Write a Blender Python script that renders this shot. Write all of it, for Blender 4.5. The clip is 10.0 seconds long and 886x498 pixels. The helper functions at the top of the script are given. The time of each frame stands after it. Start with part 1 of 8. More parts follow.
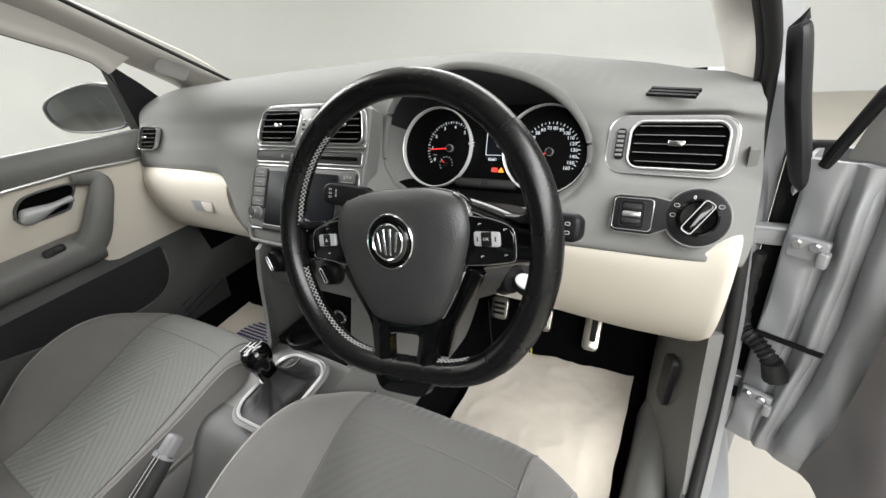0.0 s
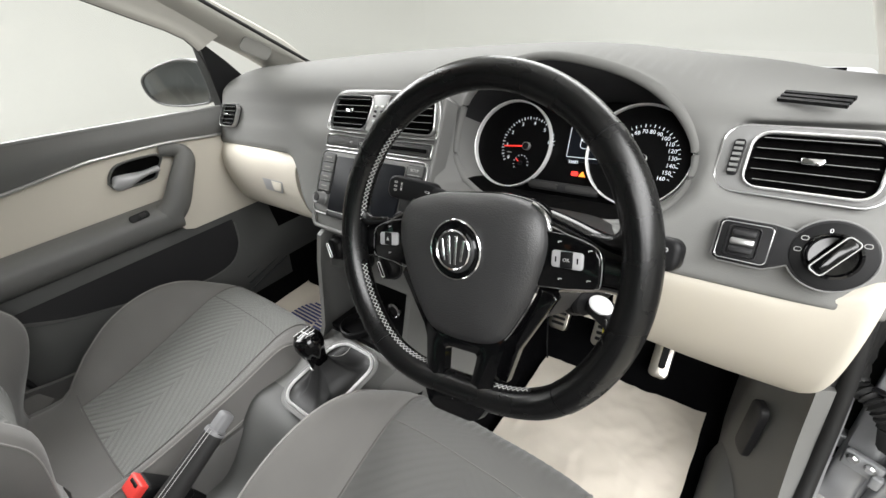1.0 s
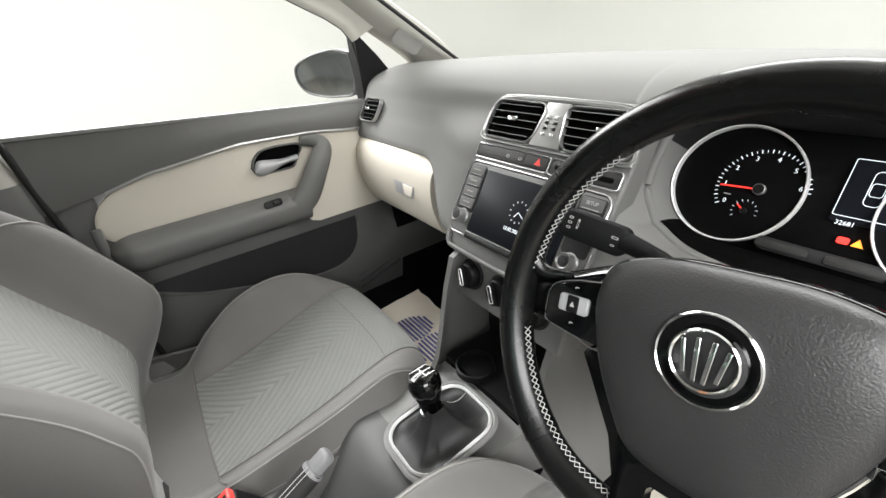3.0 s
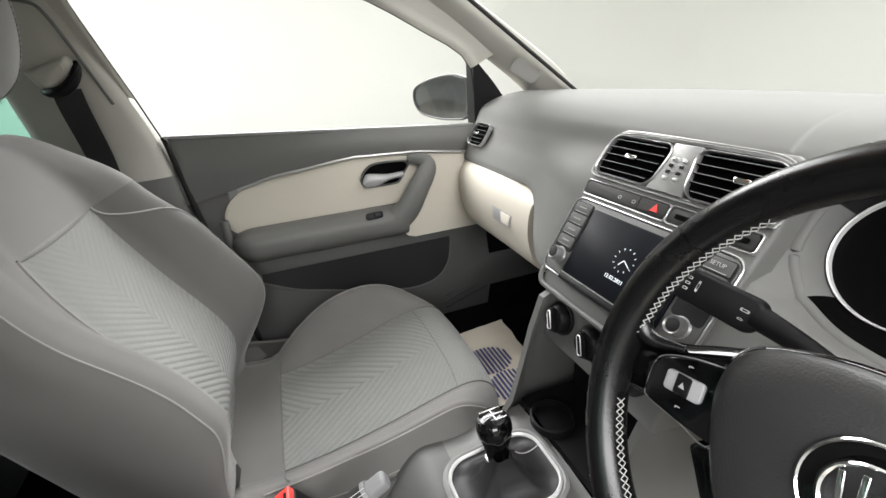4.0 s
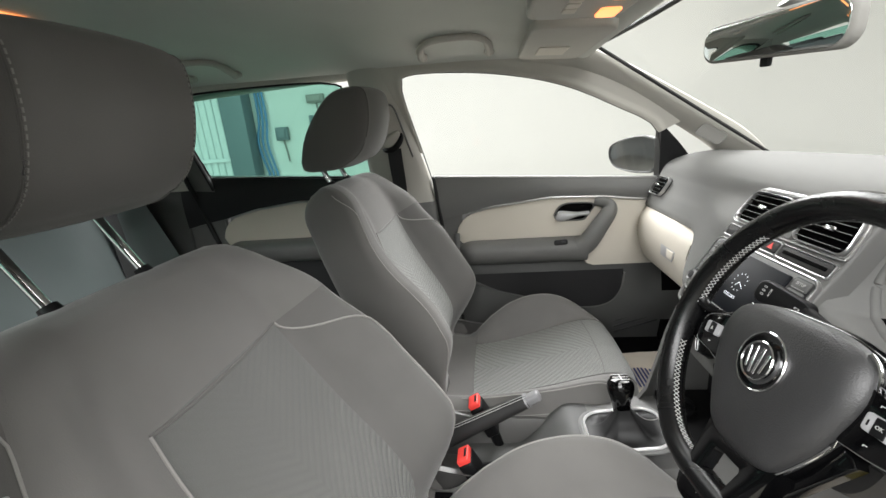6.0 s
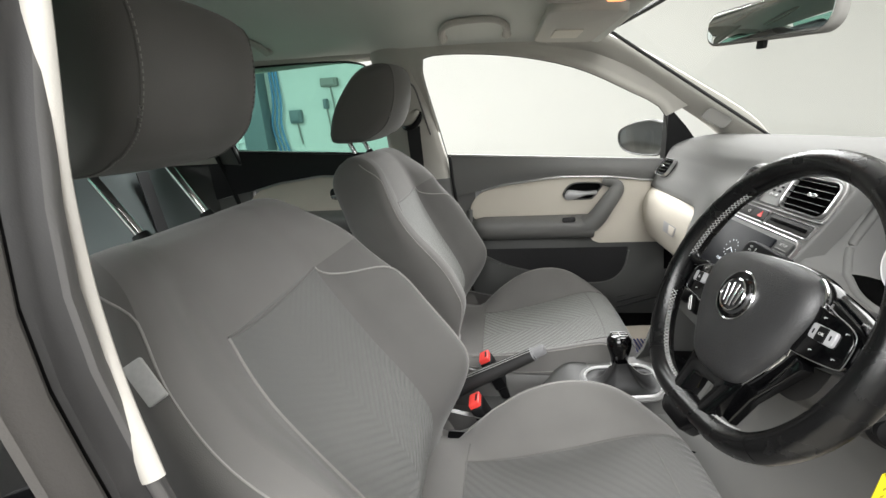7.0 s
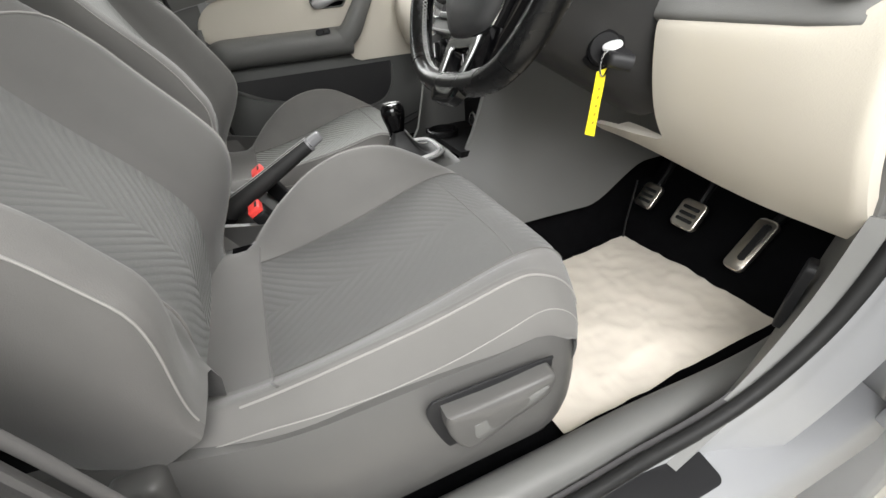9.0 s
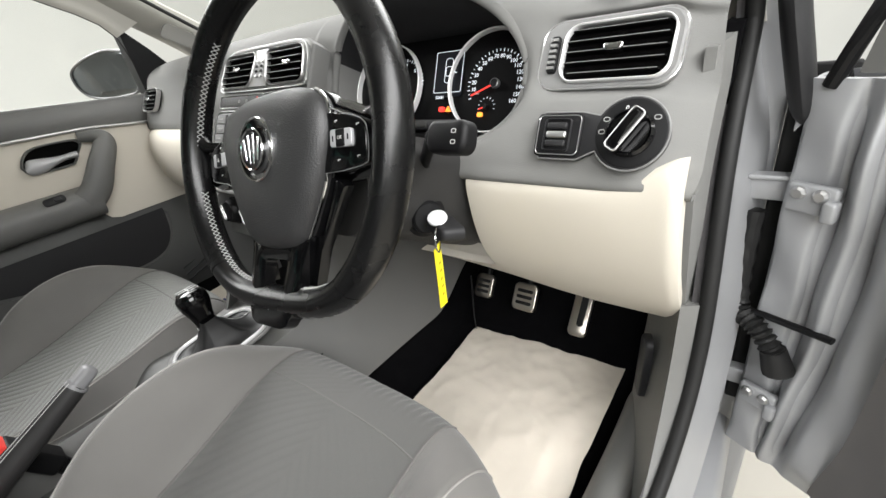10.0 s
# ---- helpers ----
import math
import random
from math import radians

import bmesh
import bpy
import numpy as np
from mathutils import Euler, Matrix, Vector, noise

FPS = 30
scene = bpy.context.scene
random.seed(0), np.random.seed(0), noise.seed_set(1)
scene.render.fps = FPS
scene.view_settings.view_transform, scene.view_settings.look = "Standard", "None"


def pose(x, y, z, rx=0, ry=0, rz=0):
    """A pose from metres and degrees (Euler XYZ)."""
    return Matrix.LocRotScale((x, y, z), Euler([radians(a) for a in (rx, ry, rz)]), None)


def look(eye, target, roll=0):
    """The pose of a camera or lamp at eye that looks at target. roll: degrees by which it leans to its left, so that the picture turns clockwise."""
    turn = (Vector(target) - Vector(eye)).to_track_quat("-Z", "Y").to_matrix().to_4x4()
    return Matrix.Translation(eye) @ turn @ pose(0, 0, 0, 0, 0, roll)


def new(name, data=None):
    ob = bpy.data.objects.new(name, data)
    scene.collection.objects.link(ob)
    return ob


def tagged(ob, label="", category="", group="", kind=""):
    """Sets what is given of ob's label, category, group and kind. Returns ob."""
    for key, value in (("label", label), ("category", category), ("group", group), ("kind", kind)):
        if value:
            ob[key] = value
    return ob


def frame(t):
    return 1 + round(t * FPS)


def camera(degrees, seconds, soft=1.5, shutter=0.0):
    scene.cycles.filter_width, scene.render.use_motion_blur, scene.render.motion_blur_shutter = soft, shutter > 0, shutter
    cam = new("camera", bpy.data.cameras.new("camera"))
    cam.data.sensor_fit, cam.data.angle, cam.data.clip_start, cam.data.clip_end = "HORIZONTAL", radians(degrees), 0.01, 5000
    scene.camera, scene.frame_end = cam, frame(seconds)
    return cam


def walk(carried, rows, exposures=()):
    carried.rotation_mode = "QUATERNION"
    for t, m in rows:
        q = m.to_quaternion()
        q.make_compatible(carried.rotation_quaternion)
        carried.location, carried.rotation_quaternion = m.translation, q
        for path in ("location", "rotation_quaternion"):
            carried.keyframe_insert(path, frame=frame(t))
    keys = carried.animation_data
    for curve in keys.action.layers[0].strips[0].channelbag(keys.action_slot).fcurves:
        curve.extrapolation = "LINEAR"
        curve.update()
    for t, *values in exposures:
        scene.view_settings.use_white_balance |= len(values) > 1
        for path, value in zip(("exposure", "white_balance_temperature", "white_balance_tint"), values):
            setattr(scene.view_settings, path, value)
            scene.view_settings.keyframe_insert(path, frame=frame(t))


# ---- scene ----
cam = camera(93.8, 10.0)
PATH = [
    (0, (0.624, 0.089, 1.183), (-0.321, 1.546, 0.191), -9.0),
    (0.5, (0.607, 0.09, 1.184), (-0.433, 1.479, 0.189), -8.5),
    (1, (0.586, 0.125, 1.182), (-0.572, 1.409, 0.177), -8.0),
    (1.5, (0.555, 0.167, 1.173), (-0.718, 1.335, 0.165), -7.5),
    (2, (0.53, 0.169, 1.149), (-0.828, 1.244, 0.148), -7.0),
    (2.5, (0.477, 0.165, 1.156), (-0.944, 1.178, 0.18), -6.4),
    (2.7, (0.455, 0.165, 1.169), (-0.991, 1.156, 0.206), -6.2),
    (3.8, (0.377, 0.157, 1.174), (-1.262, 0.927, 0.327), -4.6),
    (4, (0.4, 0.177, 1.174), (-1.317, 0.796, 0.356), -3.9),
    (4.5, (0.477, 0.215, 1.17), (-1.359, 0.462, 0.419), -3.8),
    (5, (0.554, 0.209, 1.193), (-1.332, 0.217, 0.528), -4.6),
    (5.5, (0.686, 0.183, 1.217), (-1.224, 0.076, 0.634), -4.5),
    (5.7, (0.721, 0.162, 1.22), (-1.19, -0.008, 0.658), -4.8),
    (6.8, (0.834, 0.11, 1.23), (-1.058, -0.203, 0.665), -4.0),
    (7, (0.857, 0.12, 1.195), (-1.03, -0.154, 0.592), -3.6),
    (7.5, (0.922, 0.141, 1.131), (-0.927, -0.026, 0.387), -3.6),
    (8, (0.923, 0.156, 1.057), (-0.861, 0.152, 0.153), -4.2),
    (8.5, (0.9, 0.141, 0.956), (-0.78, 0.377, -0.104), -4.7),
    (9, (0.886, 0.129, 0.933), (-0.682, 0.724, -0.157), -5.2),
    (9.2, (0.879, 0.115, 0.957), (-0.645, 0.862, -0.101), -5.3),
    (9.5, (0.827, 0.104, 0.983), (-0.571, 1.139, -0.005), -7.5),
    (10, (0.758, 0.194, 1.043), (-0.413, 1.524, 0.116), -10.1),
]
# the film camera brightens its picture as it looks down into the dark car
EXPOSURES = [(0, -0.02), (1.0, 0.04), (2.0, 0.27), (2.7, 0.37), (4.0, 0.31), (4.5, 0.25), (5.0, 0.17), (5.7, 0.13), (6.8, 0.17), (7.5, 0.17), (8.5, 0.14), (9.0, 0.12), (9.5, 0.08), (10.0, 0.04)]
walk(cam, [(t, look(eye, target, roll)) for t, eye, target, roll in PATH], EXPOSURES)

# ---- light ----
world = bpy.data.worlds.new("studio_world")
scene.world = world
world.use_nodes = True
world.node_tree.nodes["Background"].inputs[0].default_value = (0.9, 0.95, 1.0, 1)
world.node_tree.nodes["Background"].inputs[1].default_value = 0.05
scene.view_settings.exposure = 0.0


def studio_lamp(m, w, h, watts, colour=(1.0, 1.0, 1.0)):
    lamp = bpy.data.lights.new("studio_lamp", "AREA")
    lamp.shape, lamp.size, lamp.size_y, lamp.energy, lamp.color = "RECTANGLE", w, h, watts, colour
    ob = new("studio_lamp", lamp)
    ob.matrix_world = m
    return ob


# long soft boxes hung along both sides and across the front of the car, and two behind
studio_lamp(pose(2.1, -0.38, 2.3, 0, 44, 0), 1.2, 3.0, 158)
studio_lamp(pose(-2.1, 0.4, 2.5, 0, -40, 0), 1.2, 3.0, 196)
studio_lamp(pose(0.0, 3.1, 2.6, -40, 0, 0), 3.0, 1.2, 98)
studio_lamp(pose(-1.7, -3.4, 2.9, 24, 0, 0), 1.2, 2.4, 142)
studio_lamp(pose(1.7, -3.4, 2.9, 24, 0, 0), 1.2, 2.4, 142)

# ---- materials ----


def material(name, colour, rough=0.5, metal=0.0, vary=0.12, scale=30.0, bump=0.0, bump_scale=400.0, coat=0.0, spec=0.5, tint=None, sheen=0.0):
    """A Principled surface with blotches at one scale and grain at another."""
    m = bpy.data.materials.new(name)
    m.use_nodes = True
    nt = m.node_tree
    bsdf = nt.nodes["Principled BSDF"]
    geo = nt.nodes.new("ShaderNodeTexCoord")
    big = nt.nodes.new("ShaderNodeTexNoise")
    big.inputs["Scale"].default_value, big.inputs["Detail"].default_value = scale, 6.0
    nt.links.new(geo.outputs["Object"], big.inputs["Vector"])
    mix = nt.nodes.new("ShaderNodeMix")
    mix.data_type = "RGBA"
    lo = [c * (1 - vary) for c in colour]
    hi = [min(1, c * (1 + vary)) for c in (tint or colour)]
    mix.inputs["A"].default_value, mix.inputs["B"].default_value = (*lo, 1), (*hi, 1)
    nt.links.new(big.outputs["Fac"], mix.inputs["Factor"])
    nt.links.new(mix.outputs["Result"], bsdf.inputs["Base Color"])
    rr = nt.nodes.new("ShaderNodeMapRange")
    rr.inputs["To Min"].default_value, rr.inputs["To Max"].default_value = max(0.0, rough * 0.85), min(1.0, rough * 1.15)
    nt.links.new(big.outputs["Fac"], rr.inputs["Value"])
    nt.links.new(rr.outputs["Result"], bsdf.inputs["Roughness"])
    bsdf.inputs["Metallic"].default_value = metal
    bsdf.inputs["Specular IOR Level"].default_value = spec
    bsdf.inputs["Coat Weight"].default_value = coat
    bsdf.inputs["Coat Roughness"].default_value = 0.08
    bsdf.inputs["Sheen Weight"].default_value = sheen
    bsdf.inputs["Sheen Roughness"].default_value = 0.45
    if bump:
        fine = nt.nodes.new("ShaderNodeTexNoise")
        fine.inputs["Scale"].default_value, fine.inputs["Detail"].default_value = bump_scale, 3.0
        nt.links.new(geo.outputs["Object"], fine.inputs["Vector"])
        bp = nt.nodes.new("ShaderNodeBump")
        bp.inputs["Strength"].default_value, bp.inputs["Distance"].default_value = bump, 0.001
        nt.links.new(fine.outputs["Fac"], bp.inputs["Height"])
        nt.links.new(bp.outputs["Normal"], bsdf.inputs["Normal"])
    return m


def ribbed_fabric(name, colour, period=0.0140, slope=0.75, strength=1.0, worn=0.22):
    """Seat cloth with woven ribs that meet in a chevron along the seat's middle line."""
    m = material(name, colour, 0.95, vary=0.08, scale=12, spec=0.2, sheen=0.22)
    nt = m.node_tree
    n = nt.nodes
    bsdf = n["Principled BSDF"]
    tc = n.new("ShaderNodeTexCoord")
    sep = n.new("ShaderNodeSeparateXYZ")
    nt.links.new(tc.outputs["UV"], sep.inputs[0])

    def mth(op, a, b=None):
        k = n.new("ShaderNodeMath")
        k.operation = op
        for i, v in enumerate((a, b)):
            if v is None:
                continue
            if isinstance(v, (int, float)):
                k.inputs[i].default_value = v
            else:
                nt.links.new(v, k.inputs[i])
        return k.outputs[0]

    side = mth("ABSOLUTE", sep.outputs["X"])
    s = mth("ADD", sep.outputs["Y"], mth("MULTIPLY", side, slope))
    wave = mth("SINE", mth("MULTIPLY", s, 2 * math.pi / period))
    half = mth("MULTIPLY", mth("ADD", wave, 1.0), 0.5)
    rib = mth("POWER", half, 0.6)
    wov = n.new("ShaderNodeTexNoise")
    wov.inputs["Scale"].default_value, wov.inputs["Detail"].default_value = 900.0, 2.0
    nt.links.new(tc.outputs["Object"], wov.inputs["Vector"])
    patch = n.new("ShaderNodeTexNoise")
    patch.inputs["Scale"].default_value = 7.0
    nt.links.new(tc.outputs["Object"], patch.inputs["Vector"])
    zone = n.new("ShaderNodeMapRange")
    zone.inputs["From Min"].default_value, zone.inputs["From Max"].default_value = 0.38, 0.10
    zone.inputs["To Min"].default_value, zone.inputs["To Max"].default_value = 0.12, 1.0
    nt.links.new(mth("ABSOLUTE", sep.outputs["Y"]), zone.inputs["Value"])
    half_side = n.new("ShaderNodeMapRange")
    half_side.inputs["From Min"].default_value, half_side.inputs["From Max"].default_value = 0.07, -0.05
    half_side.inputs["To Min"].default_value, half_side.inputs["To Max"].default_value = worn, 1.0
    nt.links.new(sep.outputs["X"], half_side.inputs["Value"])
    fade = mth("MULTIPLY", half_side.outputs["Result"], mth("MULTIPLY", mth("ADD", mth("MULTIPLY", patch.outputs["Fac"], 0.9 * strength), 0.35 * strength), zone.outputs["Result"]))
    h = mth("ADD", mth("MULTIPLY", rib, fade), mth("MULTIPLY", wov.outputs["Fac"], 0.25))
    bp = n.new("ShaderNodeBump")
    bp.inputs["Strength"].default_value, bp.inputs["Distance"].default_value = 0.75, 0.0034
    nt.links.new(h, bp.inputs["Height"])
    nt.links.new(bp.outputs["Normal"], bsdf.inputs["Normal"])
    mix = n.new("ShaderNodeMix")
    mix.data_type = "RGBA"
    mix.inputs["A"].default_value = (*[c * 0.76 for c in colour], 1)
    mix.inputs["B"].default_value = (*[c * 1.08 for c in colour], 1)
    nt.links.new(mth("ADD", mth("MULTIPLY", rib, mth("MULTIPLY", fade, 0.9)), mth("MULTIPLY", wov.outputs["Fac"], 0.4)), mix.inputs["Factor"])
    nt.links.new(mix.outputs["Result"], bsdf.inputs["Base Color"])
    return m


def glass(name, colour=(1, 1, 1), gloss=0.06):
    m = bpy.data.materials.new(name)
    m.use_nodes = True
    nt = m.node_tree
    nt.nodes.remove(nt.nodes["Principled BSDF"])
    out = nt.nodes["Material Output"]
    tr, gl, mx = nt.nodes.new("ShaderNodeBsdfTransparent"), nt.nodes.new("ShaderNodeBsdfGlossy"), nt.nodes.new("ShaderNodeMixShader")
    tr.inputs["Color"].default_value = (*colour, 1)
    gl.inputs["Roughness"].default_value = 0.02
    mx.inputs[0].default_value = gloss
    nt.links.new(tr.outputs[0], mx.inputs[1])
    nt.links.new(gl.outputs[0], mx.inputs[2])
    nt.links.new(mx.outputs[0], out.inputs[0])
    return m


def glow(name, colour, strength):
    m = material(name, colour, 0.4, vary=0.02)
    b = m.node_tree.nodes["Principled BSDF"]
    b.inputs["Emission Color"].default_value = (*colour, 1)
    b.inputs["Emission Strength"].default_value = strength
    return m


M = {}
M["wall"] = material("studio_white_paint", (0.62, 0.63, 0.615), 0.7, vary=0.03, scale=1.5, bump=0.1, bump_scale=60)
M["floor"] = material("pale_epoxy_floor", (0.46, 0.435, 0.38), 0.45, vary=0.10, scale=3, bump=0.1, bump_scale=40)
M["ceil"] = material("studio_ceiling_paint", (0.8, 0.8, 0.79), 0.8, vary=0.03, scale=2)
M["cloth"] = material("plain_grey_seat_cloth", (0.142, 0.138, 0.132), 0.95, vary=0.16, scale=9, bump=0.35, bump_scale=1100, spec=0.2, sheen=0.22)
# plain seat cloth again, darkened for the shade on the left bolsters
M["bolster"] = material("shaded_bolster_cloth", (0.110, 0.107, 0.103), 0.95, vary=0.14, scale=9, bump=0.35, bump_scale=1100, spec=0.2, sheen=0.22)
# same seat cloth in a darker grey: shade of the sides and seams
M["cloth_side"] = material("shaded_seat_side_cloth", (0.118, 0.114, 0.109), 0.95, vary=0.16, scale=9, bump=0.35, bump_scale=1100, spec=0.2, sheen=0.22)
# rib depth differs by wear; greys carry each seat's light, passenger's the lighter
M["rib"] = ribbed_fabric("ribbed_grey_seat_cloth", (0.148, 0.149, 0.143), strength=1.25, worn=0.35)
M["rib_new"] = ribbed_fabric("deep_ribbed_lit_seat_cloth", (0.192, 0.195, 0.186), strength=1.15, worn=0.9)
M["rib_soft"] = ribbed_fabric("worn_smooth_shaded_seat_cloth", (0.118, 0.117, 0.113), strength=0.42)
M["piping"] = material("pale_grey_piping", (0.255, 0.247, 0.235), 0.8, vary=0.1, scale=60)
M["dash"] = material("grained_grey_dashboard_plastic", (0.166, 0.166, 0.160), 0.80, vary=0.07, scale=8, bump=0.35, bump_scale=900, spec=0.18)
M["trim"] = material("grained_mid_grey_plastic", (0.128, 0.128, 0.123), 0.5, vary=0.07, scale=10, bump=0.25, bump_scale=900)
M["cover"] = material("smooth_mid_grey_plastic", (0.088, 0.086, 0.083), 0.36, vary=0.06, scale=9, bump=0.10, bump_scale=900)
M["pale_strip"] = material("cream_grey_strip_plastic", (0.42, 0.40, 0.365), 0.6, vary=0.04, scale=8, bump=0.15, bump_scale=800)
M["seal"] = material("charcoal_seal_rubber", (0.036, 0.034, 0.035), 0.65, vary=0.2, scale=20, spec=0.4)
M["card"] = material("grained_brown_grey_door_card", (0.135, 0.127, 0.124), 0.6, vary=0.08, scale=10, bump=0.25, bump_scale=900)
M["column_grey"] = material("grained_dark_grey_shroud", (0.027, 0.0265, 0.026), 0.55, vary=0.07, scale=10, bump=0.25, bump_scale=900, spec=0.25)
M["lever_leather"] = material("worn_grey_black_leather", (0.020, 0.0195, 0.0195), 0.62, vary=0.15, scale=18, bump=0.35, bump_scale=600, spec=0.3)
M["lever_button"] = material("grey_button_plastic", (0.17, 0.17, 0.175), 0.5, vary=0.05, scale=20)
M["gaiter_leather"] = material("soft_black_gaiter_leather", (0.012, 0.012, 0.0125), 0.50, vary=0.15, scale=18, bump=0.35, bump_scale=500, spec=0.35)
M["low_trim"] = material("grained_dark_grey_lower_trim", (0.070, 0.071, 0.069), 0.55, vary=0.08, scale=10, bump=0.25, bump_scale=900)
# dark hood plastic, taken blacker for the shade beneath the hood
M["hood"] = material("shaded_charcoal_hood_lining", (0.015, 0.015, 0.016), 0.7, vary=0.1, scale=14, bump=0.2, bump_scale=900, spec=0.18)
M["silver_plastic"] = material("silver_grey_plastic", (0.23, 0.23, 0.225), 0.42, 0.25, vary=0.05, scale=20)
M["dull_silver"] = material("dull_silver_plastic", (0.30, 0.30, 0.30), 0.40, 0.7, vary=0.06, scale=20)
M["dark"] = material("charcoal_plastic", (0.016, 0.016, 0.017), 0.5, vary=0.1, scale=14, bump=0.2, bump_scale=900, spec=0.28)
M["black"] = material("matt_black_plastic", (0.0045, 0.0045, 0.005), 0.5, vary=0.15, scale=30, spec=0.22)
# near-black that puts the shade inside vents, slots and recesses into the colour
M["void"] = material("opening_shade_black", (0.002, 0.002, 0.002), 0.95, vary=0.1, scale=30, spec=0.05)
M["gloss"] = material("piano_black_plastic", (0.002, 0.002, 0.0023), 0.09, vary=0.1, scale=12, coat=0.0, spec=0.42)
M["cream"] = material("cream_plastic", (0.60, 0.56, 0.485), 0.55, vary=0.05, scale=7, bump=0.25, bump_scale=700, spec=0.35)
M["light_trim"] = material("pale_grey_pillar_plastic", (0.44, 0.425, 0.385), 0.6, vary=0.04, scale=8, bump=0.15, bump_scale=800)
M["trim_plate"] = material("grey_cover_plate_plastic", (0.24, 0.235, 0.22), 0.75, vary=0.05, scale=8, spec=0.2)
M["headlining"] = material("pale_grey_felt_headlining", (0.60, 0.61, 0.57), 0.95, vary=0.06, scale=6, bump=0.4, bump_scale=1200, spec=0.1)
M["chrome"] = material("bright_chrome", (0.66, 0.66, 0.67), 0.14, 1.0, vary=0.04, scale=20)
M["ring"] = material("white_silver_dial_ring", (0.78, 0.78, 0.78), 0.35, 0.2, vary=0.03)
M["handle"] = material("painted_silver_handle", (0.40, 0.40, 0.41), 0.38, 0.2, vary=0.05, scale=20)
M["satin"] = material("satin_silver_plastic", (0.52, 0.52, 0.52), 0.32, 0.85, vary=0.06, scale=20)
M["leather"] = material("black_leather", (0.0035, 0.0035, 0.0037), 0.27, vary=0.25, scale=24, bump=0.08, bump_scale=1400, spec=0.38)
M["pad"] = material("grained_black_airbag_cover", (0.021, 0.021, 0.0215), 0.45, vary=0.12, scale=20, bump=0.45, bump_scale=650, spec=0.62)
M["stitch"] = material("grey_thread", (0.40, 0.40, 0.39), 0.8, vary=0.15, scale=200)
M["edge_grey"] = material("worn_grey_trim_edge", (0.085, 0.082, 0.080), 0.5, vary=0.08, scale=14, bump=0.15, bump_scale=700)
M["jamb_trim"] = material("smooth_dark_pillar_trim", (0.034, 0.033, 0.033), 0.42, vary=0.10, scale=14, bump=0.15, bump_scale=700)
M["soft_seal"] = material("grey_flocked_rubber", (0.062, 0.058, 0.054), 0.8, vary=0.10, scale=16, bump=0.3, bump_scale=500, spec=0.25)
M["tag_print"] = material("faded_print", (0.42, 0.33, 0.02), 0.7)
M["vent_grey"] = material("satin_grey_vent_surround", (0.175, 0.175, 0.173), 0.42, vary=0.06, scale=16, bump=0.1, bump_scale=900)
M["silver"] = material("silver_car_paint", (0.335, 0.34, 0.35), 0.48, 0.25, vary=0.05, scale=14, coat=0.08)
M["rubber"] = material("black_rubber", (0.011, 0.011, 0.011), 0.6, vary=0.2, scale=30, spec=0.3)
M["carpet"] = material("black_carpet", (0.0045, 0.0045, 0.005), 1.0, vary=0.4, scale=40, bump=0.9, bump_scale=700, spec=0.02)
M["paper"] = material("creased_cream_paper", (0.64, 0.585, 0.505), 0.85, vary=0.12, scale=7, bump=1.0, bump_scale=13)
M["blue"] = material("navy_print", (0.05, 0.06, 0.17), 0.8, vary=0.15, scale=40)
M["steel"] = material("brushed_pedal_steel", (0.62, 0.58, 0.52), 0.30, 1.0, vary=0.1, scale=40)
M["red"] = material("red_buckle_plastic", (0.75, 0.055, 0.045), 0.4, vary=0.06, scale=30)
M["yellow"] = material("yellow_plastic_tag", (0.95, 0.80, 0.02), 0.45, vary=0.04, scale=40)
M["white"] = material("white_print", (0.80, 0.80, 0.80), 0.5, vary=0.03)
M["screen"] = material("dark_glass_screen", (0.006, 0.007, 0.010), 0.35, vary=0.1, coat=0.0, spec=0.12)
M["dial"] = material("black_dial_face", (0.002, 0.002, 0.0022), 0.45, vary=0.1, spec=0.10)
M["lit"] = glow("lit_white_marks", (0.75, 0.80, 0.85), 0.75)
M["lit_red"] = glow("lit_red_marks", (0.95, 0.04, 0.03), 1.1)
M["lit_amber"] = glow("lit_amber_lamp", (1.0, 0.33, 0.04), 1.2)
M["lamp"] = glow("warm_lamp_lens", (1.0, 0.36, 0.12), 1.6)
M["shutter"] = material("white_ribbed_shutter", (0.72, 0.75, 0.76), 0.5, vary=0.06, scale=5)
M["column"] = material("blue_grey_steel_column", (0.13, 0.17, 0.19), 0.5, vary=0.1, scale=8)
M["cable"] = material("blue_plastic_cable", (0.07, 0.22, 0.42), 0.5, vary=0.1)
M["belt"] = material("black_webbing", (0.02, 0.02, 0.021), 0.8, vary=0.2, scale=120, bump=0.3, bump_scale=1500)
M["rear_cloth"] = material("dark_rear_seat_cloth", (0.10, 0.115, 0.115), 0.95, vary=0.1, scale=9, bump=0.3, bump_scale=1000, spec=0.2)
M["mirror"] = material("mirror_glass", (0.80, 0.84, 0.83), 0.01, 1.0, vary=0.0)
M["mirror_shell"] = material("dark_grey_mirror_plastic", (0.055, 0.057, 0.058), 0.35, vary=0.1, scale=10)
# dark surroundings that this mirror would reflect are put into its colour
M["dim_mirror"] = material("dark_reflection_glass", (0.115, 0.122, 0.126), 0.10, 1.0, vary=0.45, scale=7)
M["clear"] = glass("clear_windscreen_glass", (0.985, 0.99, 0.985), 0.02)
M["green"] = glass("green_privacy_glass", (0.55, 0.76, 0.70), 0.04)
M["tyre"] = M["rubber"]

# ---- helpers for meshes ----


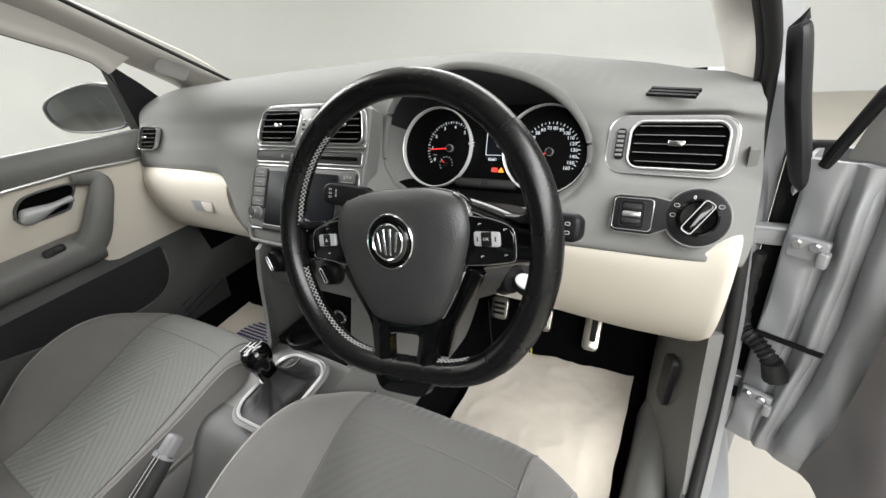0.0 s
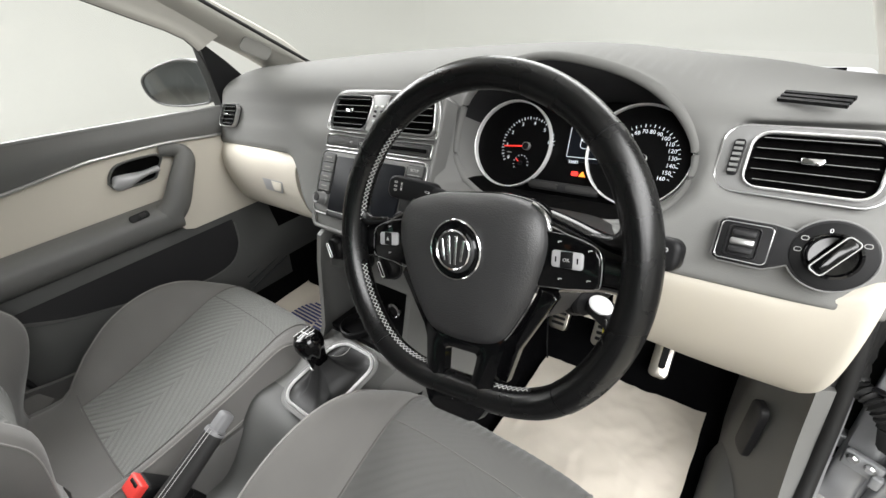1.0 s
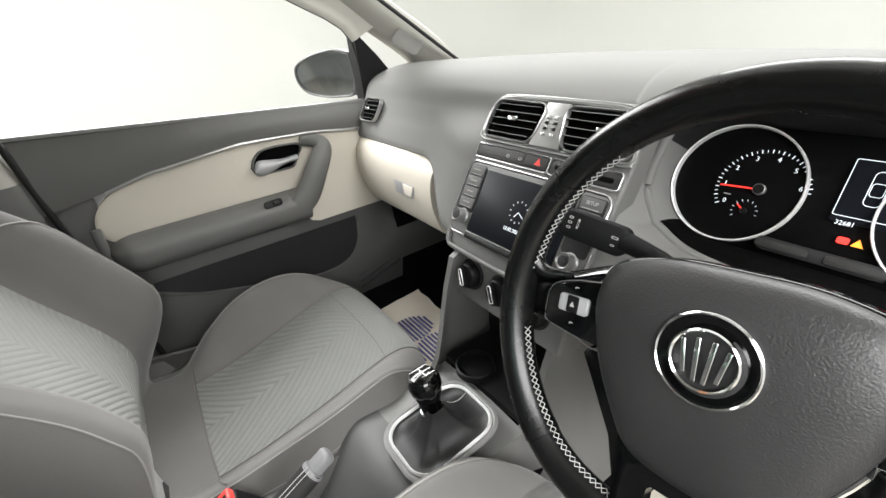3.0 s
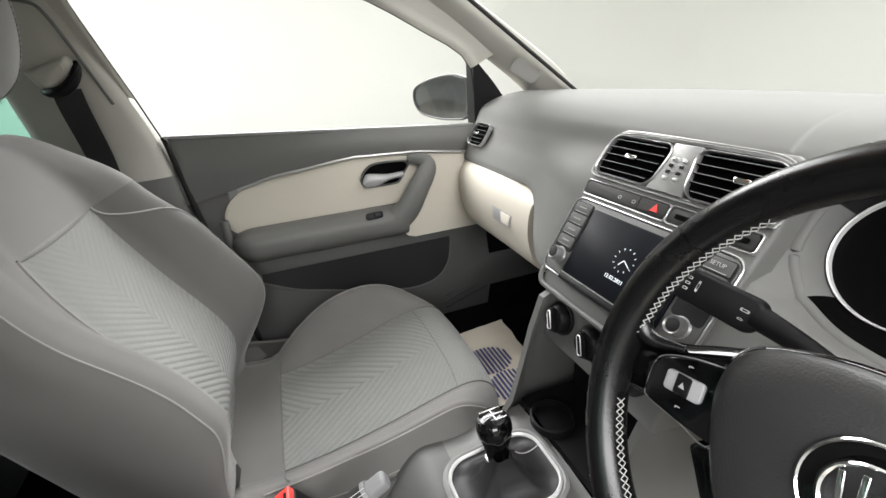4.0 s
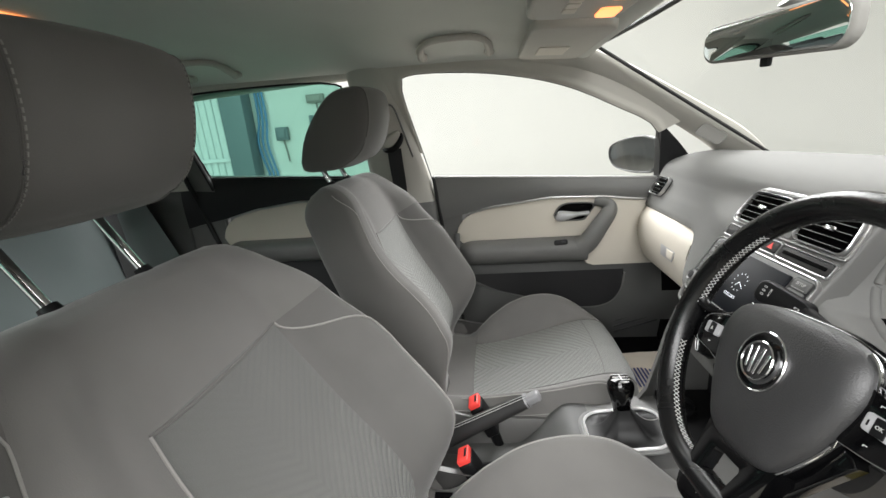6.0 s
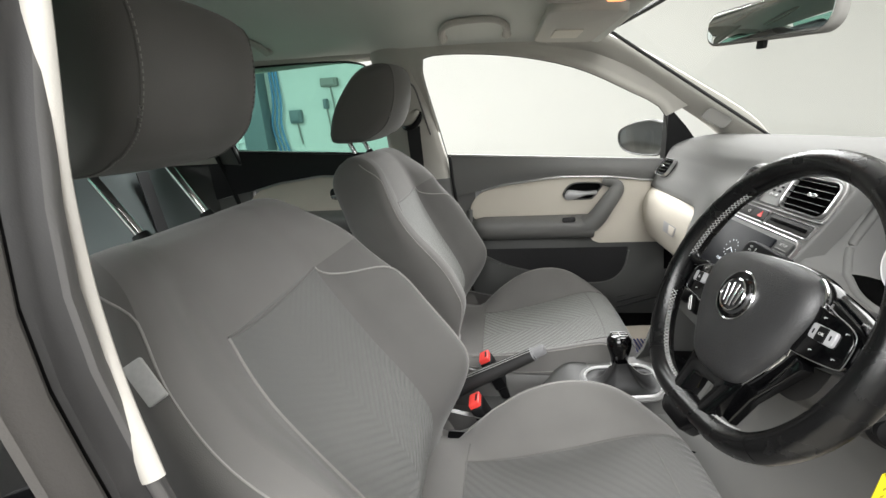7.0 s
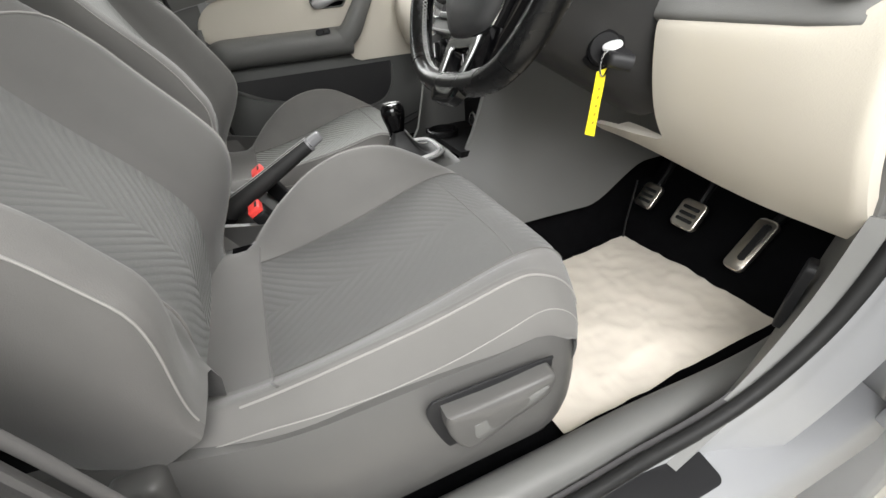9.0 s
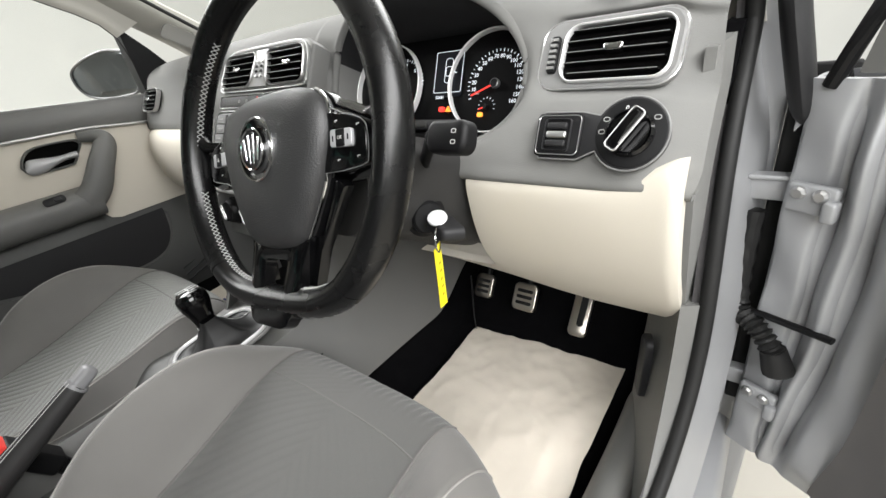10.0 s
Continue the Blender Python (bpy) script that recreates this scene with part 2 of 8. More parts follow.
def part(name, bm, mat, parent=None, label="", sharp=35, matrix=None):
    """Links a bmesh as one smooth-shaded mesh object under a thing or a part."""
    bmesh.ops.recalc_face_normals(bm, faces=bm.faces)
    me = bpy.data.meshes.new(name)
    bm.to_mesh(me)
    bm.free()
    me.materials.append(M[mat])
    me.polygons.foreach_set("use_smooth", [True] * len(me.polygons))
    me.set_sharp_from_angle(angle=radians(sharp))
    ob = new(name, me)
    if matrix is not None:
        ob.matrix_basis = matrix
    if parent is not None:
        hang(ob, parent)
    if label:
        tagged(ob, label)
    return ob


def world_of(o):
    return o.matrix_basis if o.parent is None else world_of(o.parent) @ o.matrix_parent_inverse @ o.matrix_basis


def hang(ob, parent):
    """Makes ob a part of parent without moving it."""
    ob.parent = parent
    ob.matrix_parent_inverse = world_of(parent).inverted()


def thing(name, at, label, category, group="", kind=""):
    """An Empty at the base of a thing made of parts."""
    ob = new(name)
    ob.empty_display_size = 0.05
    ob.matrix_basis = at if isinstance(at, Matrix) else Matrix.Translation(at)
    return tagged(ob, label, category, group, kind)


def grid(fn, us, vs, loop_u=False, loop_v=False, bm=None, uv=None):
    bm = bm or bmesh.new()
    rows = [[bm.verts.new(fn(u, v)) for v in vs] for u in us]
    nu, nv = len(us), len(vs)
    layer = bm.loops.layers.uv.verify() if uv else None
    for i in range(nu if loop_u else nu - 1):
        for j in range(nv if loop_v else nv - 1):
            idx = [(i, j), ((i + 1) % nu, j), ((i + 1) % nu, (j + 1) % nv), (i, (j + 1) % nv)]
            f = bm.faces.new([rows[a][b] for a, b in idx])
            if uv:
                for lp, (a, b) in zip(f.loops, idx):
                    lp[layer].uv = uv(us[a], vs[b])
    return bm


def lin(a, b, n):
    return [a + (b - a) * i / (n - 1) for i in range(n)]


def spline(pts, s):
    """Catmull-Rom through pts, s from 0 to 1."""
    n = len(pts) - 1
    x = min(max(s, 0.0), 1.0) * n
    i = min(int(x), n - 1)
    f = x - i
    p1, p2 = pts[i], pts[i + 1]
    p0 = pts[i - 1] if i else [2 * a - b for a, b in zip(p1, p2)]
    p3 = pts[i + 2] if i + 2 <= n else [2 * b - a for a, b in zip(p1, p2)]
    return tuple(0.5 * (2 * b + (c - a) * f + (2 * a - 5 * b + 4 * c - d) * f * f + (3 * b - a - 3 * c + d) * f ** 3) for a, b, c, d in zip(p0, p1, p2, p3))


def smooth(a, b, x):
    t = min(max((x - a) / (b - a), 0.0), 1.0)
    return t * t * (3 - 2 * t)


def sheet(fn, us, vs, thick, uv=None):
    """A surface fn(u, v) with a second skin thick behind it (a vector), closed at the rim."""
    off = Vector(thick)
    bm = grid(fn, us, vs, uv=uv)
    geom = bmesh.ops.extrude_face_region(bm, geom=list(bm.faces))
    bmesh.ops.translate(bm, verts=[e for e in geom["geom"] if isinstance(e, bmesh.types.BMVert)], vec=off)
    return bm


def rrect(w, h, r, n=5):
    """Corner points of a rounded rectangle round the origin."""
    r = min(r, w / 2 - 1e-5, h / 2 - 1e-5)
    out = []
    for cx, cy, a0 in ((w / 2 - r, h / 2 - r, 0), (-w / 2 + r, h / 2 - r, 90), (-w / 2 + r, -h / 2 + r, 180), (w / 2 - r, -h / 2 + r, 270)):
        for k in range(n + 1):
            a = radians(a0 + 90 * k / n)
            out.append((cx + r * math.cos(a), cy + r * math.sin(a)))
    return out


def circle(r, n=32, sx=1.0):
    return [(sx * r * math.cos(2 * math.pi * k / n), r * math.sin(2 * math.pi * k / n)) for k in range(n)]


def plate(outline, depth, m=None, soft=0.0, bm=None, crown=0.0):
    """A flat outline in the local xy plane, its front at z = depth, its edge rounded by soft."""
    bm = bm or bmesh.new()
    m = m or Matrix()
    cx = sum(p[0] for p in outline) / len(outline)
    cy = sum(p[1] for p in outline) / len(outline)

    def ring(shrink, z):
        ring_ = []
        for x, y in outline:
            d = math.hypot(x - cx, y - cy) or 1
            k = max(0.05, (d - shrink) / d)
            ring_.append(bm.verts.new(m @ Vector((cx + (x - cx) * k, cy + (y - cy) * k, z))))
        return ring_

    rings = [ring(0, 0.0)]
    if soft:
        for k in range(4):
            a = radians(90 * k / 3)
            rings.append(ring(soft * (1 - math.cos(a)), depth - soft + soft * math.sin(a)))
    else:
        rings.append(ring(0, depth))
    if crown:
        for f in (0.35, 0.6, 0.8):
            ring_ = []
            for x, y in outline:
                ring_.append(bm.verts.new(m @ Vector((cx + (x - cx) * (1 - f) * 0.98, cy + (y - cy) * (1 - f) * 0.98, depth + crown * (1 - (1 - f) ** 2)))))
            rings.append(ring_)
    n = len(outline)
    for a, b in zip(rings, rings[1:]):
        for i in range(n):
            bm.faces.new((a[i], a[(i + 1) % n], b[(i + 1) % n], b[i]))
    bm.faces.new(rings[-1])
    bm.faces.new(rings[0][::-1])
    return bm


def frame_plate(outer, inner, depth, m=None, soft=0.0015, bm=None):
    """A rim between two outlines with as many points each."""
    bm = bm or bmesh.new()
    m = m or Matrix()
    loops = []
    for pts, z in ((inner, 0.0), (inner, depth - soft), (None, depth), (outer, depth - soft), (outer, 0.0)):
        if pts is None:
            pts = [((a[0] + b[0]) / 2, (a[1] + b[1]) / 2) for a, b in zip(inner, outer)]
        loops.append([bm.verts.new(m @ Vector((x, y, z))) for x, y in pts])
    n = len(inner)
    for a, b in zip(loops, loops[1:] + loops[:1]):
        for i in range(n):
            bm.faces.new((a[i], a[(i + 1) % n], b[(i + 1) % n], b[i]))
    return bm


def tube(points, radius, sides=10, closed=False, bm=None, flat=1.0, up=None):
    """A round (or flattened) bar along points; radius may be a list."""
    bm = bm or bmesh.new()
    pts = [Vector(p) for p in points]
    n = len(pts)
    rad = radius if isinstance(radius, (list, tuple)) else [radius] * n
    ref = Vector(up) if up else None
    rings = []
    for i, p in enumerate(pts):
        a = pts[(i - 1) % n] if closed or i else pts[0]
        b = pts[(i + 1) % n] if closed or i < n - 1 else pts[-1]
        t = (b - a).normalized()
        r0 = ref or (Vector((0, 0, 1)) if abs(t.z) < 0.9 else Vector((0, 1, 0)))
        s = t.cross(r0).normalized()
        w = s.cross(t).normalized()
        rings.append([bm.verts.new(p + rad[i] * (math.cos(q) * s + flat * math.sin(q) * w)) for q in (2 * math.pi * k / sides for k in range(sides))])
    for i in range(n if closed else n - 1):
        a, b = rings[i], rings[(i + 1) % n]
        for k in range(sides):
            bm.faces.new((a[k], a[(k + 1) % sides], b[(k + 1) % sides], b[k]))
    if not closed:
        bm.faces.new(rings[0][::-1])
        bm.faces.new(rings[-1])
    return bm


def curve_pts(ctrl, n):
    return [spline(ctrl, k / (n - 1)) for k in range(n)]


def block(bm, size, centre, m=None, soft=0.0):
    """A box, its edges rounded."""
    t = bmesh.new()
    bmesh.ops.create_cube(t, size=1.0)
    bmesh.ops.scale(t, vec=size, verts=t.verts)
    if soft:
        bmesh.ops.bevel(t, geom=list(t.edges), offset=soft, segments=3, profile=0.5, affect="EDGES")
    bmesh.ops.translate(t, vec=centre, verts=t.verts)
    if m is not None:
        bmesh.ops.transform(t, matrix=m, verts=t.verts)
    keep = {v: bm.verts.new(v.co) for v in t.verts}
    for f in t.faces:
        bm.faces.new([keep[v] for v in f.verts])
    t.free()
    return bm


def lathe(profile, m=None, n=32, bm=None):
    """A profile of (radius, height) turned round the local z axis."""
    m = m or Matrix()
    bm = bm or bmesh.new()
    rings = [[bm.verts.new(m @ Vector((r * math.cos(2 * math.pi * k / n), r * math.sin(2 * math.pi * k / n), z))) for k in range(n)] for r, z in profile]
    for a, b in zip(rings, rings[1:]):
        for k in range(n):
            bm.faces.new((a[k], a[(k + 1) % n], b[(k + 1) % n], b[k]))
    bm.faces.new(rings[0][::-1])
    bm.faces.new(rings[-1])
    return bm


def facing(origin, right, up):
    """A frame whose local x is right, y is up and z faces out."""
    r = Vector(right).normalized()
    u = Vector(up)
    u = (u - u.dot(r) * r).normalized()
    o = r.cross(u)
    m = Matrix((r, u, o)).transposed().to_4x4()
    m.translation = Vector(origin)
    return m


def lettering(name, text, size, m, mat, parent, align="CENTER"):
    """A word in the built-in font as a thin mesh."""
    cu = bpy.data.curves.new(name, "FONT")
    cu.body, cu.size, cu.align_x, cu.align_y, cu.extrude, cu.resolution_u = text, size, align, "CENTER", 0.0002, 2
    tmp = bpy.data.objects.new(name, cu)
    me = bpy.data.meshes.new_from_object(tmp)
    bpy.data.objects.remove(tmp)
    me.transform(m)
    me.materials.append(M[mat])
    ob = new(name, me)
    hang(ob, parent)
    return ob


def bars(bm, rows, m):
    """Short strokes (x, y, w, h) on a surface."""
    for x, y, w, h in rows:
        block(bm, (w, h, 0.0006), (x, y, 0.0003), m)
    return bm

# ---- studio ----


def slab(name, size, centre, mat, label, category, soft=0.0):
    return tagged(part(name, block(bmesh.new(), size, centre, None, soft), mat), label, category, kind="structure")


slab("ground", (60, 60, 0.2), (0, 0, -0.1), "floor", "pale cream sealed studio floor", "floor")
# one white cove runs round the studio with rounded corners and rolls into the ceiling


def cove(side, u0, u1, label):
    plan = []
    cx_, cy_, hx, hy, rad = 0.0, -0.5, 4.5, 6.0, 2.6
    for px, py, a0 in ((hx - rad, hy - rad, 0), (-hx + rad, hy - rad, 90), (-hx + rad, -hy + rad, 180), (hx - rad, -hy + rad, 270)):
        for k in range(15):
            a = radians(a0 + 90 * k / 14)
            plan.append((cx_ + px + rad * math.cos(a), cy_ + py + rad * math.sin(a), math.cos(a), math.sin(a)))
    rise = [(0.0, 0.0), (0.0, 0.8), (0.0, 1.6)] + [(0.9 * (1 - math.cos(radians(q))), 2.3 + 0.9 * math.sin(radians(q))) for q in (0, 15, 30, 45, 60, 75, 90)]

    def at(u, v):
        x, y, nx_, ny_ = plan[int(u) % 60]
        d_, z = rise[int(v)]
        return (x - nx_ * d_, y - ny_ * d_, z)

    bm = grid(at, list(range(u0, u1 + 1)), list(range(len(rise))))
    geom = bmesh.ops.extrude_face_region(bm, geom=list(bm.faces))
    for e in geom["geom"]:
        if isinstance(e, bmesh.types.BMVert):
            e.co += Vector((e.co.x, e.co.y + 0.5, 0)).normalized() * 0.15 + Vector((0, 0, 0.1 if e.co.z > 3.0 else 0))
    return tagged(part("wall_" + side, bm, "wall"), label, "wall", kind="structure")


cove("east", 51, 66, "plain white studio cove wall beside the driver door")
cove("north", 6, 21, "plain white studio cove wall ahead of the car")
cove("west", 21, 36, "plain white studio cove wall beside the car")
cove("south", 36, 51, "plain white studio cove wall behind the car")
slab("ceiling", (9.4, 12.4, 0.2), (0, -0.5, 3.3), "ceil", "plain white studio ceiling", "ceiling")

# ---- body of the car ----
BELT = lambda y: 1.058 - 0.068 * y          # height of the window sill
car = thing("car_body", (0, 0, 0), "silver hatchback body shell with its driver door opening", "car", kind="structure")

# floor pan and carpet, rising to the toe board
FLOOR = [(-1.3, 0.42), (-0.62, 0.42), (-0.52, 0.30), (0.0, 0.285), (0.62, 0.300), (0.86, 0.338), (0.98, 0.43), (1.12, 0.66), (1.14, 1.0)]


def floor_at(x, s):
    y, z = spline(FLOOR, s)
    return (x, y, z + 0.012 * math.exp(-((abs(x) - 0.62) / 0.05) ** 2))


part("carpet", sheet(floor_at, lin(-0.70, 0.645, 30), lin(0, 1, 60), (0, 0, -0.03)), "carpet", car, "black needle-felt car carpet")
bm = bmesh.new()
block(bm, (1.50, 3.2, 0.10), (0, -0.2, 0.19), None, 0.03)
part("underbody", bm, "black", car)
for wx in (-0.70, 0.70):
    for wy in (1.35, -1.12):
        part("tyre", lathe([(0.15, -0.09), (0.285, -0.095), (0.30, -0.07), (0.30, 0.07), (0.285, 0.095), (0.15, 0.09)], pose(wx, wy, 0.30, 0, 90, 0), 40), "tyre", car)

# sills: trim inside, rubber seal, painted outer edge with a dark tread plate
SILL = [(0.600, 0.300), (0.612, 0.36), (0.628, 0.392), (0.650, 0.402), (0.668, 0.398), (0.676, 0.385)]
part("sill_trim", sheet(lambda y, s: (spline(SILL, s)[0] + 0.012 * smooth(0.45, 0.85, y), y, spline(SILL, s)[1] + 0.04 * smooth(0.55, 0.95, y) ** 2), lin(-0.42, 0.80, 40), lin(0, 1, 14), (0.004, 0, -0.02)), "trim", car, "grey plastic sill trim")
SILL_OUT = [(0.672, 0.372), (0.690, 0.368), (0.720, 0.362), (0.765, 0.352), (0.785, 0.335), (0.79, 0.27), (0.77, 0.20)]
part("sill_panel", sheet(lambda y, s: (spline(SILL_OUT, s)[0], y, spline(SILL_OUT, s)[1]), lin(-0.60, 0.86, 30), lin(0, 1, 22), (-0.01, 0, -0.02)), "silver", car, "silver painted door sill")
part("tread_plate", plate(rrect(0.055, 0.62, 0.012), 0.004, facing((0.727, 0.23, 0.363), (1, 0, -0.16), (0, 1, 0)), 0.002), "dark", car, "dark adhesive sill tread plate")
OPENING = [(-0.150, 1.36), (-0.113, 1.03), (-0.064, 0.80), (-0.030, 0.66), (0.000, 0.545), (0.040, 0.450), (0.110, 0.402), (0.30, 0.392), (0.47, 0.408), (0.575, 0.455), (0.655, 0.545), (0.695, 0.640), (0.722, 0.745), (0.752, 0.845), (0.800, 0.930), (0.836, 1.000), (0.79, 1.08), (0.62, 1.22), (0.44, 1.335), (0.30, 1.385), (0.10, 1.40), (-0.08, 1.398)]
OPEN_X = lambda z: 0.682 - 0.10 * smooth(1.06, 1.46, z) + 0.012 * smooth(0.95, 0.6, z)


def opening_ring(grow, out, n=150):
    pts = [spline(OPENING + OPENING[:1], k / n) for k in range(n)]
    c = (0.33, 0.85)
    ring = []
    for y, z in pts:
        d = math.hypot(y - c[0], z - c[1])
        k = (d + grow) / d
        ring.append((OPEN_X(z) + out + 0.030 * smooth(0.42, 0.72, y) * smooth(1.22, 0.98, z), c[0] + (y - c[0]) * k, c[1] + (z - c[1]) * k))
    return ring


part("door_seal", tube([p for p in opening_ring(0.009, 0.006) if p[1] > 0.045 and p[2] < 1.0], 0.0095, 12, up=(1, 0, 0)), "rubber", car, "black rubber door seal")
OVER = opening_ring(0.009, 0.006)
OVER = [p for p in OVER if p[2] >= 0.995 and (p[1] > 0.03 or p[2] > 1.36)]
k_ = max(range(len(OVER)), key=lambda i: (Vector(OVER[i]) - Vector(OVER[i - 1])).length)
part("door_seal", tube(OVER[k_:] + OVER[:k_], 0.0095, 12, up=(1, 0, 0)), "rubber", car, "black rubber door seal")
# broad rubber carrier with a groove, then the painted flange round the opening


def band(name, rings, mat, label, keep=lambda c, k: True):
    bm = bmesh.new()
    vr = [[bm.verts.new(p) for p in r] for r in rings]
    for a, b in zip(vr, vr[1:]):
        for k in range(len(a)):
            bm.faces.new((a[k], a[(k + 1) % len(a)], b[(k + 1) % len(a)], b[k]))
    bmesh.ops.delete(bm, geom=[f for f in bm.faces if not keep(f.calc_center_median(), f.index)], context="FACES")
    return part(name, bm, mat, car, label)


BEHIND = lambda c: c.y <= 0.045 and c.z > 0.40
band("seal_carrier", [opening_ring(g, o) for g, o in ((0.009, -0.012), (0.015, 0.008), (0.017, -0.004), (0.019, -0.003), (0.0205, 0.009), (0.024, 0.012), (0.028, 0.006))], "seal", "black rubber seal with a groove", lambda c, k: not BEHIND(c))
FLANGE = ((0.025, 0.004), (0.031, 0.009), (0.058, 0.013), (0.078, 0.018), (0.105, 0.032), (0.130, 0.042))
band("door_aperture", [opening_ring(g, o) for g, o in FLANGE], "silver", "silver painted door aperture flange", lambda c, k: not BEHIND(c))
# along the middle pillar: trim edge, dark gap, soft seal, then the painted skin
band("pillar_trim_edge", [opening_ring(g, o) for g, o in ((0.060, -0.034), (0.016, -0.022), (0.003, -0.018), (0.000, -0.014), (-0.001, -0.009), (0.001, -0.006))], "edge_grey", "grey edge of the pillar trim", lambda c, k: BEHIND(c))
band("pillar_trim_face", [opening_ring(g, o) for g, o in ((0.001, -0.006), (0.004, -0.003), (0.005, 0.003), (0.004, 0.009), (0.006, 0.012))], "jamb_trim", "dark grey trim beside the seal", lambda c, k: BEHIND(c))
band("seal_gap", [opening_ring(g, o) for g, o in ((0.006, 0.012), (0.016, 0.0125), (0.016, 0.0145), (0.004, 0.015))], "rubber", "dark gap beside the seal", lambda c, k: BEHIND(c))
band("pillar_seal", [opening_ring(g, o) for g, o in ((0.004, 0.015), (0.001, 0.018), (0.002, 0.026), (0.006, 0.032), (0.006, 0.036), (0.010, 0.0385))], "soft_seal", "broad grey rubber seal on the pillar", lambda c, k: BEHIND(c))

# front wing post outside, behind the hinges
bm = block(bmesh.new(), (0.058, 0.13, 0.86), (0.737, 0.945, 0.60), None, 0.010)
part("hinge_post", bm, "silver", car, "silver painted hinge post")
# one black block covers both the rubber seal and the dark hinge cavity
part("door_gap_fill", block(bmesh.new(), (0.060, 0.012, 0.56), (0.796, 0.884, 0.66), None, 0.004), "rubber", car, "black block for the seal and the shaded gap behind the hinges")
part("wing_return", block(bmesh.new(), (0.095, 0.10, 0.42), (0.772, 0.945, 0.19), None, 0.012), "silver", car, "silver front wing return")

part("sill_trim", block(bmesh.new(), (0.06, 2.3, 0.20), (-0.725, -0.05, 0.33), None, 0.02), "low_trim", car)
part("rear_side_trim", block(bmesh.new(), (0.04, 0.98, 0.56), (-0.722, -1.52, 0.825), None, 0.012), "low_trim", car, "dark grey rear side trim")

# roof lining and roof skin
ROOF_Y = [-1.75, 0.395]


def roof_at(u, v, lift=0.0):
    y = ROOF_Y[0] + (ROOF_Y[1] - ROOF_Y[0]) * v
    w = 0.565 + 0.02 * smooth(0.4, -0.4, y)
    x = w * (2 * u - 1)
    front = 0.040 * smooth(0.05, 0.40, y) * (1 - 0.6 * abs(2 * u - 1) ** 3)
    back = 0.06 * smooth(-0.7, -1.75, y)
    return (x, y, 1.488 - 0.080 * abs(2 * u - 1) ** 3.0 - front - back + lift)


part("headlining", sheet(roof_at, lin(0, 1, 33), lin(0, 1, 50), (0, 0, 0.02)), "headlining", car, "pale grey felt headlining")
part("roof_skin", sheet(lambda u, v: roof_at(u * 1.06 - 0.03, v, 0.045), lin(0, 1, 25), lin(0, 1, 30), (0, 0, 0.006)), "silver", car)


def pillar(name, path, half, mat, up, label="", flat=0.35, n=30, sides=14):
    pts = curve_pts(path, n)
    ws = [spline([(h,) for h in half], k / (n - 1))[0] for k in range(n)]
    return part(name, tube(pts, ws, sides, flat=flat, up=up), mat, car, label)


for sx in (-1, 1):
    side = "left" if sx < 0 else "right"
    # windscreen pillar trim, from the dashboard's end to the roof
    pillar("windscreen_pillar", [(sx * x_, y_ - (0.022 if sx < 0 else 0.0), z_) for x_, y_, z_ in ((0.69, 0.985, 1.045) if sx < 0 else (0.702, 0.905, 0.985), (0.675, 0.90, 1.125), (0.645, 0.74, 1.225), (0.605, 0.56, 1.325), (0.568, 0.42, 1.388), (0.545, 0.30, 1.418))], [0.067, 0.064, 0.058, 0.054, 0.050, 0.050] if sx < 0 else [0.050, 0.054, 0.050, 0.046, 0.046, 0.05], "light_trim", (sx * 0.45, 0.3, 0.8), "pale grey plastic windscreen pillar trim", flat=0.40)
    # rail over the doors
    pillar("cant_rail", [(sx * 0.572, 0.45, 1.376), (sx * 0.590, 0.25, 1.402), (sx * 0.60, 0.0, 1.412), (sx * 0.605, -0.35, 1.415), (sx * 0.60, -0.8, 1.40), (sx * 0.58, -1.3, 1.37)], [0.03, 0.034, 0.034, 0.034, 0.034, 0.034], "light_trim", (sx * 0.5, 0, 0.8), flat=0.6)

# middle pillar of the passenger side: broad trim above, dark lower part
for sx in (-1, 1):
    y0, shy = (-0.165, 0.0) if sx < 0 else (-0.25, 0.04)

    def post(u, v, sx=sx, y0=y0, shy=shy):
        z = 0.98 + 0.44 * v
        lean = -0.06 * v
        w = 0.105 - shy - 0.035 * smooth(0.0, 1.0, v)
        prof = math.cos((u - 0.5) * math.pi) ** 0.5 if 0 < u < 1 else 0.0
        return (sx * (0.688 - 0.095 * smooth(0.05, 1.0, v) - 0.030 * prof), y0 + lean + w * (2 * u - 1), z)

    part("middle_pillar", sheet(post, lin(0, 1, 21), lin(0, 1, 20), (sx * 0.03, 0, 0)), "light_trim", car, "pale grey plastic middle pillar trim")

    def post_low(u, v, sx=sx, y0=y0, shy=shy):
        z = 0.38 + 0.60 * v
        prof = math.cos((u - 0.5) * math.pi) ** 0.5 if 0 < u < 1 else 0.0
        return (sx * (0.70 - 0.012 * smooth(0.5, 1, v) - 0.034 * prof), y0 - 0.01 + (0.12 - 1.1 * shy) * (2 * u - 1) * (1.25 - 0.25 * v), z)

    part("lower_pillar", sheet(post_low, lin(0, 1, 21), lin(0, 1, 16), (sx * 0.03, 0, 0)), "trim", car, "grey plastic lower pillar trim")

part("door_seal", tube(curve_pts([(-0.690, -0.062, 1.062), (-0.684, -0.057, 1.04), (-0.684, -0.046, 0.93), (-0.684, -0.022, 0.75), (-0.682, 0.012, 0.50)], 24), 0.0065, 10), "rubber", car, "black rubber door seal")

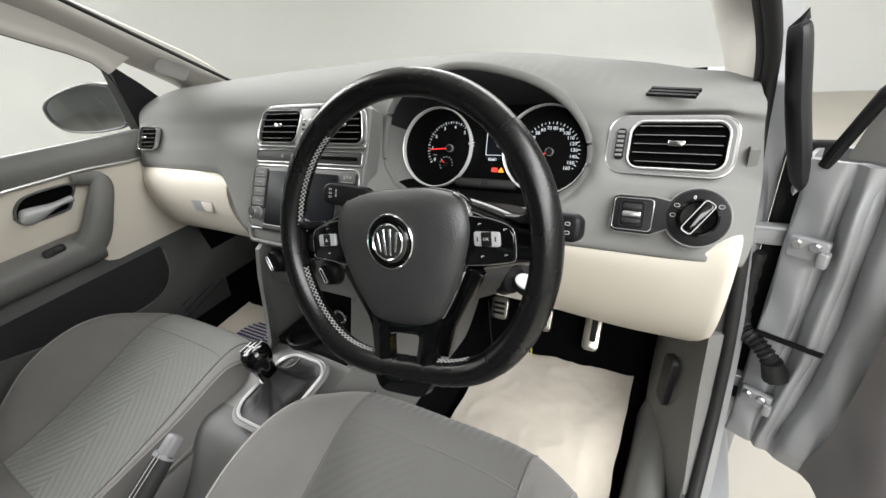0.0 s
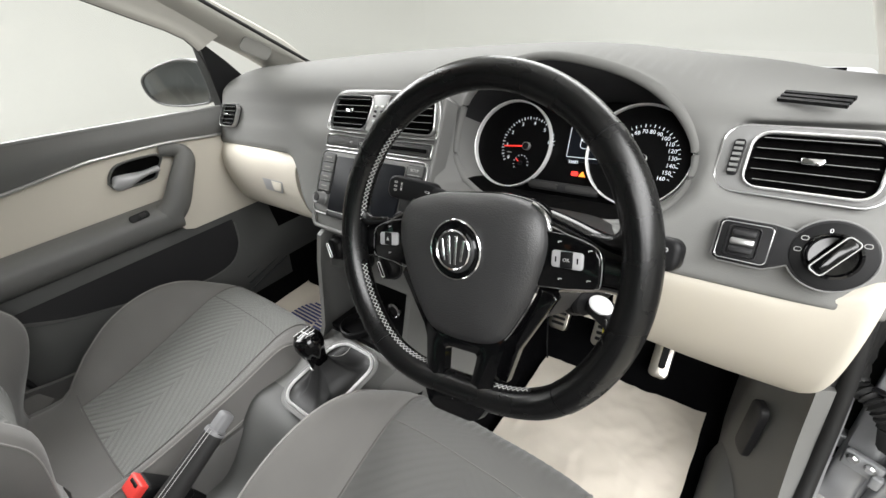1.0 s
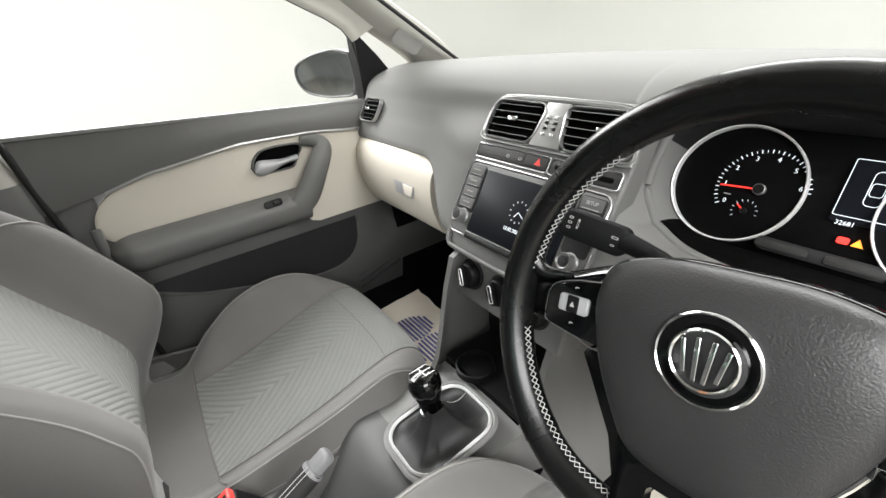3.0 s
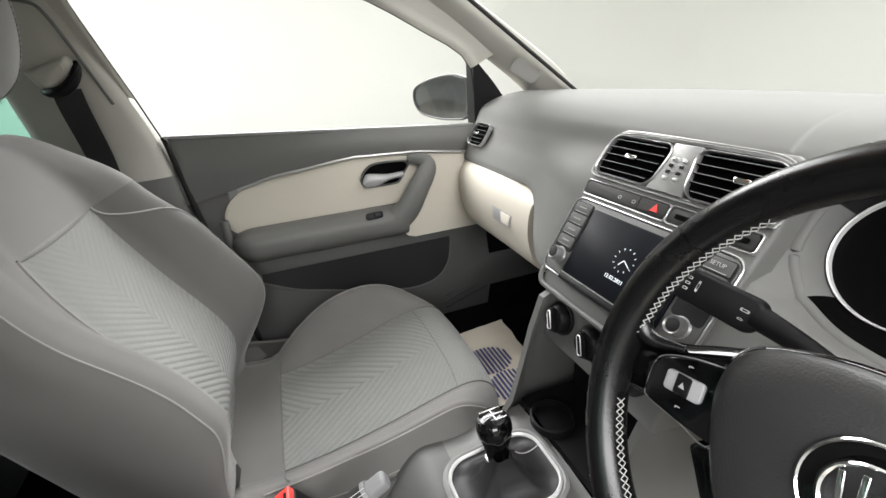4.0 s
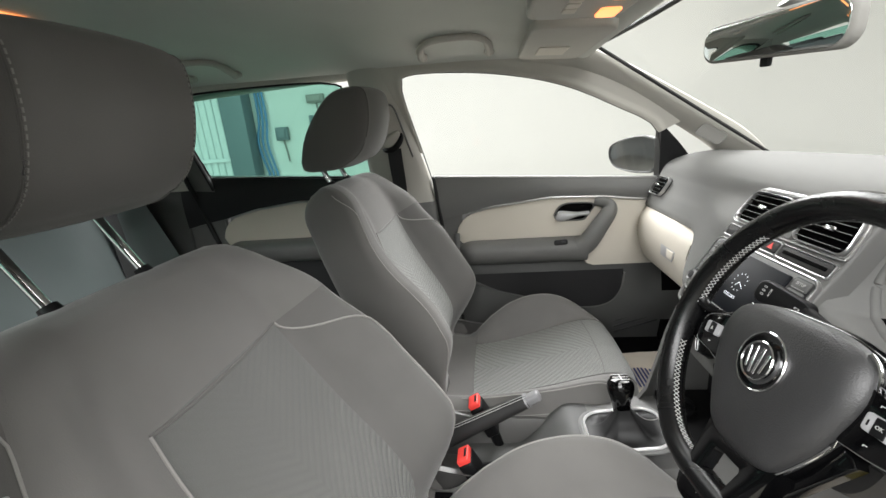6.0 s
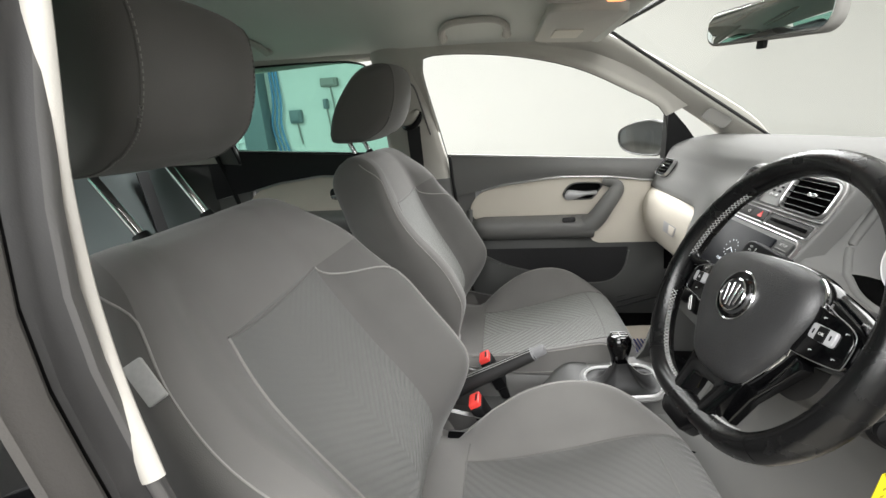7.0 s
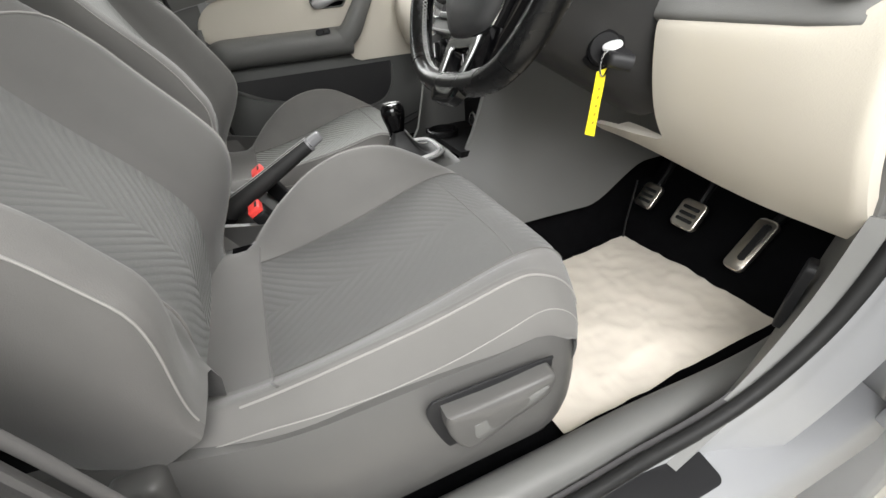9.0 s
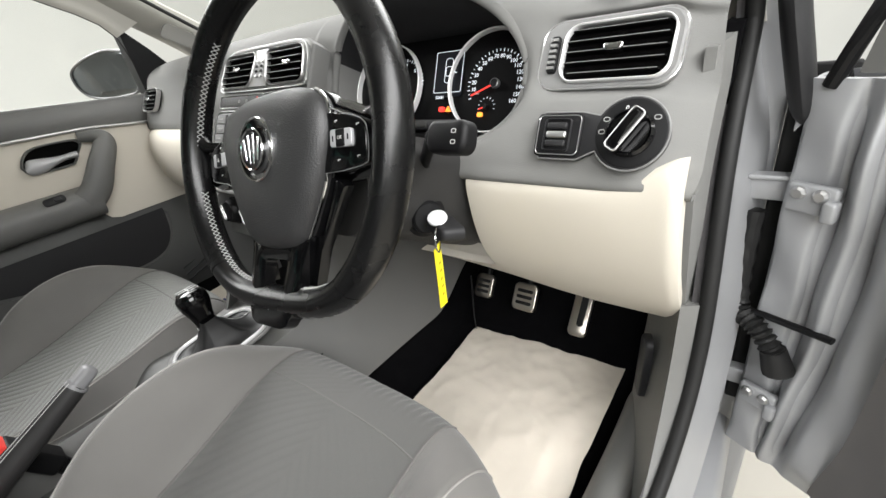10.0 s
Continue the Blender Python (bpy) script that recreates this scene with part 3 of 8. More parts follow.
# pale edge strip along the driver's middle pillar, beside the seal
part("pillar_edge_strip", tube(curve_pts([(0.585, -0.155, 1.40), (0.604, -0.146, 1.335), (0.620, -0.140, 1.273), (0.630, -0.140, 1.227), (0.640, -0.140, 1.180), (0.648, -0.137, 1.137), (0.655, -0.132, 1.097), (0.664, -0.121, 1.045), (0.675, -0.102, 0.986)], 36), [0.0085] * 14 + [0.0085 - 0.0010 * (k / 21) for k in range(22)], 12, flat=0.6, up=(1, 0.3, 0)), "pale_strip", car, "pale plastic edge strip")
part("pillar_edge_foot", tube(curve_pts([(0.676, -0.104, 0.990), (0.672, -0.083, 0.875), (0.670, -0.060, 0.795), (0.670, -0.044, 0.740), (0.672, -0.028, 0.675), (0.672, -0.006, 0.58), (0.672, 0.022, 0.49)], 24), 0.0042, 12, flat=0.6, up=(1, 0.3, 0)), "edge_grey", car, "grey lower edge strip")


JAMB = [(0.0, 0.0), (0.011, 0.001), (0.0215, 0.001), (0.0275, -0.004), (0.033, -0.015), (0.040, -0.035), (0.048, -0.060), (0.055, -0.090), (0.060, -0.130), (0.064, -0.180), (0.066, -0.250)]


def skin_at(u, v):
    z = 0.30 + 0.715 * v
    edge = spline([(0.030,), (-0.004,), (-0.030,), (-0.060,), (-0.092,), (-0.114,)], (z - 0.455) / 0.575)[0] + 0.35 * max(0.455 - z, 0)
    dx, dy = spline(JAMB, u)
    return (0.7205 + dx, edge + 0.002 + dy, z - 0.05 * max(u - 0.4, 0))


# painted outside of the driver's middle pillar, black above the waist
part("pillar_skin", sheet(skin_at, lin(0, 1, 41), lin(0, 1, 30), (0, -0.010, 0)), "silver", car, "silver painted middle pillar with shut line")
OUT_ = Vector((0.92, 0.38, 0.0))


def on_skin(u, v, lift=0.0):
    return Vector(skin_at(u, v)) + OUT_ * lift


for r_, w_ in ((1.0, 0.0040), (0.70, 0.0022)):
    part("pressed_ring", tube([on_skin(0.475 + 0.105 * r_ * math.cos(a_), 0.700 + 0.044 * r_ * math.sin(a_), 0.0005) for a_ in (2 * math.pi * k / 40 for k in range(40))], w_, 8, closed=True), "silver", car, "pressed ring round the striker")
part("striker_plate", sheet(lambda u, v: on_skin(0.430 + 0.090 * u, 0.678 + 0.044 * v, 0.001), lin(0, 1, 6), lin(0, 1, 6), (0.002, 0.002, 0)), "steel", car, "steel striker plate")
part("striker_loop", tube(curve_pts([on_skin(0.430, 0.700, 0.0), on_skin(0.430, 0.700, 0.026), on_skin(0.445, 0.700, 0.036), on_skin(0.495, 0.700, 0.036), on_skin(0.510, 0.700, 0.026), on_skin(0.510, 0.700, 0.0)], 24), 0.0050, 10), "chrome", car, "steel striker loop")
sticker = part("pillar_sticker", sheet(lambda u, v: on_skin(0.405 + 0.245 * u, 0.752 + 0.100 * v, 0.0008), lin(0, 1, 12), lin(0, 1, 6), (0.0006, 0.0006, 0)), "white", car, "white printed sticker with a grey diagram")


def on_sticker(name, u0, u1, v0, v1):
    part(name, sheet(lambda u, v: on_skin(0.405 + 0.245 * (u0 + (u1 - u0) * u), 0.752 + 0.100 * (v0 + (v1 - v0) * v), 0.0018), lin(0, 1, 5), lin(0, 1, 3), (0.0003, 0.0003, 0)), "trim_plate", sticker, "grey print")


for cu, cv in ((0.20, 0.42), (0.22, 0.84), (0.62, 0.84), (0.60, 0.42)):
    part("diagram_wheel", tube([on_skin(0.405 + 0.245 * (cu + 0.055 * math.cos(a_)), 0.752 + 0.100 * (cv + 0.05 * math.sin(a_)), 0.0018) for a_ in (2 * math.pi * k / 16 for k in range(16))], 0.0008, 6, closed=True), "trim_plate", sticker)
part("diagram_body", tube([on_skin(0.405 + 0.245 * cu, 0.752 + 0.100 * cv, 0.0018) for cu, cv in ((0.30, 0.46), (0.52, 0.46), (0.56, 0.62), (0.52, 0.80), (0.30, 0.80), (0.26, 0.62))], 0.0007, 6, closed=True), "trim_plate", sticker)
for u0, u1, v0, v1 in ((0.10, 0.24, 0.14, 0.20), (0.10, 0.24, 0.07, 0.11), (0.46, 0.62, 0.16, 0.21), (0.46, 0.58, 0.07, 0.11), (0.10, 0.14, 0.55, 0.72), (0.04, 0.96, 0.285, 0.295)):
    on_sticker("print_bar", u0, u1, v0, v1)
part("pillar_cover", sheet(lambda u, v: (0.716 + 0.045 * smooth(0, 0.22, u) - 0.125 * smooth(0, 1, v), -0.118 - 0.28 * u - 0.055 * v, 0.994 + 0.43 * v), lin(0, 1, 14), lin(0, 1, 16), (-0.015, 0, 0)), "gloss", car, "black outer pillar cover")
part("waist_seal", sheet(lambda u, v: (0.722 + 0.062 * smooth(0, 0.2, u), -0.122 - 0.27 * u, 0.985 + 0.018 * v), lin(0, 1, 14), lin(0, 1, 3), (-0.02, 0, 0)), "rubber", car)

# windows
wind = thing("window_windscreen", (0, 0.75, 1.2), "clear windscreen glass", "window", kind="structure")


def screen_at(u, v, d=0.0):
    x = (2 * u - 1) * (0.70 - 0.14 * v)
    bow = 1 - (2 * u - 1) ** 2
    return (x, 0.985 + 0.155 * bow - (0.575 + 0.085 * bow) * v, 1.048 + 0.362 * v + 0.012 * bow + d)


p = part("pane", sheet(screen_at, lin(0, 1, 25), lin(0, 1, 14), (0, 0, 0.004)), "clear", wind)
p.visible_shadow = False
part("rubber_edge", tube([screen_at(0.012 + 0.976 * k / 40, 0.985, -0.004) for k in range(41)], 0.006, 8), "rubber", wind)
for u in (0.058,):
    part("rubber_edge", tube([screen_at(u, 0.02 + 0.95 * k / 20, -0.004) for k in range(21)], 0.005, 8), "rubber", wind)
part("header_trim", tube(curve_pts([(-0.56, 0.40, 1.392), (-0.3, 0.415, 1.408), (0, 0.42, 1.412), (0.3, 0.415, 1.408), (0.56, 0.40, 1.392)], 24), 0.028, 12, flat=0.4, up=(0, 0.3, 1)), "headlining", car, "pale felt windscreen header trim")

SIDE_X = lambda z: 0.712 - 0.135 * smooth(0.98, 1.42, z) ** 1.2


def pane(name, outline, mat, label, sx=-1, edge_r=0.0032):
    ob = thing(name, (sx * 0.70, sum(p[0] for p in outline) / len(outline), 1.2), label, "window", kind="structure")
    bm = bmesh.new()
    a = [bm.verts.new((sx * SIDE_X(z), y, z)) for y, z in outline]
    b = [bm.verts.new((sx * (SIDE_X(z) + 0.004), y, z)) for y, z in outline]
    n = len(a)
    bm.faces.new(a)
    bm.faces.new(b[::-1])
    for i in range(n):
        bm.faces.new((a[i], b[i], b[(i + 1) % n], a[(i + 1) % n]))
    g = part("pane", bm, mat, ob)
    g.visible_shadow = False
    loop = [(sx * (SIDE_X(z) - 0.004), y, z) for y, z in outline]
    if edge_r:
        part("rubber_edge", tube(loop, edge_r, 8, closed=True), "rubber", ob)
    return ob


FRONT_WIN = [spline([(-0.065, 1.052), (0.3, 1.030), (0.70, 1.005)], k / 8) for k in range(9)] + [spline([(0.70, 1.03), (0.664, 1.168), (0.52, 1.250), (0.36, 1.320), (0.18, 1.364), (0.0, 1.384), (-0.10, 1.383), (-0.118, 1.36), (-0.115, 1.30), (-0.07, 1.07)], k / 30) for k in range(31)]
pane("window_front_left", FRONT_WIN, "clear", "clear front passenger side glass", -1, 0.0018)
# pale trim between that glass and the pillars
TOP_WIN = [p for p in FRONT_WIN[9:] if p[1] > 1.14]


def win_trim(k, v):
    y, z = TOP_WIN[int(k)]
    f = 1 + 0.20 * v
    y, z = 0.25 + (y - 0.25) * f, 0.95 + (z - 0.95) * f
    return (-(SIDE_X(z) - 0.007 - 0.004 * math.sin(math.pi * min(v * 4, 1.0))), y, z)


part("window_trim", sheet(win_trim, list(range(len(TOP_WIN))), lin(0, 1, 12), (-0.006, 0, 0)), "light_trim", car, "pale grey trim round the front side glass")
REAR_WIN = [spline([(-0.880, 1.114), (-0.6, 1.098), (-0.262, 1.078)], k / 6) for k in range(7)] + [spline([(-0.27, 1.10), (-0.30, 1.33), (-0.345, 1.384), (-0.6, 1.394), (-0.83, 1.390), (-0.866, 1.378), (-0.880, 1.335), (-0.893, 1.25), (-0.886, 1.13)], k / 26) for k in range(27)]
pane("window_rear_left", REAR_WIN, "green", "green tinted rear side glass")
pane("window_rear_right", REAR_WIN, "green", "green tinted rear side glass", 1)
QUARTER = [spline([(-1.056, 1.168), (-1.10, 1.178), (-1.150, 1.192), (-1.125, 1.290), (-1.060, 1.348), (-0.990, 1.366), (-0.976, 1.325), (-1.012, 1.240), (-1.056, 1.168)], k / 27) for k in range(27)]
PILLAR_EDGE = [(1.45, -0.880), (1.373, -0.888), (1.33, -0.907), (1.27, -0.930), (1.165, -0.966), (1.075, -0.969), (0.9, -0.95)]


def pillar_edge(z):
    """Where the rear pillar's trim ends beside the door's sash."""
    for (za, ya), (zb, yb) in zip(PILLAR_EDGE, PILLAR_EDGE[1:]):
        if z >= zb:
            return ya + (yb - ya) * (za - z) / (za - zb)
    return PILLAR_EDGE[-1][1]


pane("window_quarter_left", QUARTER, "green", "green tinted rear quarter glass", -1, 0.0025)

# body sides that close the car behind and outside what is seen
for sx in (-1, 1):
    bm = bmesh.new()
    block(bm, (0.03, 0.80, 0.72), (sx * 0.785, -0.66 if sx > 0 else -0.62, 0.62), None, 0.01)
    block(bm, (0.05, 0.95, 0.80), (sx * 0.765, -1.50, 0.66), None, 0.015)
    part("side_panel", bm, "silver", car)
    qc = (-1.075, 1.265)
    inner_, outer_ = [], []
    for y_, z_ in QUARTER:
        dy_, dz_ = y_ - qc[0], z_ - qc[1]
        f_ = min((0.22 if dy_ > 0 else 0.80) / max(abs(dy_), 1e-6), (0.165 if dz_ > 0 else 0.19) / max(abs(dz_), 1e-6))
        inner_.append((y_, z_)), outer_.append((min(qc[0] + dy_ * f_, pillar_edge(qc[1] + dz_ * f_)), qc[1] + dz_ * f_))
    bm = bmesh.new()
    rows_ = [[bm.verts.new((sx * (SIDE_X(z_) - d_), y_, z_)) for y_, z_ in pts_] for pts_, d_ in ((inner_, -0.004), (inner_, 0.018), (outer_, 0.022), (outer_, -0.004))]
    for a_, b_ in zip(rows_, rows_[1:]):
        for k in range(len(a_)):
            bm.faces.new((a_[k], a_[(k + 1) % len(a_)], b_[(k + 1) % len(a_)], b_[k]))
    part("rear_pillar", bm, "light_trim", car, "pale plastic rear pillar trim")
bm = block(bmesh.new(), (1.5, 0.06, 0.8), (0, -1.90, 0.66), None, 0.02)
part("tailgate", bm, "silver", car)
tail = part("tailgate_glass", sheet(lambda u, v: ((2 * u - 1) * (0.66 - 0.1 * v), -1.90 + 0.16 * v, 1.06 + 0.32 * v), lin(0, 1, 9), lin(0, 1, 6), (0, -0.004, 0)), "green", car)
tail.visible_shadow = False
for sx in (-1, 1):
    part("front_side_wall", block(bmesh.new(), (0.03, 0.34 if sx < 0 else 0.24, 0.72), (sx * 0.715, 0.99 if sx < 0 else 1.04, 0.66), None, 0.006), "black" if sx < 0 else "silver", car)
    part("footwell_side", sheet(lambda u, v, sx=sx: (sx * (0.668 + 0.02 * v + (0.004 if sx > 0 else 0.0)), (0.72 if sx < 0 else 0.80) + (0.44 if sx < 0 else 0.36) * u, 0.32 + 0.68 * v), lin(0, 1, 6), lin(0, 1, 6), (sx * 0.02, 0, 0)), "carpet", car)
bm = block(bmesh.new(), (1.46, 0.05, 0.71), (0, 1.17, 0.625), None, 0.01)
part("bulkhead", bm, "black", car, "black bulkhead behind the dashboard")
bm = sheet(lambda u, v: ((2 * u - 1) * 0.70, 1.16 + 0.75 * v - 0.12 * (2 * u - 1) ** 2, 0.985 - 0.10 * v ** 2), lin(0, 1, 15), lin(0, 1, 12), (0, 0, -0.02))
part("bonnet", bm, "silver", car)

# ---- dashboard ----
dash = thing("dashboard", (0, 0.8, 0.86), "grained grey dashboard with cream lower panels and silver trim", "dashboard")
CX = 0.018                                   # middle of the centre stack


def dash_profile(x):
    """Section of the dashboard at x, from the windscreen to the lower edge: (y, z)."""
    r = (x / 0.7) ** 2
    lift = 0.012 * smooth(0.48, 0.20, x) - 0.020 * smooth(0.34, 0.64, x)
    brow = 0.010 * math.exp(-((x - 0.315) / 0.10) ** 2)
    top = [(1.13 - 0.26 * r, 1.060 - 0.012 * r), (0.97 - 0.10 * r, 1.084 - 0.012 * r + lift), (0.84 - 0.03 * r, 1.087 - 0.013 * r + lift + brow), (0.752, 1.080 - 0.014 * r + 0.8 * lift + brow), (0.708, 1.058 - 0.008 * r + 0.4 * lift), (0.690, 1.022)]
    low = [(0.665, 0.985), (0.638, 0.95), (0.620, 0.920), (0.607, 0.893), (0.603, 0.872), (0.640, 0.862), (0.74, 0.86)]
    if x < 0:
        low = [(0.676, 0.990), (0.664, 0.968), (0.655, 0.947), (0.650, 0.930), (0.655, 0.918), (0.690, 0.912), (0.74, 0.91)]
    c = smooth(-0.36, -0.14, x) * smooth(0.200, 0.150, x)
    mid = [(0.632, 0.990), (0.608, 0.950), (0.588, 0.915), (0.568, 0.880), (0.552, 0.850), (0.560, 0.835), (0.62, 0.83)]
    low = [(a[0] + (b[0] - a[0]) * c, a[1] + (b[1] - a[1]) * c) for a, b in zip(low, mid)]
    return top + low


def dash_at(x, s):
    y, z = spline(dash_profile(x), s)
    e = smooth(0.66, 0.70, abs(x))
    y += 0.016 * smooth(0.540, 0.556, x) * smooth(0.694, 0.680, x) * smooth(0.955, 0.968, z) * smooth(1.035, 1.022, z)
    return (x - 0.028 * smooth(-0.58, -0.695, x) + 0.006 * smooth(0.60, 0.70, x) * smooth(0.40, 0.55, s) * smooth(0.85, 0.72, s), y + 0.018 * e, z - 0.010 * e - 0.008 * smooth(0.52, 0.66, x) * smooth(0.345, 0.22, s))


# the instrument recess: a funnel from the dials' plane out to the lip of the hood
IM = facing((0.328, 0.731, 0.974), (1, 0, 0), (0, 0.43, 0.90))
LIP = [(-0.150, -0.080, 0.048), (-0.176, -0.040, 0.050), (-0.176, 0.010, 0.054), (-0.158, 0.056, 0.064), (-0.108, 0.092, 0.077), (-0.034, 0.107, 0.084), (0.040, 0.099, 0.080), (0.104, 0.079, 0.070), (0.150, 0.048, 0.059), (0.178, 0.010, 0.052), (0.184, -0.030, 0.050), (0.166, -0.072, 0.050), (0.108, -0.104, 0.054), (0.0, -0.108, 0.056), (-0.096, -0.102, 0.052), (-0.150, -0.080, 0.048)]
LIP = [spline(LIP, k / 120) for k in range(120)]


def funnel(k, v):
    """k: place along the lip, v: 0 at the dials, 1 at the lip."""
    x, u, n_ = LIP[int(k) % 120]
    cx = min(max(x, -0.0965), 0.104)
    d = Vector((x - cx, u + 0.007))
    way = d.normalized()
    ix, iu = cx + way.x * 0.0722, -0.007 + way.y * 0.0722
    f, h = v ** 1.7, 1 - (1 - v) ** 1.6
    return IM @ Vector((ix + (x - ix) * f, iu + (u - iu) * f, -0.004 + (n_ + 0.004) * h))


xs = sorted(set(lin(-0.695, 0.705, 71) + lin(0.10, 0.56, 93)))
ss = lin(0, 1, 145)
bm = grid(dash_at, xs, ss)
inv = IM.inverted()
gone = []
for f in bm.faces:
    q = inv @ f.calc_center_median()
    if q.z > -0.03 and -0.185 < q.x < 0.19 and -0.16 < q.y < 0.12:
        inside = False
        for (x0, y0, _), (x1, y1, _) in zip(LIP, LIP[1:] + LIP[:1]):
            if (y0 > q.y) != (y1 > q.y) and q.x < x0 + (x1 - x0) * (q.y - y0) / (y1 - y0):
                inside = not inside
        if inside:
            gone.append(f)
rim_ = {v for f in gone for v in f.verts}
bmesh.ops.delete(bm, geom=gone, context="FACES")
for v in rim_:
    if v.is_valid:
        q = inv @ v.co
        k = min(range(120), key=lambda i: (LIP[i][0] - q.x) ** 2 + (LIP[i][1] - q.y) ** 2)
        v.co = IM @ Vector(LIP[k])
near_ = [v for v in bm.verts if not v.is_boundary and min((IM @ Vector(LIP[i]) - v.co).length for i in range(0, 120, 4)) < 0.055]
for _ in range(14):
    bmesh.ops.smooth_vert(bm, verts=near_, factor=0.5, use_axis_x=True, use_axis_y=True, use_axis_z=True)
part("upper_panel", bm, "dash", dash, "grained grey upper dashboard panel", sharp=60)
part("hood_lip", tube([IM @ Vector((x, u, n_ - 0.004)) for x, u, n_ in LIP], 0.0068, 12, closed=True), "dash", dash, "rounded grey lip of the instrument hood")
# lining spans the part of the funnel that lies in shade
part("hood_lining", grid(funnel, list(range(19, 76)), lin(0, 1, 14)), "hood", dash, "dark inner face of the instrument hood with its shade in the colour", sharp=70)
part("dial_surround", grid(funnel, list(range(0, 20)), lin(0, 1, 14)), "dash", dash, "grey surround beside the rev counter", sharp=70)
part("dial_surround", grid(funnel, list(range(75, 93)), lin(0, 1, 14)), "dash", dash, "grey surround beside the speedometer", sharp=70)
# floor under the dials is near-black in place of deep shade
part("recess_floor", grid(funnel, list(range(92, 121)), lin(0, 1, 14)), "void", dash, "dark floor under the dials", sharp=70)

# glovebox lid, cream, with its catch
GLOVE = [(0.668, 0.922), (0.640, 0.917), (0.622, 0.893), (0.616, 0.85), (0.624, 0.80), (0.645, 0.752), (0.69, 0.728), (0.75, 0.725)]


def glove_at(x, s):
    y, z = spline(GLOVE, s)
    return (x - 0.022 * smooth(-0.58, -0.70, x), y + 0.030 * smooth(-0.60, -0.70, x) ** 2, z - 0.008 * smooth(-0.45, -0.30, x) * (1 - s))


lid = part("glovebox_lid", sheet(glove_at, lin(-0.70, -0.292, 38), lin(0, 1, 40), (0, 0.02, 0)), "cream", dash, "cream plastic glovebox lid")
gm = facing((-0.40, 0.6165, 0.842), (1, 0, 0), (0, 0.12, 1))
part("catch_recess", plate([(-0.050, 0.014), (-0.040, -0.016), (0.034, -0.016), (0.044, 0.014)][::-1], 0.0022, gm, 0.0008), "handle", lid, "grey catch recess")
part("catch", plate([(-0.006, 0.011), (0.000, -0.013), (0.031, -0.013), (0.038, 0.011)][::-1], 0.0034, gm, 0.001), "cream", lid, "cream catch flap")

# knee panel below the driver's switches, cream
KNEE = [(0.612, 0.874), (0.603, 0.868), (0.604, 0.845), (0.617, 0.80), (0.642, 0.745), (0.680, 0.690), (0.728, 0.640), (0.748, 0.622), (0.775, 0.622)]


def knee_at(u, s):
    y, z = spline(KNEE, s)
    left = 0.456 - 0.012 * smooth(0.2, 0.58, s) - 0.190 * smooth(0.60, 0.68, s)
    x = left + (0.700 - left) * u
    return (x, y + 0.014 * smooth(0.69, 0.708, x), z + 0.040 * smooth(0.60, 0.25, x) * smooth(0.5, 1.0, s) + 0.028 * smooth(0.62, 0.70, x) * smooth(0.5, 0.0, s))


part("knee_panel", sheet(knee_at, lin(0, 1, 40), lin(0, 1, 50), (0, 0.02, 0)), "cream", dash, "cream plastic knee panel")
# end cap between knee panel and door seal
part("end_cap", sheet(lambda u, v: (0.704 + 0.004 * u, 0.640 + 0.10 * (1 - v) ** 1.8 + 0.040 * smooth(0.60, 0.95, v) + (0.045 + 0.100 * v ** 2) * u, 0.60 + 0.39 * v), lin(0, 1, 10), lin(0, 1, 14), (-0.01, 0, 0)), "dash", dash, "grey side of the dashboard")
# flat black panel added to darken the hollow above the pedals
part("foot_shadow_panel", block(bmesh.new(), (0.42, 0.02, 0.14), (0.50, 0.90, 0.70), pose(0, 0, 0), 0.004), "black", dash, "black panel above the pedals, added as footwell shade")

# small demister slots on top
for sx, sy in ((-0.42, 0.735), (0.603, 0.705)):
    sm = facing((sx, sy, 1.071 if sx < 0 else 1.053), (1, -0.10 if sx < 0 else -0.45, 0), (0.3 if sx > 0 else 0, 1, 0.45))
    bm = bmesh.new()
    for i in range(3):
        block(bm, (0.062, 0.0035, 0.004), (0, (i - 1) * 0.006, 0.001), sm)
    part("demister_slot", bm, "black", dash, "black demister slot")


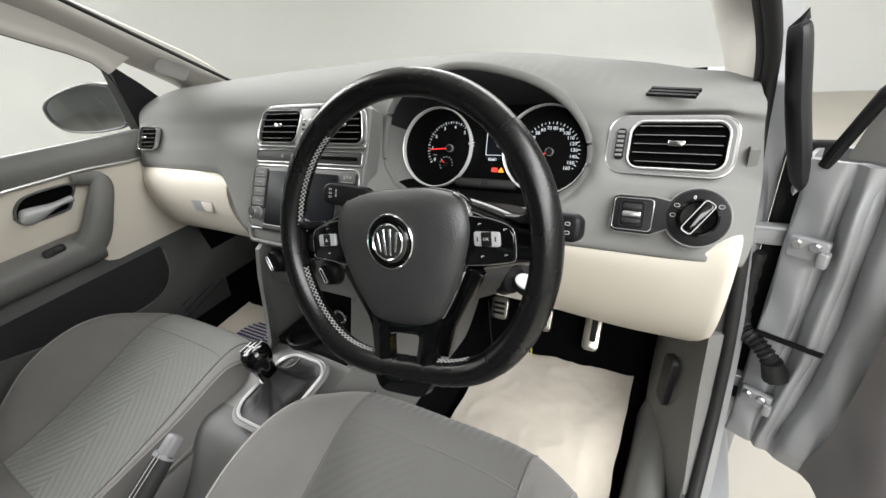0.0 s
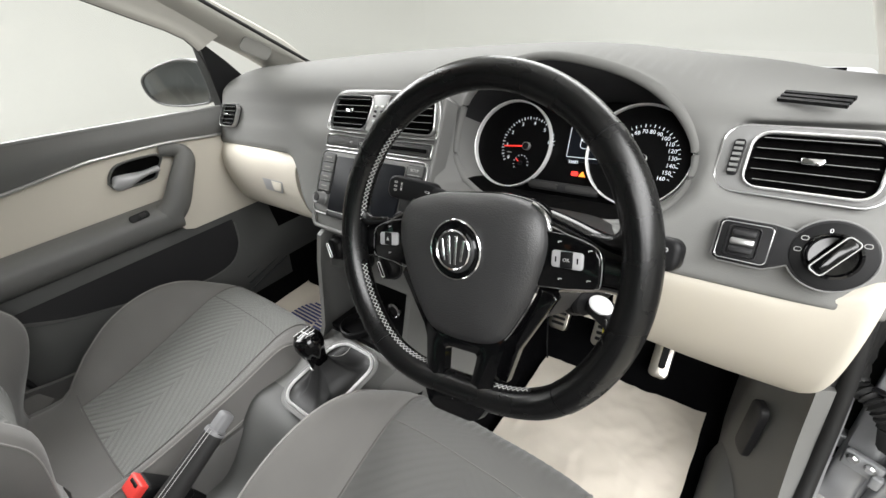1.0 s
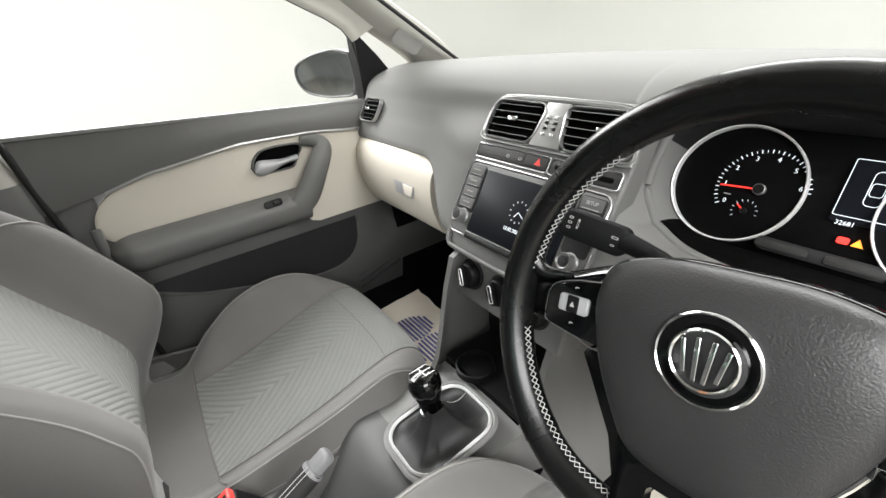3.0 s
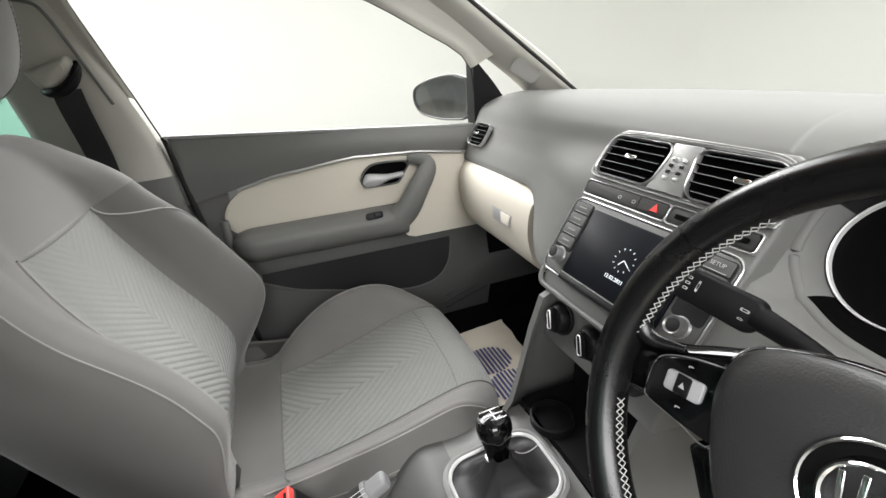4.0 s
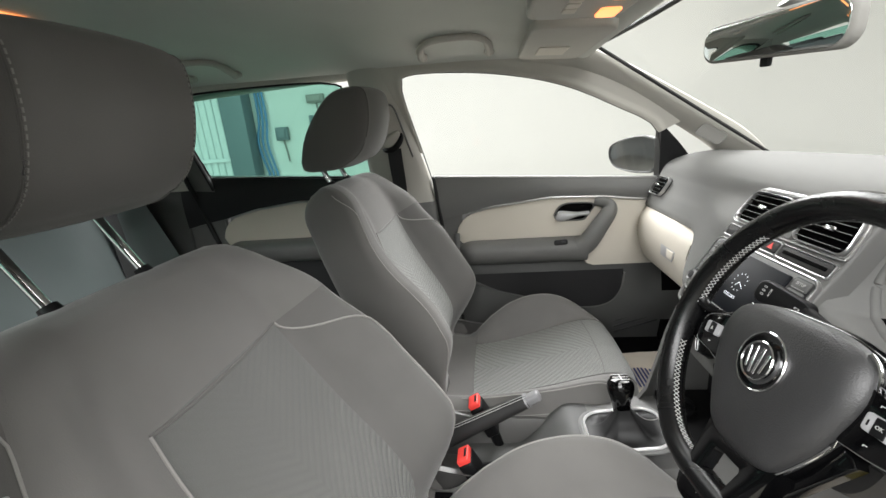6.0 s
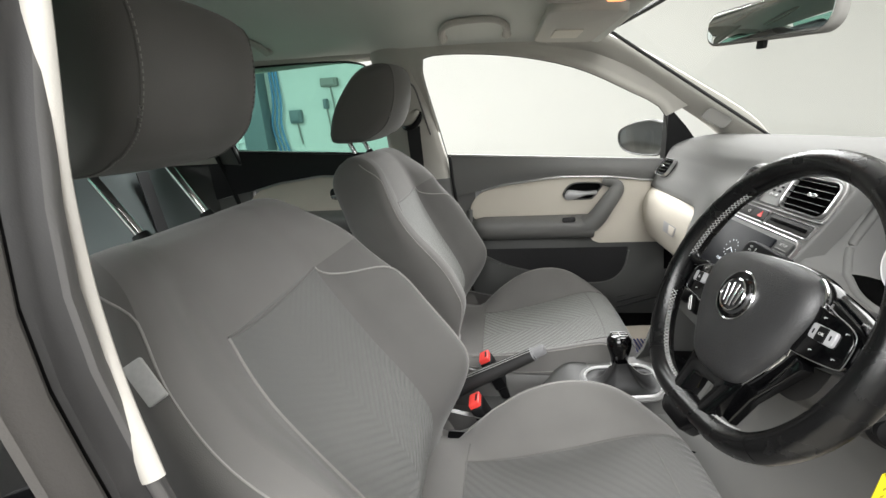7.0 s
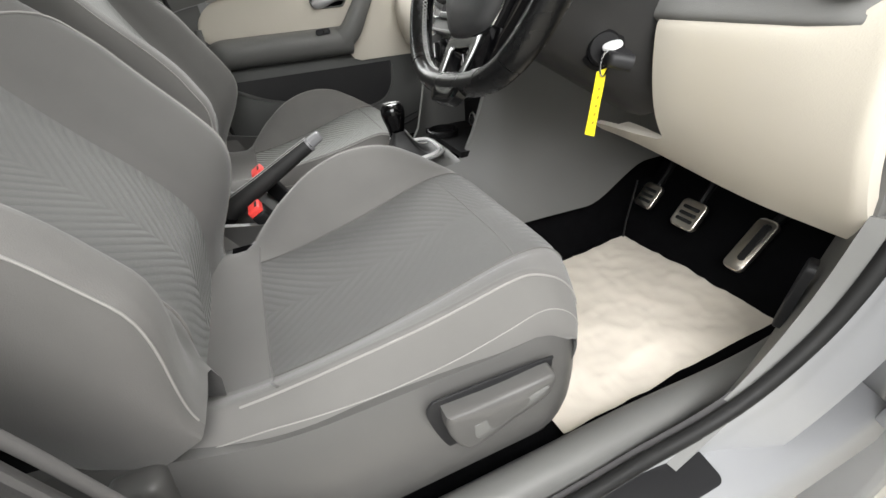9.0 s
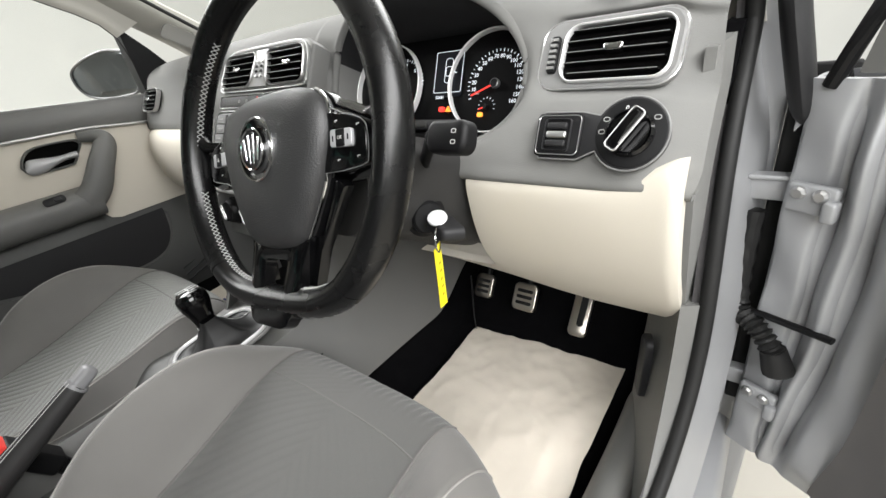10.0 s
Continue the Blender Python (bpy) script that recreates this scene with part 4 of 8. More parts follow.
def air_vent(m, w, h, slats, tab_x, label, framed=True, slant=0.0):
    """An air outlet with slats across and a chrome tab, in a grey surround with a silver rim where it is framed alone."""
    base, m = m, m @ pose(0, 0, 0.0055)
    lean = lambda pts: [(x + slant * (y / h + 0.5), y) for x, y in pts]
    body = part("air_vent", plate(lean(rrect(w + 0.002, h + 0.002, 0.014)), 0.006, m @ pose(0, 0, -0.009)), "void", dash, label)
    if framed:
        part("surround", frame_plate([(x - 0.009, y) for x, y in rrect(w + 0.042, h + 0.020, 0.022)], rrect(w + 0.006, h + 0.006, 0.016), 0.007, base), "vent_grey", body, "satin grey surround")
        part("surround_edge", tube([base @ Vector((x - 0.009, y, 0.0055)) for x, y in rrect(w + 0.040, h + 0.018, 0.021)], 0.0010, 6, closed=True), "satin", body, "bright surround edge")
    part("chrome_rim", frame_plate(lean(rrect(w + 0.006, h + 0.006, 0.017)), lean(rrect(w + 0.0015, h + 0.0015, 0.014)), 0.011, base), "ring" if framed else "satin", body, "bright rim")
    for i in range(slats):
        y = -h / 2 + h * (i + 0.5) / slats
        inset = 0.004 if 0 < i < slats - 1 else 0.012
        at = slant * (y / h + 0.5)
        part("slat", block(bmesh.new(), (w - inset, 0.0016, 0.009), (at, y, 0.0), m @ pose(0, 0, 0), 0.0005), "void", body)
        part("slat_edge", block(bmesh.new(), (w - inset - 0.004, 0.0006, 0.0006), (at, y + 0.0008, 0.0047), m), "silver_plastic", body)
    for k in range(4):
        part("fin", block(bmesh.new(), (0.0015, h * 0.9, 0.004), (-w / 2 + w * (k + 1) / 5, 0, -0.005), m), "void", body)
    part("tab", plate([(x, y + 0.35 * abs(x) - 0.003) for x, y in rrect(0.020, 0.007, 0.003)], 0.009, m @ pose(tab_x, 0.002, 0), 0.002), "chrome", body, "chrome adjuster tab")
    return body


def thumb_wheel(m, parent):
    w = part("thumb_wheel", plate(rrect(0.011, 0.040, 0.004), 0.004, m, 0.001), "black", parent, "ridged thumb wheel")
    for i in range(6):
        part("ridge", block(bmesh.new(), (0.008, 0.003, 0.003), (0, -0.015 + i * 0.006, 0.005), m), "satin", w)


dvm = facing((0.616, 0.6735, 0.994), (1, -0.05, 0), (0, 0.50, 0.866))
dv = air_vent(dvm, 0.106, 0.056, 5, 0.0, "driver side air outlet with black slats")
thumb_wheel(dvm @ pose(-0.0655, 0.000, 0.0062), dv)
pvm = facing((-0.622, 0.671, 0.993), (1, 0.05, 0), (0, 0.42, 0.9))
air_vent(pvm, 0.074, 0.054, 5, 0.0, "passenger side air outlet with black slats", False, 0.016)

# centre stack
SM = facing((CX, 0.666, 1.066), (1, 0, 0), (0, 0.52, 0.854))
stack = part("centre_panel", plate([(-0.137 + 0.02, 0.0), (-0.137, -0.012), (-0.140, -0.08), (-0.136, -0.20), (-0.128, -0.262), (-0.118, -0.272), (0.118, -0.272), (0.128, -0.262), (0.136, -0.20), (0.140, -0.08), (0.137, -0.012), (0.137 - 0.02, 0.0)][::-1], 0.034, SM @ pose(0, 0, -0.034), 0.006), "trim", dash, "grey centre stack panel")
# one silver frame round both middle outlets
VF = [(-0.128, -0.0795), (-0.138, -0.0755), (-0.1395, -0.066), (-0.136, -0.040), (-0.127, -0.017), (-0.106, -0.0055), (-0.05, -0.0035), (0.05, -0.0035), (0.106, -0.0055), (0.127, -0.017), (0.136, -0.040), (0.1395, -0.066), (0.138, -0.0755), (0.128, -0.0795), (0.05, -0.0805), (-0.05, -0.0805)]
VF = [spline(VF + VF[:1], k / 72) for k in range(72)]
VI = [(x * 0.955, -0.0435 + (y + 0.0435) * 0.855) for x, y in VF]
vents = part("vent_frame", frame_plate(VF[::-1], VI[::-1], 0.006, SM, 0.002), "silver_plastic", dash, "satin silver frame round the middle outlets")
part("frame_edge", tube([SM @ Vector((x, y, 0.0045)) for x, y in VF], 0.0012, 8, closed=True), "satin", vents, "bright frame edge")
for cx, tx, sl in ((-0.0755, 0.006, 0.010), (0.0755, 0.006, -0.010)):
    air_vent(SM @ pose(cx - sl / 2, -0.044, -0.001), 0.104, 0.057, 5, tx, "middle air outlet with black slats", False, sl)
mid = part("vent_bridge", plate([(-0.028, -0.033), (-0.020, 0.033), (0.020, 0.033), (0.028, -0.033)][::-1], 0.008, SM @ pose(0, -0.044, 0), 0.002), "silver_plastic", dash, "satin silver strip between outlets")
for dx in (-0.008, 0.008):
    for k in range(4):
        part("ridge", block(bmesh.new(), (0.006, 0.004, 0.002), (dx, -0.058 + 0.0085 * k, 0.0095), SM, 0.0006), "black" if k % 3 else "satin", mid)
strip = part("button_strip", plate(rrect(0.150, 0.019, 0.004), 0.004, SM @ pose(-0.058, -0.099, 0), 0.001), "column_grey", dash, "dark strip of small buttons")
for sx, w in ((-0.058, 0.154), (0.077, 0.112)):
    part("strip_rim", frame_plate(rrect(w + 0.003, 0.0245, 0.005), rrect(w, 0.0215, 0.004), 0.0045, SM @ pose(sx, -0.099, 0), 0.0006), "satin", strip, "thin silver outline")
for dx in (-0.028, 0.020):
    part("button_gap", block(bmesh.new(), (0.0006, 0.017, 0.0004), (dx, -0.099, 0.0042), SM), "black", strip)
part("hazard_mark", plate([(-0.006, -0.004), (0.006, -0.004), (0, 0.007)], 0.005, SM @ pose(0.000, -0.099, 0)), "red", strip, "red hazard triangle")
for dx in (-0.062, -0.036):
    part("button_mark", frame_plate(rrect(0.006, 0.005, 0.002), rrect(0.0042, 0.0032, 0.001), 0.0046, SM @ pose(dx, -0.099, 0), 0.0003), "stitch", strip)
slot = part("disc_slot", plate(rrect(0.108, 0.019, 0.004), 0.003, SM @ pose(0.077, -0.099, 0), 0.001), "column_grey", dash, "disc slot")
part("slot_opening", plate(rrect(0.092, 0.006, 0.002), 0.0042, SM @ pose(0.077, -0.099, 0)), "void", slot)

radio = thing("infotainment_unit", SM @ pose(0, -0.185, 0), "dark touch screen radio with side buttons and two knobs", "radio")
part("bezel", plate(rrect(0.268, 0.120, 0.012), 0.006, SM @ pose(0, -0.180, 0), 0.003), "trim", radio, "grey radio front")
for sx in (-1, 1):
    part("button_plate", plate(rrect(0.040, 0.080, 0.006), 0.0075, SM @ pose(sx * 0.1115, -0.164, 0), 0.001), "dark", radio, "dark button plate")
part("bezel_rim", frame_plate(rrect(0.274, 0.126, 0.016), rrect(0.2695, 0.1215, 0.014), 0.0072, SM @ pose(0, -0.180, 0), 0.0008), "satin", radio, "satin silver outline")
scr = part("screen", plate(rrect(0.176, 0.104, 0.004), 0.010, SM @ pose(0, -0.180, 0), 0.002), "screen", radio, "dark glossy screen showing a clock")
part("screen_lower_bar", plate(rrect(0.176, 0.011, 0.002), 0.0108, SM @ pose(0, -0.2385, 0), 0.002), "black", radio, "gloss black lower bar")
part("bar_edge", block(bmesh.new(), (0.172, 0.0014, 0.001), (0, -0.2328, 0.0106), SM), "satin", radio)
for k in range(12):
    a = 2 * math.pi * k / 12
    part("clock_mark", block(bmesh.new(), (0.0007, 0.0026, 0.0004), (0, 0.016, 0.0105), SM @ pose(0.005, -0.176, 0) @ pose(0, 0, 0, 0, 0, math.degrees(a))), "lit", scr)
for ln, an in ((0.010, 215), (0.013, 120)):
    part("clock_pointer", block(bmesh.new(), (0.0010, ln, 0.0004), (0, ln / 2, 0.0105), SM @ pose(0.005, -0.176, 0) @ pose(0, 0, 0, 0, 0, -an)), "lit", scr)
lettering("date", "12.02.2021", 0.0075, SM @ pose(0.004, -0.204, 0.0106), "lit", scr)
for sx, words in ((-1, ("", "", "", "")), (1, ("SETUP", "SOUND", "CAR"))):
    for i, word in enumerate(words):
        y = -0.134 - i * 0.0185
        b = part("side_button", plate(rrect(0.034, 0.0165, 0.002), 0.0088, SM @ pose(sx * 0.1115, y, 0), 0.001), "low_trim", radio)
        if word:
            lettering("word", word, 0.0066, SM @ pose(sx * 0.1115, y + 0.001, 0.0093), "stitch", b)
        else:
            part("word_bar", block(bmesh.new(), (0.016, 0.0022, 0.0004), (0, 0.001, 0.0092), SM @ pose(sx * 0.1115, y, 0)), "piping", b)
        part("button_line", block(bmesh.new(), (0.026, 0.0008, 0.0004), (0, -0.0065, 0.0092), SM @ pose(sx * 0.1115, y, 0)), "stitch", b)
    k = part("volume_knob", lathe([(0.0135, 0.0), (0.0135, 0.003), (0.0115, 0.005), (0.0112, 0.016), (0.0102, 0.0185), (0.008, 0.0165), (0.001, 0.0165)], SM @ pose(sx * 0.111, -0.213, 0.004), 28), "dull_silver", radio, "silver knob with a dark cap")
    part("knob_cap", lathe([(0.0078, 0.0), (0.0074, 0.0016), (0.004, 0.0022)], SM @ pose(sx * 0.111, -0.213, 0.0200), 28), "dark", k, "dark knob cap")
part("lower_lip", tube(curve_pts([tuple(SM @ Vector(p)) for p in ((-0.134, -0.235, 0.002), (-0.125, -0.262, 0.004), (-0.09, -0.268, 0.004), (0.09, -0.268, 0.004), (0.125, -0.262, 0.004), (0.134, -0.235, 0.002))], 30), 0.004, 8), "trim", dash, "rounded lower lip")

# heater panel below
HM = facing((CX, 0.533, 0.795), (1, 0, 0), (0, 0.20, 0.98))
heat = thing("heater_panel", HM, "grey heater panel with three rotary knobs", "control panel")
part("panel", plate([(-0.122, -0.050), (-0.132, 0.050), (0.132, 0.050), (0.122, -0.050)][::-1], 0.05, HM @ pose(0, 0, -0.05), 0.006), "trim", heat)
for kx in (-0.072, 0.0, 0.072):
    k = part("rotary_knob", lathe([(0.024, 0), (0.024, 0.008), (0.021, 0.016), (0.019, 0.018)], HM @ pose(kx, 0, 0), 32), "black", heat, "black rotary knob")
    part("pointer", plate(rrect(0.008, 0.036, 0.003), 0.010, HM @ pose(kx, 0, 0.016, 0, 0, 25), 0.003), "black", k)
    part("pointer_line", frame_plate(rrect(0.0085, 0.030, 0.003), rrect(0.006, 0.026, 0.002), 0.0015, HM @ pose(kx, 0, 0.026, 0, 0, 25)), "satin", k)
    part("ring", lathe([(0.027, 0), (0.027, 0.003), (0.0245, 0.004), (0.0245, 0)], HM @ pose(kx, 0, 0), 32), "dark", k)

# ---- centre console and tunnel ----
con = thing("centre_console", (0, 0.4, 0.4), "mid grey plastic centre console with open cubby and gear lever plate", "console")


def con_side(sx):
    def at(u, v):
        y = 0.06 + 0.98 * u
        top = 0.495 + 0.085 * smooth(0.16, 0.30, y) + 0.02 * smooth(0.34, 0.46, y) + 0.235 * (smooth(0.470, 0.600, y) if sx > 0 else smooth(0.446, 0.520, y))
        low = 0.37 + 0.085 * smooth(0.30, 0.56, y) + 0.085 * smooth(0.76, 0.92, y)
        z = low + (top - low) * v
        x = 0.150 - 0.045 * v ** 1.5 * smooth(0.75, 0.45, y) + 0.025 * (1 - v) ** 2 + 0.02 * smooth(0.55, 1.0, y) - 0.020 * smooth(0.45, 0.60, y) * v
        return (CX * smooth(0.3, 0.6, y) + sx * x, y, z)
    return at


for sx in (-1, 1):
    part("side_panel", sheet(con_side(sx), lin(0.275, 1, 44), lin(0, 1, 20), (-sx * 0.012, 0, 0)), "trim", con, "grey plastic tunnel side panel")
    part("rear_side_panel", sheet(con_side(sx), lin(0, 0.275, 16), lin(0, 1, 20), (-sx * 0.012, 0, 0)), "dark", con, "dark tunnel side beside the handbrake")


def con_top(u, v):
    y = 0.06 + 0.42 * u
    x0, _, z0 = con_side(1)((y - 0.06) / 0.98, 1)
    x1 = con_side(-1)((y - 0.06) / 0.98, 1)[0]
    return (x1 + (x0 - x1) * v, y, z0 + 0.006 * math.sin(math.pi * v))


part("top_panel", sheet(con_top, lin(0.64, 1, 22), lin(0, 1, 18), (0, 0, -0.01)), "trim", con, "grey plastic gear lever plate")
part("rear_panel", sheet(con_top, lin(0, 0.64, 28), lin(0, 1, 18), (0, 0, -0.01)), "low_trim", con, "dark tray round the handbrake")
bm = bmesh.new()
block(bm, (0.205, 0.02, 0.13), (CX, 0.60, 0.68))
block(bm, (0.205, 0.12, 0.012), (CX, 0.54, 0.618))
part("cubby_liner", bm, "black", con, "black cubby liner")
sock = part("power_socket", lathe([(0.017, 0), (0.017, 0.006), (0.012, 0.007), (0.012, 0.002), (0.011, 0.002)], pose(0.053, 0.548, 0.665, 80), 24), "chrome", con, "chrome ringed power socket")
part("socket_plug", lathe([(0.011, 0), (0.011, 0.004), (0.009, 0.006)], pose(0.053, 0.548, 0.665, 80), 20), "black", sock)
for bx, by in ((CX - 0.04, 0.50),):
    part("cup_ring", lathe([(0.036, 0), (0.036, 0.012), (0.033, 0.014), (0.033, 0)], pose(bx, by, 0.622), 28), "black", con, "black cup holder ring")
for sx in (-1, 1):
    part("tunnel_carpet", sheet(lambda u, v, sx=sx: (sx * (0.140 + 0.045 * (1 - v) ** 2 + 0.02 * u), 0.0 + 1.14 * u, 0.29 + 0.25 * v + 0.10 * smooth(0.6, 0.95, u) * v), lin(0, 1, 20), lin(0, 1, 10), (-sx * 0.02, 0, 0)), "carpet", con, "black tunnel carpet")
part("rear_tray", block(bmesh.new(), (0.17, 0.36, 0.06), (0, -0.12, 0.44), None, 0.015), "trim", con)
part("side_cubby", plate(rrect(0.16, 0.05, 0.015), 0.004, facing((0.062, 0.16, 0.545), (0, 1, 0.2), (0, 0, 1)), 0.002), "dark", con)

# gear lever
GM = pose(0.032, 0.381, 0.612, 6, 0, 0)
gear = thing("gear_lever", GM, "gear lever with black knob, leather gaiter and chrome surround", "gear lever")
part("surround", frame_plate(rrect(0.119, 0.153, 0.036, 8), rrect(0.110, 0.144, 0.033, 8), 0.009, GM, 0.003), "ring", gear, "chrome gaiter surround")


def gaiter(a, v):
    o = rrect(0.111, 0.145, 0.033, 8)
    i = int(a) % len(o)
    k = (1 - v) ** 1.35
    turn = 2 * math.pi * a / len(o)
    fold = 1 + 0.05 * math.sin(v * 9) * (1 - v) * v
    crease = 0.0035 * math.sin(4 * turn + 0.8) * math.sin(math.pi * min(v * 1.2, 1.0))
    return GM @ Vector((o[i][0] * (0.23 + 0.77 * k) * fold, o[i][1] * (0.18 + 0.82 * k) * fold, 0.003 - 0.005 * math.sin(math.pi * min(v * 1.5, 1.0)) + 0.054 * v ** 1.7 + crease))


part("bezel", frame_plate(rrect(0.136, 0.170, 0.042, 8), rrect(0.118, 0.152, 0.036, 8), 0.005, GM, 0.002), "vent_grey", gear, "satin grey bezel")
part("gaiter", grid(gaiter, list(range(36)), lin(0, 1, 24), loop_u=True), "gaiter_leather", gear, "black leather gaiter")
part("gaiter_seam", tube([gaiter(9, k / 12) + Vector((0, 0, 0.001)) for k in range(9)], 0.0008, 6), "stitch", gear, "pale stitched seam")
KM = GM @ pose(-0.008, -0.002, 0.030, -4, -8, 0) @ Matrix.Scale(1.22, 4)
knob = part("knob", lathe([(0.0125, -0.02), (0.0132, 0.004), (0.0138, 0.016), (0.0158, 0.028), (0.0198, 0.041), (0.0212, 0.050), (0.0204, 0.058), (0.0172, 0.0625)], KM, 32), "gloss", gear, "glossy black knob")
part("knob_cap", lathe([(0.017, 0.0), (0.016, 0.0025), (0.010, 0.0045), (0.004, 0.005)], KM @ pose(0, 0, 0.0625), 28), "gloss", knob)
bm = bmesh.new()
bars(bm, [(0, 0, 0.020, 0.0012), (-0.009, 0, 0.0012, 0.016), (0, 0, 0.0012, 0.016), (0.009, 0.004, 0.0012, 0.008)], KM @ pose(0, 0, 0.0675))
part("shift_pattern", bm, "white", knob, "white shift pattern")
for tx, ty, c in ((-0.009, 0.0105, "1"), (0, 0.0105, "3"), (0.009, 0.0105, "5"), (-0.009, -0.0105, "2"), (0, -0.0105, "4")):
    lettering("digit", c, 0.006, KM @ pose(tx, ty, 0.0678), "white", knob)
part("knob_collar", lathe([(0.0145, 0), (0.0150, 0.003), (0.0145, 0.006)], KM @ pose(0, 0, 0.004), 24), "satin", knob)

# handbrake
HB0, HB1 = Vector((0.016, -0.045, 0.545)), Vector((0.018, 0.209, 0.684))
hbr = thing("handbrake", HB0, "stitched black leather handbrake lever with a pale grey button", "handbrake")
d = (HB1 - HB0).normalized()
grip_at = lambda k: HB0.lerp(HB1 - d * 0.020, k / 15)
GRIP_R = [0.024, 0.0245, 0.0245, 0.024, 0.023, 0.022, 0.021, 0.0202, 0.0195, 0.019, 0.0185, 0.018, 0.0175, 0.017, 0.0165, 0.0155]
part("grip", tube([grip_at(k) for k in range(16)], GRIP_R, 18, flat=0.92, up=(0, 0, 1)), "lever_leather", hbr, "black leather grip")
hm = d.to_track_quat("Z", "Y").to_matrix().to_4x4()
hm.translation = HB1 - d * 0.022
part("collar", tube([hm @ Vector((0, 0, -0.003)), hm @ Vector((0, 0, 0.003))], [0.0163, 0.0150], 20), "lever_button", hbr, "grey plastic collar")
part("button", plate(rrect(0.0225, 0.0205, 0.007, 6), 0.030, hm, 0.006), "lever_button", hbr, "pale grey release button")
for off in (-0.0028, 0.0028):
    part("seam", tube([grip_at(k) + Vector((0.006 + off, -0.45 * GRIP_R[k], 0.86 * GRIP_R[k] - 0.35 * off)) for k in range(2, 16)], 0.00055, 6), "stitch", hbr, "pale stitched seam")
part("boot", tube([HB0 + Vector((0, -0.03, -0.05)), HB0 + Vector((0, 0.0, -0.015)), HB0 + d * 0.05], [0.045, 0.036, 0.024], 14), "black", hbr, "black lever boot")

# ---- instruments ----
clus = thing("instrument_cluster", IM, "black instrument cluster with two chrome ringed dials and a lit display", "instrument cluster")
part("backing", plate(rrect(0.36, 0.160, 0.06, 8), 0.006, IM @ pose(0.004, -0.007, -0.012), 0.002), "dial", clus, "black cluster face")
DIAL_R = 0.0695


def dial(cx, hub, labels, a0, a1, lead, tail, step, needle, sub, sub_needle):
    """A round dial: silver ring, printed marks, numbers and a red needle. Angles in degrees, clockwise from the top."""
    m = IM @ pose(cx, -0.007, -0.003)
    face = part("dial", lathe([(DIAL_R, 0), (DIAL_R, 0.001), (0.001, 0.001)], m, 48), "dial", clus, "black dial face")
    part("chrome_ring", lathe([(DIAL_R + 0.0017, 0), (DIAL_R + 0.0017, 0.010), (DIAL_R + 0.0008, 0.0112), (DIAL_R - 0.0006, 0.010), (DIAL_R - 0.0006, 0)], m, 64), "ring", face, "bright silver dial ring")
    hm_ = m @ pose(hub[0], hub[1], 0.0015)
    each = (a1 - a0) / (len(labels) - 1)
    k = 0
    a = a0 - lead
    while a <= a1 + tail + 0.01:
        long = k % 2 == 0
        part("tick", block(bmesh.new(), (0.0010 if long else 0.0007, 0.0042 if long else 0.0028, 0.0004), (0, 0.0455, 0), hm_ @ pose(0, 0, 0, 0, 0, -a)), "lit", face)
        a += each / step
        k += 1
    for k, word in enumerate(labels):
        a = radians(a0 + each * k)
        lettering("number", word, 0.0078, hm_ @ pose(0.0375 * math.sin(a), 0.0375 * math.cos(a), 0), "lit", face)
    part("needle", block(bmesh.new(), (0.0017, 0.036, 0.001), (0, 0.023, 0.004), hm_ @ pose(0, 0, 0, 0, 0, -needle), 0.0003), "lit_red", face, "red needle")
    part("hub", lathe([(0.0062, 0), (0.0062, 0.006), (0.005, 0.0075)], hm_, 24), "black", face, "black needle hub")
    part("hub_ring", lathe([(0.0064, 0), (0.0064, 0.0066), (0.0057, 0.0070), (0.0057, 0)], hm_, 24), "dull_silver", face)
    sm_ = hm_ @ pose(sub[0], sub[1], 0)
    for k in range(10):
        part("tick", block(bmesh.new(), (0.0006, 0.0022, 0.0004), (0, 0.0130, 0), sm_ @ pose(0, 0, 0, 0, 0, 125 - 25 * k)), "lit", face)
    part("small_needle", block(bmesh.new(), (0.0014, 0.010, 0.0008), (0, 0.006, 0.003), sm_ @ pose(0, 0, 0, 0, 0, -sub_needle), 0.0002), "lit_red", face)
    part("small_hub", lathe([(0.0036, 0), (0.0036, 0.004), (0.003, 0.005)], sm_, 18), "black", face)
    part("unit_mark", plate(rrect(0.008, 0.0014, 0.0004), 0.0004, hm_ @ pose(-0.031, -0.012, 0)), "stitch", face)


dial(-0.0965, (0.0275, -0.001), ["0", "1", "2", "3", "4", "5", "6"], -123, 76, 0, 8, 5, -94, (-0.007, -0.028), -52)
dial(0.104, (0.007, -0.003), ["10", "20", "30", "40", "50", "60", "70", "80", "90", "100", "110", "120", "130", "140", "150", "160"], -99, 130, 15, 0, 2, -112, (-0.012, -0.031), -108)
dm = IM @ pose(0.0265, 0.009, -0.004)
disp = part("display", plate(rrect(0.052, 0.066, 0.003), 0.004, dm), "screen", clus, "dark display with a lit car outline")
part("display_rim", frame_plate(rrect(0.051, 0.060, 0.002), rrect(0.0495, 0.0585, 0.0015), 0.0046, dm @ pose(0, 0.003, 0), 0.0003), "lit", disp)
part("car_outline", frame_plate(rrect(0.014, 0.036, 0.005), rrect(0.0125, 0.0345, 0.004), 0.0046, dm @ pose(0, 0.005, 0), 0.0003), "lit", disp, "lit outline of a car with an open door")
part("car_outline_roof", frame_plate(rrect(0.011, 0.014, 0.003), rrect(0.0098, 0.0128, 0.0025), 0.0046, dm @ pose(0, 0.004, 0), 0.0003), "lit", disp)
